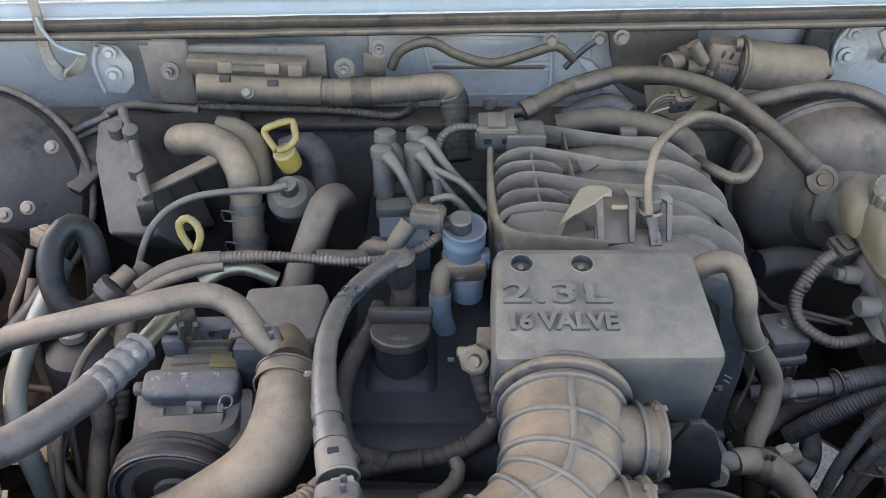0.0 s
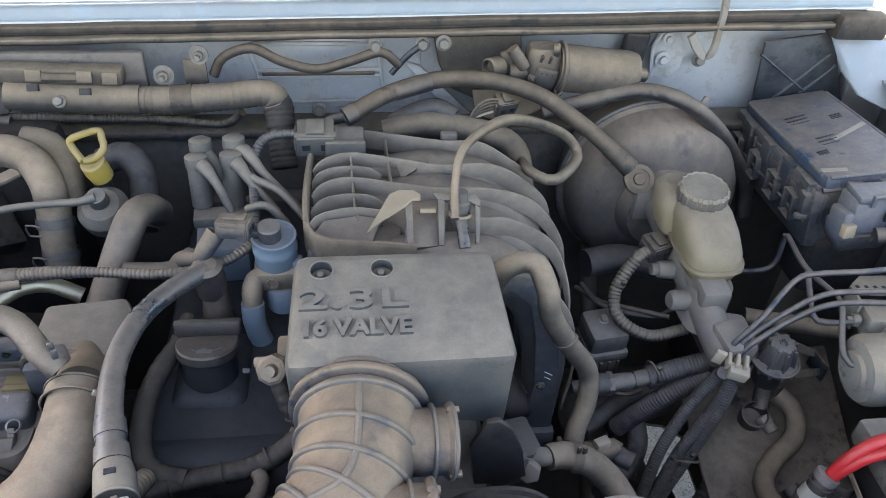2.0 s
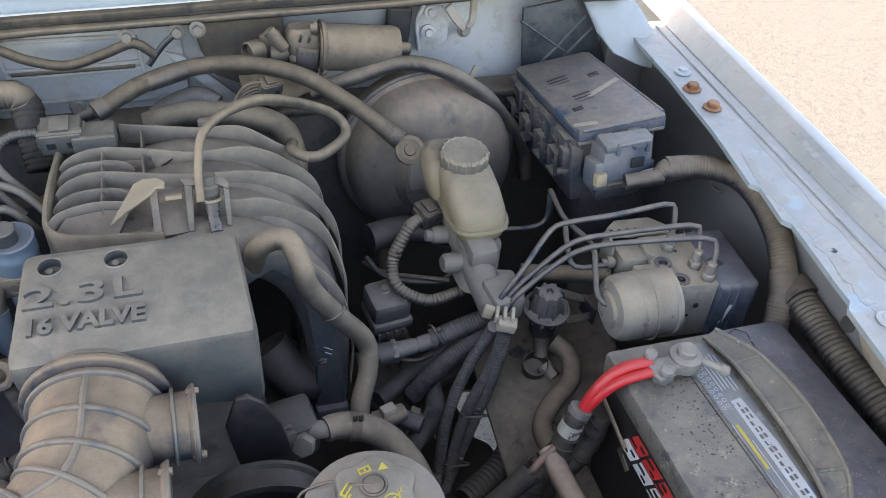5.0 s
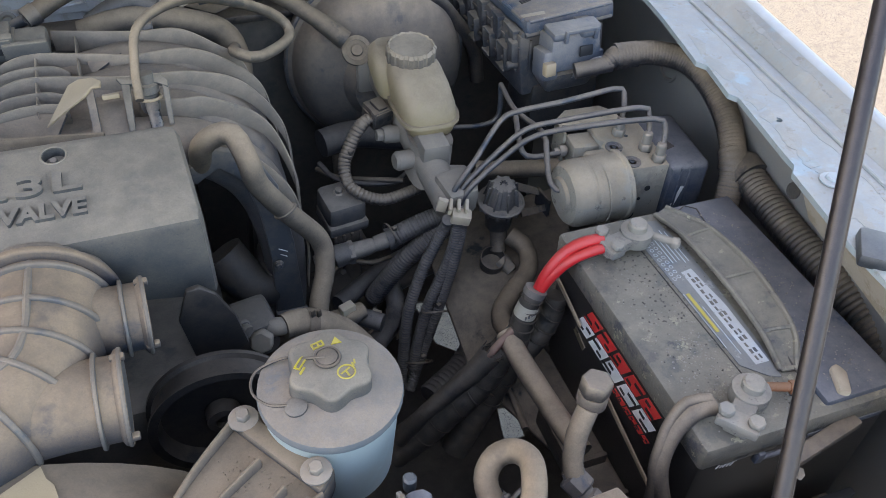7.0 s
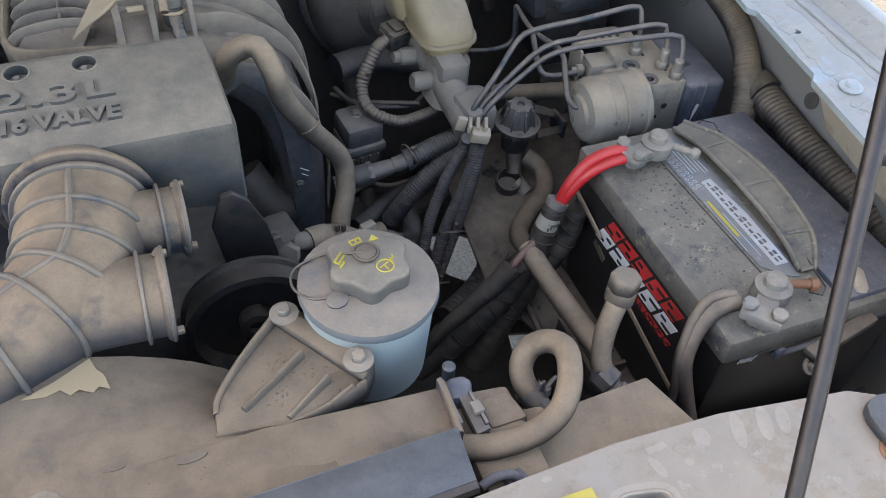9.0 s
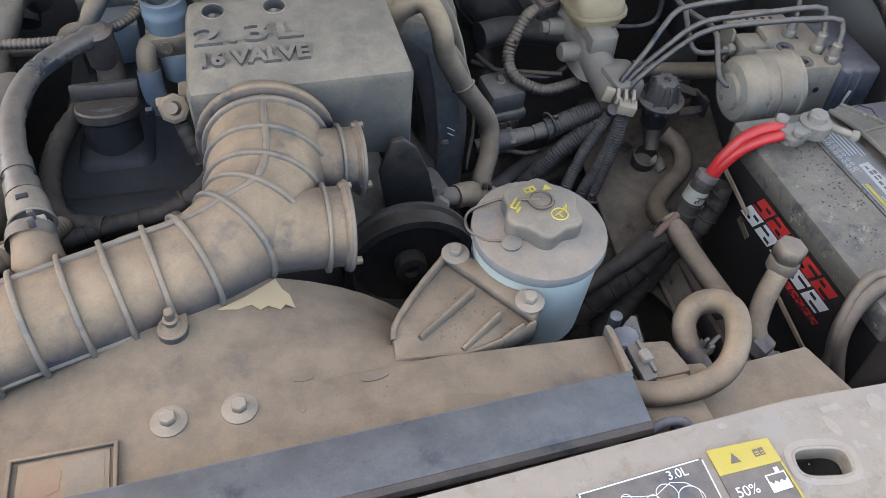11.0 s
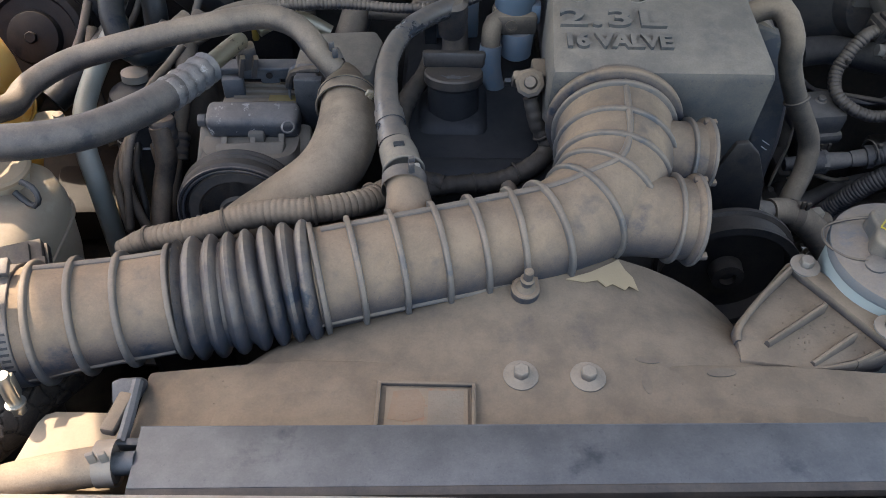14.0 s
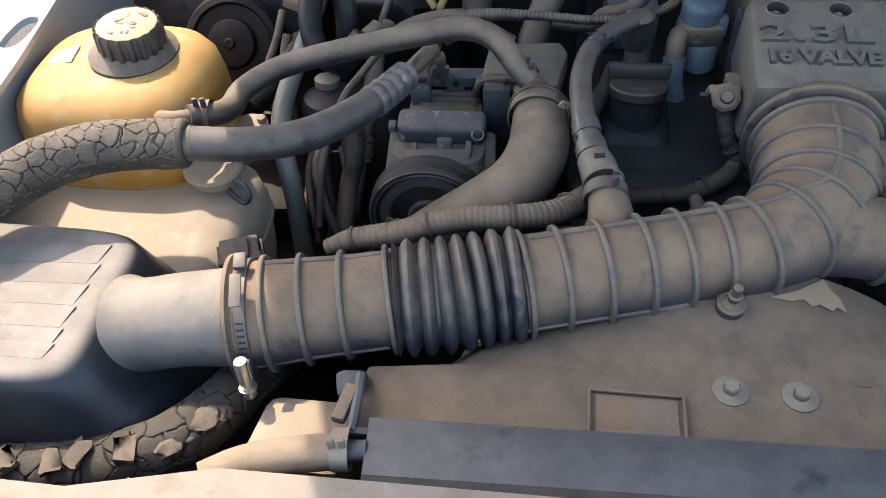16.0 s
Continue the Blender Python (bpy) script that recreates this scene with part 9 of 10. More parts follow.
part("face", plate([(-0.430, 0.866, 1.030), (-0.394, 0.864, 1.045), (-0.332, 0.733, 1.015), (-0.319, 0.706, 0.975), (-0.382, 0.711, 0.975), (-0.422, 0.814, 1.010)], 0.05, 0.006), HOUSING, hb)
part("top", plate([(-0.394, 0.861, 1.045), (-0.348, 0.878, 1.035), (-0.280, 0.784, 0.930), (-0.333, 0.737, 0.950)], 0.04, 0.006), BLACK, hb)
part("flange", tube([(-0.389, 0.856, 1.052), (-0.364, 0.805, 1.040), (-0.335, 0.735, 1.025), (-0.327, 0.720, 1.020)], 0.006, 10), HOUSING, hb)
for q in ((-0.365, 0.808, 1.050), (-0.347, 0.754, 1.035), (-0.389, 0.824, 1.045)):
    part("screw_boss", lathe([(0.010, -0.01), (0.009, 0.006), (0.004, 0.007)], q, (0.1, -0.4, 1), 16), HOUSING, hb)
part("main", box((0.22, 0.12, 0.30), (-0.37, 0.885, 0.86), (0, 0, 0), 0.02), BLACK, hb)
sb = thing("support_stay", (-0.28, 0.76, 1.0), "flat dusted steel stay between housing and pipe", "stay")
part("bar", plate([(-0.333, 0.728, 1.018), (-0.334, 0.744, 1.020), (-0.267, 0.782, 1.038), (-0.258, 0.769, 1.036)], 0.005, 0.0015), RUBBER_TAN, sb)
part("clip", box((0.020, 0.014, 0.030), (-0.332, 0.721, 1.000), (0, 0, 15), 0.002), BLACK_DUSTY, sb)
hp = thing("heater_hose", (-0.22, 0.82, 1.0), "tan dusted bent heater hose with clamps", "hose")
HP = [(-0.316, 0.835, 1.020), (-0.311, 0.812, 1.036), (-0.298, 0.799, 1.046), (-0.277, 0.797, 1.048), (-0.250, 0.787, 1.042), (-0.233, 0.768, 1.025), (-0.228, 0.753, 1.000), (-0.228, 0.739, 0.965), (-0.227, 0.729, 0.930)]
part("hose", tube(HP, 0.0185, 24), RUBBER_TAN, hp)
part("second_bend", tube([(-0.270, 0.828, 1.040), (-0.243, 0.825, 1.035), (-0.225, 0.805, 1.020), (-0.219, 0.784, 0.990)], 0.0185, 20), RUBBER_TAN, hp)
for q in ((-0.228, 0.748, 0.986), (-0.227, 0.736, 0.950)):
    clamp(hp, q, (0, -0.4, -1), 0.0190, DARK_STEEL, ears=False)
    part("clamp_wire", tube([Vector(q) + Vector(v) for v in ((-0.010, -0.019, 0.006), (-0.024, -0.018, 0.008), (-0.024, -0.018, -0.006), (-0.010, -0.019, -0.006))], 0.0013, 6), DARK_STEEL, hp)
hose("heater_hose", [(-0.200, 0.860, 0.990), (-0.170, 0.858, 1.000), (-0.151, 0.839, 0.985), (-0.147, 0.814, 0.960), (-0.148, 0.788, 0.940)], 0.0175, LOOM, "dark bent heater hose", "hose", "heater hoses")
eg = thing("vacuum_valve", (-0.175, 0.75, 0.97), "round dusted vacuum valve with thin hose", "valve")
part("drum", lathe([(0.022, -0.03), (0.028, -0.02), (0.0285, -0.004), (0.026, 0.0), (0.020, 0.006), (0.014, 0.007)], (-0.176, 0.753, 1.000), (0, -0.5, 1), 36), COVER, eg)
part("nipple", lathe([(0.011, 0), (0.010, 0.014), (0.006, 0.016)], (-0.176, 0.750, 1.010), (0, -0.5, 1), 20), COVER, eg)
part("hose", tube([(-0.176, 0.741, 1.022), (-0.193, 0.736, 1.020), (-0.230, 0.730, 1.022), (-0.273, 0.723, 1.020), (-0.304, 0.713, 1.010), (-0.323, 0.696, 0.995), (-0.333, 0.677, 0.975), (-0.337, 0.665, 0.960)], [0.006, 0.0045, 0.0042, 0.0042, 0.0042, 0.0042, 0.0042, 0.0042], 12), COVER, eg)
d1 = thing("transmission_dipstick", (-0.19, 0.81, 1.03), "yellow plastic dipstick handle with loop", "dipstick")
part("cap", lathe([(0.013, -0.018), (0.014, -0.006), (0.0135, 0.006), (0.011, 0.008)], (-0.180, 0.775, 1.040), (-0.2, -0.3, 1), 20), YELLOW, d1)
part("loop", tube([(-0.188, 0.767, 1.052), (-0.201, 0.783, 1.060), (-0.203, 0.787, 1.066), (-0.194, 0.786, 1.072), (-0.179, 0.791, 1.075), (-0.171, 0.792, 1.075), (-0.169, 0.787, 1.068), (-0.167, 0.779, 1.060), (-0.177, 0.772, 1.052), (-0.188, 0.767, 1.052)], 0.0040, 10), YELLOW, d1)
part("tube", tube([(-0.180, 0.778, 1.030), (-0.179, 0.787, 1.000), (-0.181, 0.802, 0.960)], 0.010, 12), BLACK, d1)
d2 = thing("oil_dipstick", (-0.26, 0.65, 1.0), "yellow plastic ring-shaped oil dipstick handle", "dipstick")
part("ring_handle", tube([(-0.265, 0.650, 1.005), (-0.275, 0.658, 1.018), (-0.276, 0.662, 1.030), (-0.267, 0.664, 1.035), (-0.257, 0.659, 1.030), (-0.254, 0.653, 1.018), (-0.260, 0.649, 1.005)], 0.0042, 10), YELLOW, d2)
part("stem", tube([(-0.260, 0.649, 1.008), (-0.263, 0.652, 0.980), (-0.266, 0.658, 0.950)], 0.004, 10), YELLOW, d2)
bl = thing("blower_motor", (-0.56, 0.78, 0.85), "round dark dusted heater blower housing", "blower")
part("drum", lathe([(0.135, -0.05), (0.140, 0.0), (0.130, 0.02), (0.10, 0.035), (0.05, 0.045)], (-0.574, 0.800, 0.961), (0.12, -0.85, 0.55), 48), BLACK, bl)
part("rim", ring(0.136, 0.005, (-0.567, 0.790, 0.969), (0.12, -0.85, 0.55), 48), BLACK_DUSTY, bl)
for q in ((-0.465, 0.720, 1.006), (-0.459, 0.800, 1.035)):
    part("screw", bolt(q, (0.1, -0.7, 0.6), 0.006, 0.005), STEEL, bl)
lip = [(-0.543, 0.850, 1.029), (-0.510, 0.850, 1.020), (-0.478, 0.850, 1.016), (-0.448, 0.868, 1.022), (-0.418, 0.880, 1.030)]
part("flange_lip", tube(lip, 0.0048, 10), DARK_STEEL, bl)
part("flange_lip", tube([Vector(q) + Vector((0, -0.004, -0.010)) for q in lip], 0.0042, 10), BLACK_DUSTY, bl)
part("duct_box", plate([(-0.480, 0.838, 1.004), (-0.425, 0.860, 1.010), (-0.412, 0.830, 0.990), (-0.440, 0.790, 0.975), (-0.478, 0.800, 0.990)], 0.040, 0.006), BLACK_DUSTY, bl)
for q in ((-0.484, 0.840, 1.010), (-0.500, 0.728, 0.990)):
    part("screw", bolt(q, (0.1, -0.7, 0.6), 0.0055, 0.005, 0.009), STEEL, bl)
hn = thing("horn", (-0.43, 0.62, 0.90), "black round horn with ringed face", "horn")
part("shell", lathe([(0.052, -0.075), (0.055, -0.070), (0.055, -0.030), (0.060, -0.024), (0.060, -0.004), (0.056, 0.004), (0.049, 0.006), (0.046, 0.001), (0.031, 0.001), (0.028, 0.009), (0.016, 0.012)], (-0.521, 0.664, 0.942), (0.1, -0.8, 0.5), 44), BLACK_AND_SHADE, hn)
for r, h in ((0.0605, -0.022), (0.0605, -0.010)):
    part("seam", ring(r, 0.0012, axes((-0.521, 0.664, 0.942), (0.1, -0.8, 0.5)) @ Vector((0, 0, h)), (0.1, -0.8, 0.5), 44, 6), BLACK_AND_SHADE, hn)
part("hub_nut", hexagon(Vector((-0.521, 0.664, 0.942)) + Vector((0.001, -0.008, 0.005)), (0.1, -0.8, 0.5), 0.007, 0.006), BLACK_AND_SHADE, hn)
acc = thing("accumulator", (-0.371, 0.561, 0.930), "black round accumulator canister with pale tie", "canister")
part("can", lathe([(0.034, -0.16), (0.036, -0.15), (0.036, -0.012), (0.033, -0.002), (0.020, 0.004)], (-0.370, 0.563, 0.945), (0.05, 0.1, 1), 36), PITCH, acc)
part("tie", ring(0.0365, 0.0012, Vector((-0.370, 0.563, 0.945)) + Vector((-0.002, -0.005, -0.05)), (0.05, 0.1, 1), 36, 6), BLUE_MARK, acc)
part("port", lathe([(0.014, 0), (0.014, 0.008), (0.010, 0.010)], (-0.379, 0.575, 0.950), (0.05, 0.1, 1), 18), STEEL, acc)
for pts, r in (([(-0.314, 0.563, 1.000), (-0.330, 0.548, 0.985), (-0.344, 0.521, 0.975), (-0.356, 0.490, 0.950), (-0.364, 0.466, 0.920), (-0.370, 0.442, 0.860)], 0.0042), ([(-0.370, 0.510, 0.930), (-0.374, 0.477, 0.910), (-0.365, 0.457, 0.880), (-0.352, 0.446, 0.840)], 0.0050),
               ([(-0.391, 0.537, 0.900), (-0.390, 0.490, 0.890), (-0.381, 0.459, 0.860), (-0.377, 0.455, 0.820)], 0.0036), ([(-0.379, 0.558, 0.900), (-0.359, 0.529, 0.900), (-0.352, 0.514, 0.880)], 0.0060), ([(-0.454, 0.678, 0.980), (-0.457, 0.648, 0.960), (-0.463, 0.619, 0.940), (-0.468, 0.619, 0.900)], 0.0050)):
    hose("black_cable", pts, r, RUBBER, "black dusted cable hanging beside the compressor", "cable", "hanging cables", seg=10)
sl = thing("suction_loop", (-0.42, 0.60, 0.95), "glossy black bent suction hose", "hose")
SL = [(-0.339, 0.615, 0.985), (-0.349, 0.609, 0.975), (-0.363, 0.588, 0.972), (-0.385, 0.588, 0.980), (-0.398, 0.608, 1.005), (-0.399, 0.634, 1.025), (-0.386, 0.655, 1.032), (-0.373, 0.657, 1.020), (-0.367, 0.645, 0.990), (-0.370, 0.634, 0.955), (-0.374, 0.622, 0.915)]
part("hose", tube(SL, 0.0130, 24), RUBBER_CLEAN, sl)
part("fitting", tube([SL[0], Vector(SL[0]).lerp(Vector(SL[1]), 0.9)], 0.0172, 20), DARK_STEEL, sl)
part("fitting", tube([(-0.327, 0.631, 0.990), (-0.339, 0.615, 0.985)], 0.0105, 16), RUBBER_TAN, sl)
hose("suction_hose", [(-0.467, 0.559, 0.930), (-0.442, 0.589, 0.945), (-0.428, 0.612, 0.955), (-0.427, 0.652, 0.955)], 0.0150, RUBBER_CLEAN, "dark glossy rubber hose with a sleeve", "hose")
hose("alloy_pipe", [(-0.406, 0.466, 0.780), (-0.403, 0.468, 0.860), (-0.404, 0.473, 0.900), (-0.412, 0.490, 0.925), (-0.420, 0.522, 0.940), (-0.421, 0.560, 0.952), (-0.417, 0.610, 0.965), (-0.424, 0.675, 0.960)], 0.0108, PIPE, "dull olive metal coolant pipe", "pipe")
ln = thing("discharge_line", (-0.3, 0.6, 0.95), "grey hose with ribbed crimp running down", "hose")
part("hose", tube([(-0.317, 0.646, 0.985), (-0.328, 0.618, 0.970), (-0.331, 0.581, 0.940), (-0.338, 0.539, 0.900), (-0.344, 0.498, 0.860), (-0.355, 0.471, 0.800)], 0.0105, 16), RUBBER, ln)
part("crimp", tube([(-0.336, 0.543, 0.905), (-0.338, 0.522, 0.885)], 0.0135, 18, ridges=0.008, depth=0.002), DARK_STEEL, ln)
for pts, r, mt, lb in (([(-0.312, 0.605, 0.990), (-0.288, 0.620, 1.000), (-0.257, 0.630, 1.005), (-0.231, 0.634, 1.005)], 0.0085, RUBBER, "dusted cable beside the compressor"),
                       ([(-0.314, 0.594, 0.985), (-0.286, 0.610, 0.995), (-0.253, 0.622, 1.000), (-0.228, 0.629, 1.000)], 0.0065, RUBBER_TAN, "dusted thin cable beside the compressor"),
                       ([(-0.252, 0.619, 0.985), (-0.231, 0.633, 0.990), (-0.207, 0.642, 0.985), (-0.178, 0.640, 0.970)], 0.0085, GOLD, "olive tinted bare metal pipe"),
                       ([(-0.351, 0.585, 0.940), (-0.365, 0.568, 0.920), (-0.385, 0.547, 0.900), (-0.439, 0.551, 0.900)], 0.004, RUBBER, "thin black dusted engine bay wire"),
                       ([(-0.379, 0.547, 0.900), (-0.395, 0.519, 0.870), (-0.404, 0.485, 0.830)], 0.0045, RUBBER, "thin black dusted engine bay wire"),
                       ([(-0.281, 0.483, 0.880), (-0.289, 0.461, 0.860), (-0.292, 0.440, 0.830)], 0.005, RUBBER, "thin black dusted engine bay wire"),
                       ([(-0.320, 0.925, 1.010), (-0.360, 0.925, 1.014), (-0.400, 0.905, 1.030), (-0.424, 0.890, 1.026), (-0.445, 0.865, 0.994), (-0.457, 0.840, 0.950), (-0.462, 0.815, 0.910), (-0.462, 0.800, 0.880)], 0.0065, RUBBER, "dark cable over the evaporator housing"),
                       ([(-0.136, 0.654, 0.990), (-0.088, 0.660, 0.985), (-0.072, 0.684, 0.985)], 0.009, RUBBER, "short dusted branch cable")):
    hose("cable", pts, r, mt, lb, "cable", "loose cables")
plug("pressure_switch_plug", (-0.431, 0.683, 0.990), (0, 20, 60), (0.022, 0.040, 0.020), "tan dusted switch plug on the hose", RUBBER_TAN)
plug("injector_plug", (-0.359, 0.632, 0.965), (10, 0, 40), (0.024, 0.034, 0.022), "dusted black plug beside the hoses", BLACK_DUSTY)
ct = thing("accumulator", (-0.36, 0.66, 0.80), "black refrigerant accumulator can", "accumulator")
part("can", lathe([(0.038, -0.16), (0.040, -0.15), (0.040, -0.01), (0.034, 0.0), (0.02, 0.002)], (-0.348, 0.609, 0.920), (0, 0, 1), 28), DEEP, ct)
part("band", ring(0.0395, 0.003, (-0.354, 0.609, 0.900), (0, 0, 1), 28), STEEL, ct)

# ---- firewall fittings ----
bp = thing("firewall_plate", (-0.23, 0.95, 1.05), "brown dusted steel plate bolted to the firewall", "plate")
part("plate", box((0.235, 0.012, 0.075), (-0.266, 0.945, 1.058), (0, 0, 0), 0.003), BROWNED, bp)
part("plate_edge", box((0.05, 0.012, 0.09), (-0.346, 0.940, 1.059), (0, 0, 0), 0.006), BROWNED, bp)
for q, r in (((-0.347, 0.930, 1.066), 0.009), ((-0.125, 0.930, 1.070), 0.010), ((-0.079, 0.930, 1.097), 0.009)):
    part("stud", join(lathe([(r * 1.3, 0), (r * 1.3, 0.002)], q, (0, -1, 0.2), 20), bolt(q, (0, -1, 0.2), r * 0.7, 0.008), lathe([(0.003, 0), (0.003, 0.018)], q, (0, -1, 0.2), 10)), ALU, bp)
part("tab", box((0.028, 0.004, 0.038), (-0.087, 0.935, 1.069), (0, 0, 0), 0.001), RUBBER_TAN, bp)
ch = thing("wiring_channel", (-0.23, 0.91, 1.03), "tan dusted half-round plastic wiring channel", "wiring channel")
part("channel", tube([(-0.309, 0.915, 1.054), (-0.233, 0.915, 1.048), (-0.154, 0.915, 1.045)], 0.0185, 20), RUBBER_TAN, ch)
part("lid", box((0.150, 0.022, 0.020), (-0.245, 0.922, 1.078), (0, 2, 0), 0.003), RUBBER_TAN, ch)
part("lid_recess", box((0.052, 0.004, 0.008), (-0.239, 0.908, 1.080), (-30, 2, 0), 0.001), RUBBER_BROWN, ch)
for q in ((-0.270, 0.908, 1.082), (-0.212, 0.908, 1.080), (-0.184, 0.910, 1.076)):
    part("lid_clip", box((0.018, 0.005, 0.014), q, (-20, 2, 0), 0.001), RUBBER_TAN, ch)
for q in ((-0.269, 0.895, 1.073), (-0.211, 0.895, 1.067)):
    part("slot", box((0.013, 0.006, 0.008), q, (-30, 0, 0), 0.0005), JET, ch)
part("screw", bolt((-0.244, 0.896, 1.054), (0, -0.8, 0.5), 0.006, 0.007), STEEL, ch)
tm = thing("taped_main_loom", (-0.05, 0.91, 1.03), "thick tan dusted taped main wiring loom", "wiring loom")
TM = [(-0.154, 0.915, 1.044), (-0.103, 0.910, 1.047), (-0.046, 0.910, 1.051), (0.001, 0.905, 1.057), (0.014, 0.900, 1.039), (0.016, 0.880, 1.018), (0.020, 0.850, 0.982)]
part("loom", tube(TM, [0.017, 0.018, 0.0175, 0.017, 0.0175, 0.0165, 0.0150], 20, ridges=0.009, depth=0.0011), RUBBER_TAN, tm)
part("tape_band", tube([Vector(TM[1]).lerp(Vector(TM[2]), f) for f in (-0.2, 0.0, 0.25)], 0.0188, 20), RUBBER_BROWN, tm)
part("wound_tape", tube([Vector(TM[3]).lerp(Vector(TM[4]), 0.7), TM[4], TM[5], TM[6]], [0.0186, 0.0190, 0.0178, 0.0165], 24, ridges=0.0070, depth=0.0014), TAPE, tm, "black tape wound round the loom end")
hose("firewall_loom", [(-0.499, 0.900, 0.984), (-0.475, 0.920, 0.989), (-0.441, 0.945, 1.004), (-0.373, 0.945, 1.006), (-0.275, 0.945, 1.003), (-0.139, 0.945, 0.998), (-0.064, 0.940, 0.994), (-0.036, 0.930, 1.017)], 0.006, RUBBER, "black corrugated loom along the firewall", "wiring loom", ridges=0.005, depth=0.001)
hose("firewall_tube", [(-0.562, 0.880, 1.011), (-0.502, 0.880, 0.997), (-0.477, 0.910, 0.995), (-0.451, 0.935, 0.997), (-0.367, 0.945, 0.996)], 0.005, SLAT, "thin grey tube along the firewall", "tube")
hose("firewall_cable", [(-0.067, 0.945, 1.062), (-0.053, 0.945, 1.086), (-0.017, 0.945, 1.098), (0.019, 0.945, 1.080), (0.062, 0.945, 1.069), (0.105, 0.945, 1.080), (0.144, 0.945, 1.092), (0.167, 0.945, 1.074)], 0.0062, RUBBER_BROWN, "wavy tan dusted cable on the firewall", "cable")
for q in ((0.137, 0.950, 1.099), (0.222, 0.935, 1.109), (0.062, 0.945, 1.011), (0.197, 0.950, 1.101)):
    solid("firewall_bolt", bolt(q, (0, -1, 0.15), 0.0068, 0.008, 0.010), ALU, "small steel bolt on the firewall", "bolt", "firewall bolts")
hose("pale_tube", [(0.157, 0.945, 1.062), (0.177, 0.945, 1.086), (0.196, 0.945, 1.102)], 0.004, SLAT, "short pale clip tube", "tube")
wm = thing("wiper_motor", (0.43, 0.94, 1.02), "tan dusted wiper motor with gear housing", "wiper motor")
A, B = Vector((0.370, 0.925, 1.079)), Vector((0.474, 0.925, 1.068))
part("can", tube([A, A.lerp(B, 0.06), A.lerp(B, 0.9), B], [0.0275, 0.0305, 0.030, 0.026], 32, 0.006), RUBBER_TAN, wm)
part("end_stub", lathe([(0.009, 0), (0.009, 0.016), (0.007, 0.018)], B, B - A, 16), RUBBER_TAN, wm)
part("end_ring", ring(0.0300, 0.0028, A.lerp(B, 0.04), B - A, 36), RUBBER_TAN, wm)
part("end_flange", flange([A, A.lerp(B, 0.5), B], 0.04, 0.0305, 0.0040, 0.0036), RUBBER_TAN, wm)
part("flange_ear", lathe([(0.0085, -0.003), (0.0090, 0.003), (0.0060, 0.005)], (0.364, 0.918, 1.107), (0.9, -0.3, 0.1), 18), RUBBER_TAN, wm)
part("gear_case", loft([(0.352, 0.932, 1.046, 0.017, 0.018), (0.352, 0.931, 1.060, 0.022, 0.020), (0.351, 0.930, 1.084, 0.023, 0.020), (0.350, 0.930, 1.100, 0.022, 0.018), (0.350, 0.931, 1.107, 0.017, 0.013)], n=36, power=3.2), RUBBER_TAN, wm)
part("cover_block", box((0.028, 0.012, 0.026), (0.352, 0.910, 1.073), (6, 10, 0), 0.003), SHROUD, wm)
for x in (-0.007, 0.0, 0.007):
    part("vent_hole", lathe([(0.0011, 0), (0.0011, 0.0008), (0.0001, 0.0008)], (0.352 + x, 0.9037, 1.080 - 0.18 * x), (0, -1, 0.1), 8), JET, wm)
part("drive_neck", tube([(0.338, 0.932, 1.074), (0.322, 0.930, 1.070), (0.306, 0.928, 1.072)], [0.014, 0.012, 0.011], 20), RUBBER_TAN, wm)
part("arm_plate", plate([(0.296, 0.930, 1.096), (0.322, 0.934, 1.102), (0.338, 0.930, 1.066), (0.318, 0.925, 1.060), (0.300, 0.926, 1.066)], 0.012, 0.003), SHROUD, wm)
part("crank_stub", lathe([(0.0082, -0.002), (0.0082, 0.024), (0.0070, 0.029), (0.0040, 0.031)], (0.3075, 0.917, 1.108), (0.017, -0.004, -0.023), 22), RUBBER_TAN, wm)
part("bush", lathe([(0.0125, -0.012), (0.0135, -0.009), (0.0135, 0.008), (0.0115, 0.010), (0.0100, 0.009), (0.0095, 0.002)], (0.286, 0.922, 1.081), (-0.8, -0.55, 0.1), 26), RUBBER_TAN, wm)
for q in ((0.345, 0.9115, 1.098), (0.356, 0.9115, 1.096)):
    part("lug", box((0.0034, 0.006, 0.009), q, (12, 18, 0), 0.001), RUBBER_BROWN, wm)
for q in ((0.371, 0.908, 1.053), (0.336, 0.914, 1.070)):
    part("screw", bolt(q, (0, -1, 0.4), 0.0042, 0.004, 0.0062), RUBBER_TAN, wm)
part("grommet", box((0.036, 0.012, 0.086), (0.488, 0.985, 1.058), (0, 6, 0), 0.0055, segments=4), BLACK, wm)
part("backing", box((0.175, 0.006, 0.034), (0.335, 0.998, 1.118), (0, 0, 0), 0.002), PITCH, wm)
part("mount_plate", plate([(0.265, 0.950, 1.035), (0.361, 0.950, 1.035), (0.368, 0.940, 1.012), (0.306, 0.920, 0.998), (0.269, 0.930, 1.009)], 0.006, 0.002), RUBBER_TAN, wm)
plug("wiper_motor_plug", (0.300, 0.898, 1.042), (25, 0, 15), (0.026, 0.022, 0.024), "dusted grey wiper motor plug", SHROUD)
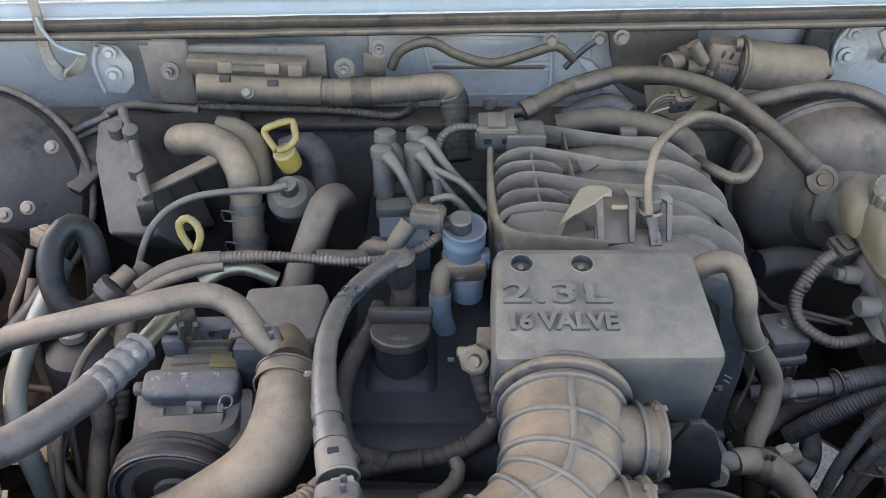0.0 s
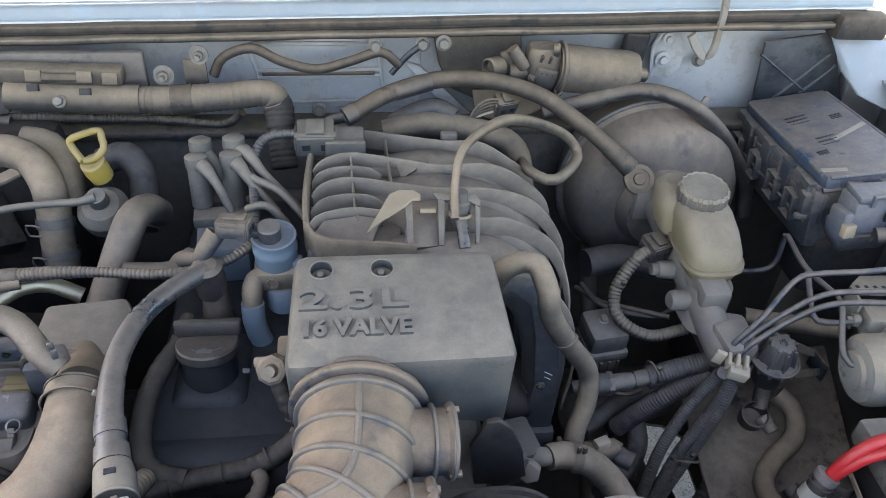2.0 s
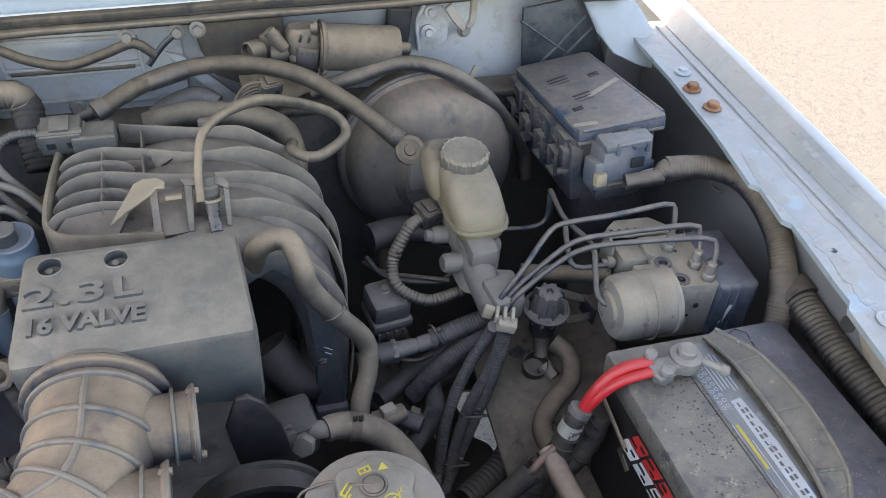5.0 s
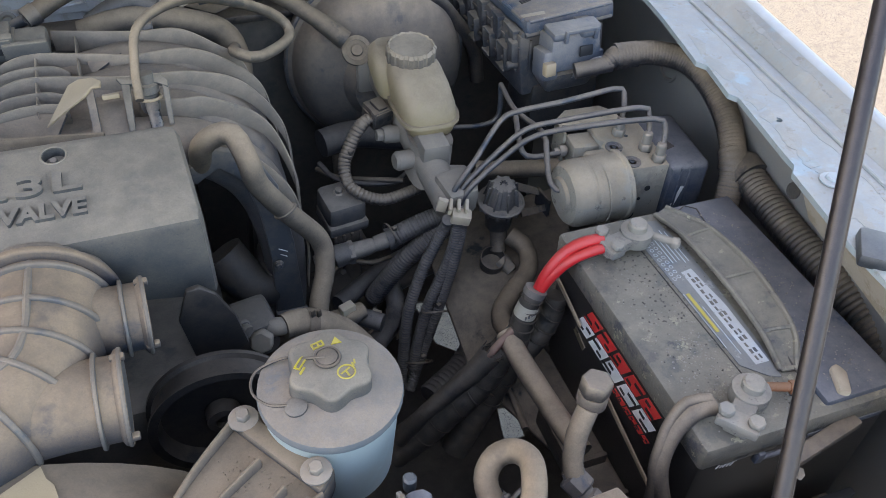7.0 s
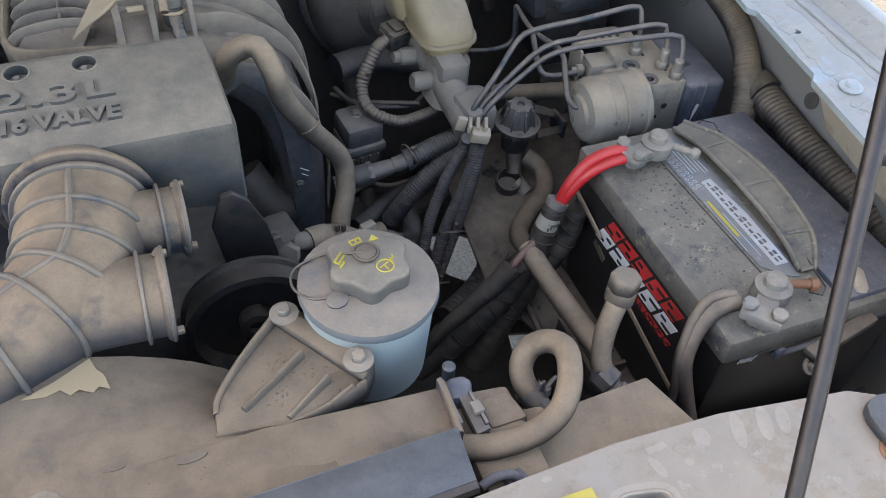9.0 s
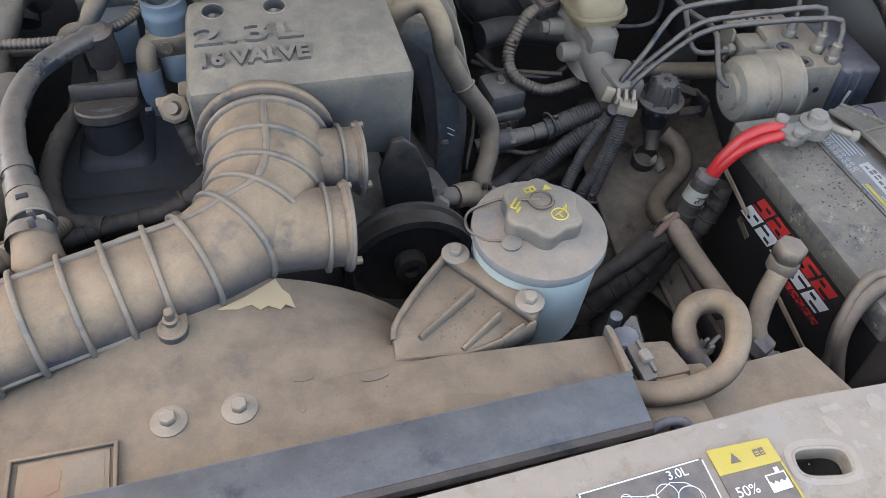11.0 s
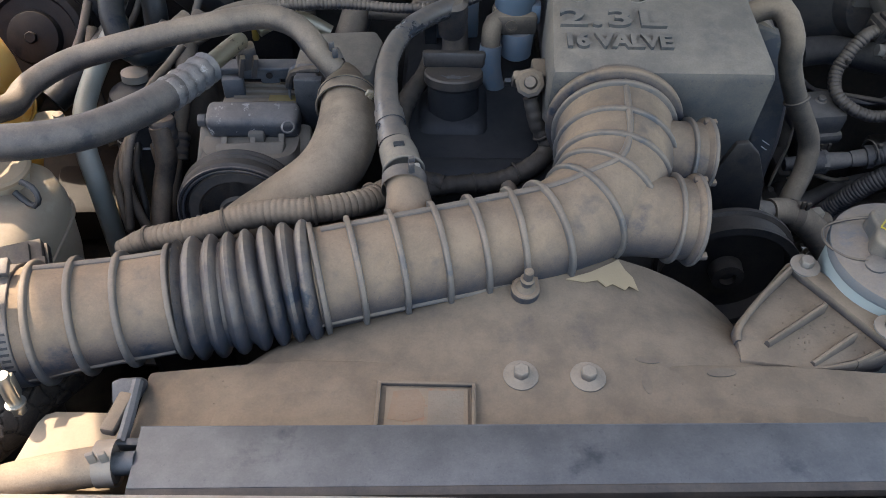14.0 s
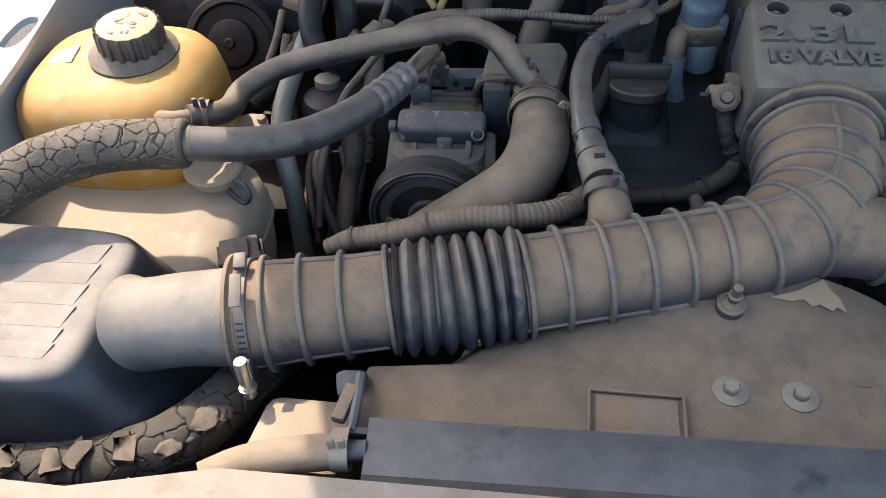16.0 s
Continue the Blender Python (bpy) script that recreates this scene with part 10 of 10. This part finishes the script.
for k, mt in enumerate((CREAM, RUBBER_BROWN, RUBBER, SHROUD, RUBBER_TAN)):
    s = Vector((0, -0.001 * k, 0.0042 * (k - 2)))
    hose("plug_wire", [Vector((0.293, 0.896, 1.043)) + s, Vector((0.279, 0.894, 1.043)) + s * 1.3, Vector((0.266, 0.892, 1.038)) + s * 1.2, Vector((0.257, 0.890, 1.029)) + s * 0.7, Vector((0.252, 0.885, 1.019)) + s * 0.5], 0.0019, mt, "thin dusty wiper motor wire", "wire", "plug wires", seg=8)
hose("upper_hose", [(0.157, 0.900, 1.014), (0.184, 0.900, 1.030), (0.212, 0.900, 1.037), (0.234, 0.890, 1.028)], 0.0125, LOOM, "dark clamped hose behind the manifold", "hose", "rear hoses")
hose("upper_hose", [(0.145, 0.885, 1.010), (0.197, 0.885, 1.021), (0.254, 0.880, 1.016), (0.306, 0.870, 0.999), (0.320, 0.850, 0.969), (0.315, 0.820, 0.929)], 0.0165, RUBBER_TAN, "tan dusted hose behind the manifold", "hose", "rear hoses")


def hinge(plate_at, bolt_at, arm, width, stay=()):
    """A hinge of the hood: plate on the firewall, two bolts and a bent arm."""
    x, y, z = plate_at
    h = part("hinge", plate([(x - 0.020, y - 0.003, z - 0.030), (x + 0.006, y - 0.003, z - 0.034), (x + 0.022, y - 0.002, z - 0.018), (x + 0.024, y, z + 0.010), (x + 0.010, y + 0.002, z + 0.034), (x - 0.014, y + 0.002, z + 0.036), (x - 0.024, y, z + 0.012)], 0.006, 0.0015), FIREWALL, hood, "pale painted hinge with bent arm")
    part("fold", tube([(x - 0.020, y - 0.006, z - 0.030), (x - 0.024, y - 0.005, z + 0.012), (x - 0.014, y - 0.004, z + 0.036)], 0.0028, 8), FIREWALL, h)
    part("bolt", bolt(bolt_at, (0, -1, 0.15), 0.0065, 0.006, 0.011), FIREWALL, h)
    part("bolt", bolt(Vector(bolt_at) + Vector((0.002, 0, 0.030)), (0, -1, 0.15), 0.0055, 0.005, 0.009), FIREWALL, h)
    part("arm", strap(arm, width, 0.006, (1, 0.2, 0.25)), PAINT_TAN, h)
    if stay:
        part("stay", tube(stay, 0.0024, 8), PAINT, h)


hinge((-0.431, 0.962, 1.050), (-0.431, 0.955, 1.048), [(-0.456, 0.945, 1.082), (-0.474, 0.945, 1.061), (-0.495, 0.945, 1.054), (-0.505, 0.945, 1.078), (-0.503, 0.945, 1.113), (-0.5, 0.945, 1.146), (-0.504, 0.95, 1.196)], (0.010, 0.016, 0.020, 0.015, 0.012, 0.011, 0.010), [(-0.453, 0.94, 1.083), (-0.469, 0.94, 1.087), (-0.486, 0.94, 1.096), (-0.498, 0.94, 1.117), (-0.5, 0.94, 1.134)])
hinge((0.540, 0.985, 1.066), (0.532, 0.978, 1.063), [(0.549, 0.945, 1.114), (0.56, 0.945, 1.097), (0.574, 0.945, 1.083), (0.584, 0.945, 1.09), (0.585, 0.945, 1.118), (0.584, 0.945, 1.157), (0.578, 0.95, 1.207)], (0.012, 0.012, 0.011, 0.010, 0.009, 0.009, 0.009))
solid("firewall_bolt", bolt((0.587, 0.985, 1.059), (0, -1, 0.15), 0.0068, 0.008, 0.010), ALU, "small steel bolt on the firewall", "bolt", "firewall bolts")
solid("pale_tab", box((0.010, 0.005, 0.024), (0.596, 0.955, 1.006), (0, 25, 0), 0.004), CREAM, "pale plastic tab on the firewall", "tab")
xc = thing("corner_cover", (0.75, 0.97, 1.0), "dark plastic corner cover with crossed ribs", "cover")
part("panel", plate([(0.679, 0.975, 0.979), (0.669, 0.975, 1.092), (0.764, 0.975, 1.105), (0.815, 0.975, 0.996), (0.773, 0.975, 0.954)], 0.006, 0.001), SLAT, xc)
for a, b in (((0.689, 0.968, 0.987), (0.768, 0.968, 1.075)), ((0.667, 0.968, 1.074), (0.756, 0.968, 1.012)), ((0.742, 0.968, 1.013), (0.782, 0.968, 1.057))):
    part("rib", tube([a, Vector(a).lerp(Vector(b), 0.5), b], 0.0022, 6), SLAT, xc)

# ---- right fender details ----
for q in ((0.830, 0.761, 1.059), (0.830, 0.711, 1.059)):
    solid("rusty_bolt", bolt(q, (0, 0, 1), 0.008, 0.007, 0.012), RUST, "orange rusted bolt on the fender rail", "bolt", "rail bolts")
for q in ((0.842, 0.807, 1.059), (0.784, 0.331, 1.059)):
    solid("rail_bolt", bolt(q, (0, 0, 1), 0.007, 0.004, 0.011), PAINT, "painted bolt on the fender rail", "bolt", "rail bolts")
ua = thing("rail_flange", (0.80, 0.3, 1.0), "pale dusted inner flange of the fender rail", "panel", kind="structure")
part("flange", plate([(0.754, 0.05, 1.051), (0.764, 0.23, 1.051), (0.772, 0.33, 1.051), (0.776, 0.36, 1.051), (0.792, 0.34, 1.005), (0.790, 0.23, 0.985), (0.785, 0.05, 0.96)], 0.003, 0), PAINT_TAN, ua)
for q in ((0.785, 0.366, 1.020), (0.785, 0.265, 1.023)):
    part("hole_plug", lathe([(0.0085, 0), (0.0085, 0.001)], q, (-1, 0, 0.2), 20), BLACK, ua)
ih = hose("air_intake_hose", [(0.838, 0.488, 0.945), (0.831, 0.422, 0.940), (0.830, 0.370, 0.935), (0.833, 0.321, 0.930), (0.839, 0.272, 0.920), (0.845, 0.233, 0.910)], 0.0190, BLACK_DUSTY, "thick black corrugated intake hose along the fender", "hose", ridges=0.0060, depth=0.0026)
part("end_cuff", tube([(0.838, 0.492, 0.945), (0.836, 0.481, 0.945), (0.836, 0.470, 0.944)], 0.0225, 24), BLACK_DUSTY, ih, "smooth dusty end cuff")
for q, r in (((0.752, 0.242, 1.062), (0.040, 0.025, 0.014)),):
    solid("rubber_stop", box(r, q, (0, 0, 50), 0.004), SLAT, "black rubber hood stop on the rail", "hood stop")
ROD_A, ROD_B, ROD_R = (0.388, -0.084, 1.0), (0.5235, 0.139, 1.339), 0.0044
pr = thing("prop_rod", (ROD_A[0], ROD_A[1], 1.0), "dark steel hood prop rod", "prop rod")
RA, RB = Vector(ROD_A), Vector(ROD_B)
part("rod", tube([RA + (RA - RB) * 0.02, RA.lerp(RB, 0.5), RB, RB + (RB - RA) * 1.42], ROD_R, 14, 0.05), ROD, pr)
part("grommet", lathe([(0.013, -0.004), (0.014, 0.004), (0.010, 0.010)], RA, RB - RA, 20), BLACK, pr)

# ---- labels on the radiator support ----
lab = thing("engine_label", (0.30, 0.03, 1.0), "black belt routing label with white lines", "label")
part("card", slab([(0.252, 0.066), (0.339, 0.072), (0.341, -0.06), (0.252, -0.06)], 1.0, 1.0012, 0), BLACK_MARK, lab)
for size, at, turn in (((0.0008, 0.126, 0.0006), (0.2535, 0.002, 1.0014), 0), ((0.084, 0.0008, 0.0006), (0.2950, 0.0680, 1.0014), 3.7), ((0.0008, 0.130, 0.0006), (0.3385, 0.005, 1.0014), -0.5)):
    part("border", box(size, at, (0, 0, turn), 0), WHITE_MARK, lab)
for x, y, r in ((0.281, 0.0555, 0.0035), (0.297, 0.0505, 0.0045), (0.307, 0.053, 0.007), (0.321, 0.047, 0.0085), (0.296, 0.040, 0.006), (0.306, 0.040, 0.005), (0.314, 0.030, 0.006)):
    part("pulley_mark", ring(r, 0.00032, (x, y, 1.0016), seg=24, around=5), WHITE_MARK, lab)
part("belt_mark", tube([(0.279, 0.058, 1.0016), (0.300, 0.054, 1.0016), (0.312, 0.060, 1.0016), (0.328, 0.052, 1.0016), (0.320, 0.026, 1.0016), (0.296, 0.032, 1.0016), (0.279, 0.053, 1.0016)], 0.0003, 5), WHITE_MARK, lab)
lettering("3.0L", 0.0085, 0.0002, pose(0.319, 0.0645, 1.0016, 0, 0, 3), WHITE_MARK, lab)
wl = thing("coolant_label", (0.37, 0.04, 1.0), "black and yellow coolant warning label", "label")
part("card", slab([(0.345, 0.074), (0.388, 0.074), (0.392, -0.06), (0.345, -0.06)], 1.0, 1.0012, 0), BLACK_MARK, wl)
part("yellow_band", slab([(0.3445, 0.075), (0.3885, 0.075), (0.389, 0.058), (0.345, 0.057)], 1.0012, 1.0018, 0), YELLOW_MARK, wl)
part("yellow_edge", box((0.0012, 0.115, 0.0006), (0.3902, 0.0, 1.0015), (0, 0, 1.5), 0), YELLOW_MARK, wl)
part("warning_mark", slab([(0.356, 0.063), (0.363, 0.063), (0.3595, 0.070)], 1.0018, 1.0022, 0), BLACK_MARK, wl)
part("book_mark", join(*[box((0.0034, 0.0052, 0.0004), (0.3755 + 0.004 * k, 0.0665 + 0.0003 * k, 1.0020), (0, 0, 2), 0) for k in range(2)]), BLACK_MARK, wl)
part("book_lines", join(*[box((0.0022, 0.0006, 0.0004), (0.3755 + 0.004 * (k % 2), 0.0652 + 0.0016 * (k // 2), 1.0023), (0, 0, 2), 0) for k in range(4)]), YELLOW_MARK, wl)
lettering("50%", 0.0095, 0.0002, pose(0.3575, 0.044, 1.0016, 0, 0, 2), WHITE_MARK, wl)
part("radiator_mark", slab([(0.373, 0.039), (0.387, 0.040), (0.387, 0.052), (0.384, 0.0515), (0.384, 0.055), (0.381, 0.055), (0.381, 0.0515), (0.373, 0.051)], 1.0012, 1.0017, 0), WHITE_MARK, wl)
part("level_mark", slab([(0.374, 0.0465), (0.376, 0.0445), (0.378, 0.0465), (0.380, 0.0447), (0.382, 0.0467), (0.384, 0.0449), (0.386, 0.0469), (0.386, 0.0505), (0.374, 0.0500)], 1.0017, 1.0020, 0), BLACK_MARK, wl)
part("plus_mark", join(box((0.008, 0.002, 0.0006), (0.3745, 0.026, 1.0015), bevel=0), box((0.002, 0.008, 0.0006), (0.3745, 0.026, 1.0015), bevel=0)), WHITE_MARK, wl)
gl = thing("emission_label", (0.2, 0.03, 1.0), "dark green edged emission label", "label")
part("card", slab([(0.165, 0.060), (0.246, 0.066), (0.246, -0.06), (0.165, -0.06)], 1.0, 1.0012, 0), BLACK_MARK, gl)
for size, at, turn in (((0.079, 0.0010, 0.0006), (0.2055, 0.0620, 1.0014), 4.2), ((0.0010, 0.120, 0.0006), (0.2450, 0.004, 1.0014), 0)):
    part("edge", box(size, at, (0, 0, turn), 0), PS_TANK, gl)
for k in range(4):
    part("print_bar", box((0.010 + 0.006 * (k % 2), 0.003, 0.0005), (0.185 + 0.015 * k, 0.045 - 0.004 * (k % 2), 1.0015), (0, 0, 3), 0), WHITE_MARK, gl)

hp2 = thing("hood_pad", (0.607, 0.044, 1.005), "black rubber hood pad on the front panel", "hood pad")
part("pad", slab(oval(0.612, 0.045, 0.020, 0.024, 16), 1.0, 1.010, 0.003), SLAT, hp2)
part("notch", box((0.004, 0.02, 0.006), (0.612, 0.045, 1.010), (0, 0, 30), 0.001), BLACK, hp2)

# ---- cables over the valve cover ----
hose("valve_cover_loom", [(-0.067, 0.608, 0.965), (-0.073, 0.578, 0.960), (-0.088, 0.543, 0.955), (-0.096, 0.504, 0.950), (-0.093, 0.464, 0.945), (-0.079, 0.439, 0.940), (-0.050, 0.431, 0.937)], [0.008, 0.0095, 0.0105, 0.0105, 0.010, 0.010, 0.010], TAPE, "taped dark loom beside the oil cap", "wiring loom", "taped looms", ridges=0.013, depth=0.001)

# ---- brackets deep on the left ----
# added filler bracket, its block coloured black in place of shade
mb = thing("engine_mount", (-0.453, 0.559, 0.800), "engine mount bracket added deep in the bay, blackened for shade", "bracket")
part("block", box((0.11, 0.09, 0.05), (-0.459, 0.570, 0.775), (0, 8, 12), 0.010), BLACK_AND_SHADE, mb)
part("bolt", bolt((-0.416, 0.540, 0.803), (0, -0.2, 1), 0.008, 0.008), DARK_STEEL, mb)
for pts, r, mt in (([(-0.344, 0.520, 0.930), (-0.341, 0.510, 0.900), (-0.348, 0.497, 0.870), (-0.352, 0.457, 0.830)], 0.0110, RUBBER), ([(-0.391, 0.546, 0.900), (-0.381, 0.512, 0.880), (-0.386, 0.478, 0.860), (-0.377, 0.447, 0.830)], 0.0045, RUBBER_CLEAN), ([(-0.373, 0.539, 0.910), (-0.372, 0.501, 0.890), (-0.362, 0.470, 0.860), (-0.365, 0.448, 0.830)], 0.0040, RUBBER_CLEAN),
                   ([(-0.440, 0.641, 0.970), (-0.440, 0.614, 0.950), (-0.434, 0.591, 0.920), (-0.413, 0.549, 0.880)], 0.0060, RUBBER_BROWN)):
    hose("hanging_hose", pts, r, mt, "dark dusted hose hanging beside the compressor", "hose", "hanging hoses", seg=14)
part("crimp", tube([(-0.343, 0.528, 0.935), (-0.343, 0.521, 0.905)], 0.0140, 18, ridges=0.011, depth=0.002), DARK_STEEL, ln)


# ---- loose grit and crumbs ----
def grit(label, spots, count, material, seed, small=0.0004, large=0.0012):
    """Many small angular crumbs lying in level patches: (x0, x1, y0, y1, z)."""
    rng = random.Random(seed)
    verts, faces = [], []
    for _ in range(count):
        x0, x1, y0, y1, z = rng.choice(spots)
        p = Vector((rng.uniform(x0, x1), rng.uniform(y0, y1), z))
        s = rng.uniform(small, large)
        n = len(verts)
        spin = rng.uniform(0, 6.28)
        for k in range(4):
            w = spin + 1.57 * k
            verts.append(p + Vector((s * math.cos(w) * rng.uniform(0.7, 1.3), s * math.sin(w) * rng.uniform(0.7, 1.3), 0)))
        verts.append(p + Vector((0, 0, s * rng.uniform(0.6, 1.2))))
        faces += [(n, n + 1, n + 4), (n + 1, n + 2, n + 4), (n + 2, n + 3, n + 4), (n + 3, n, n + 4)]
    me = bpy.data.meshes.new("grit")
    me.from_pydata([tuple(v) for v in verts], [], faces)
    me.materials.append(material)
    return tagged(new("grit", me), label, "grit", kind="stuff")


grit("pale grit and crumbs lying on the battery lid", [(0.59, 0.70, 0.18, 0.42, 0.9552), (0.60, 0.68, 0.19, 0.28, 0.9552), (0.71, 0.76, 0.18, 0.42, 0.9617)], 900, LEAD, 3)
grit("dark crumbs lying on the battery lid", [(0.59, 0.70, 0.18, 0.42, 0.9552), (0.61, 0.69, 0.30, 0.41, 0.9552)], 350, DEEP, 4, 0.0005, 0.0016)
grit("tan grit in the pockets of the reservoir bracket", [(0.215, 0.285, 0.215, 0.262, 0.9711), (0.20, 0.25, 0.22, 0.27, 0.9711)], 110, SHROUD, 5)
grit("sparse pale grit on the dusty fan shroud", [(-0.23, 0.32, 0.135, 0.195, 0.9752)], 120, SHROUD, 6, 0.0003, 0.0008)
grit("sparse grit on the front panel", [(-0.4, 0.6, -0.05, 0.075, 1.0002)], 200, TAN_AND_SUN, 7, 0.0003, 0.0009)
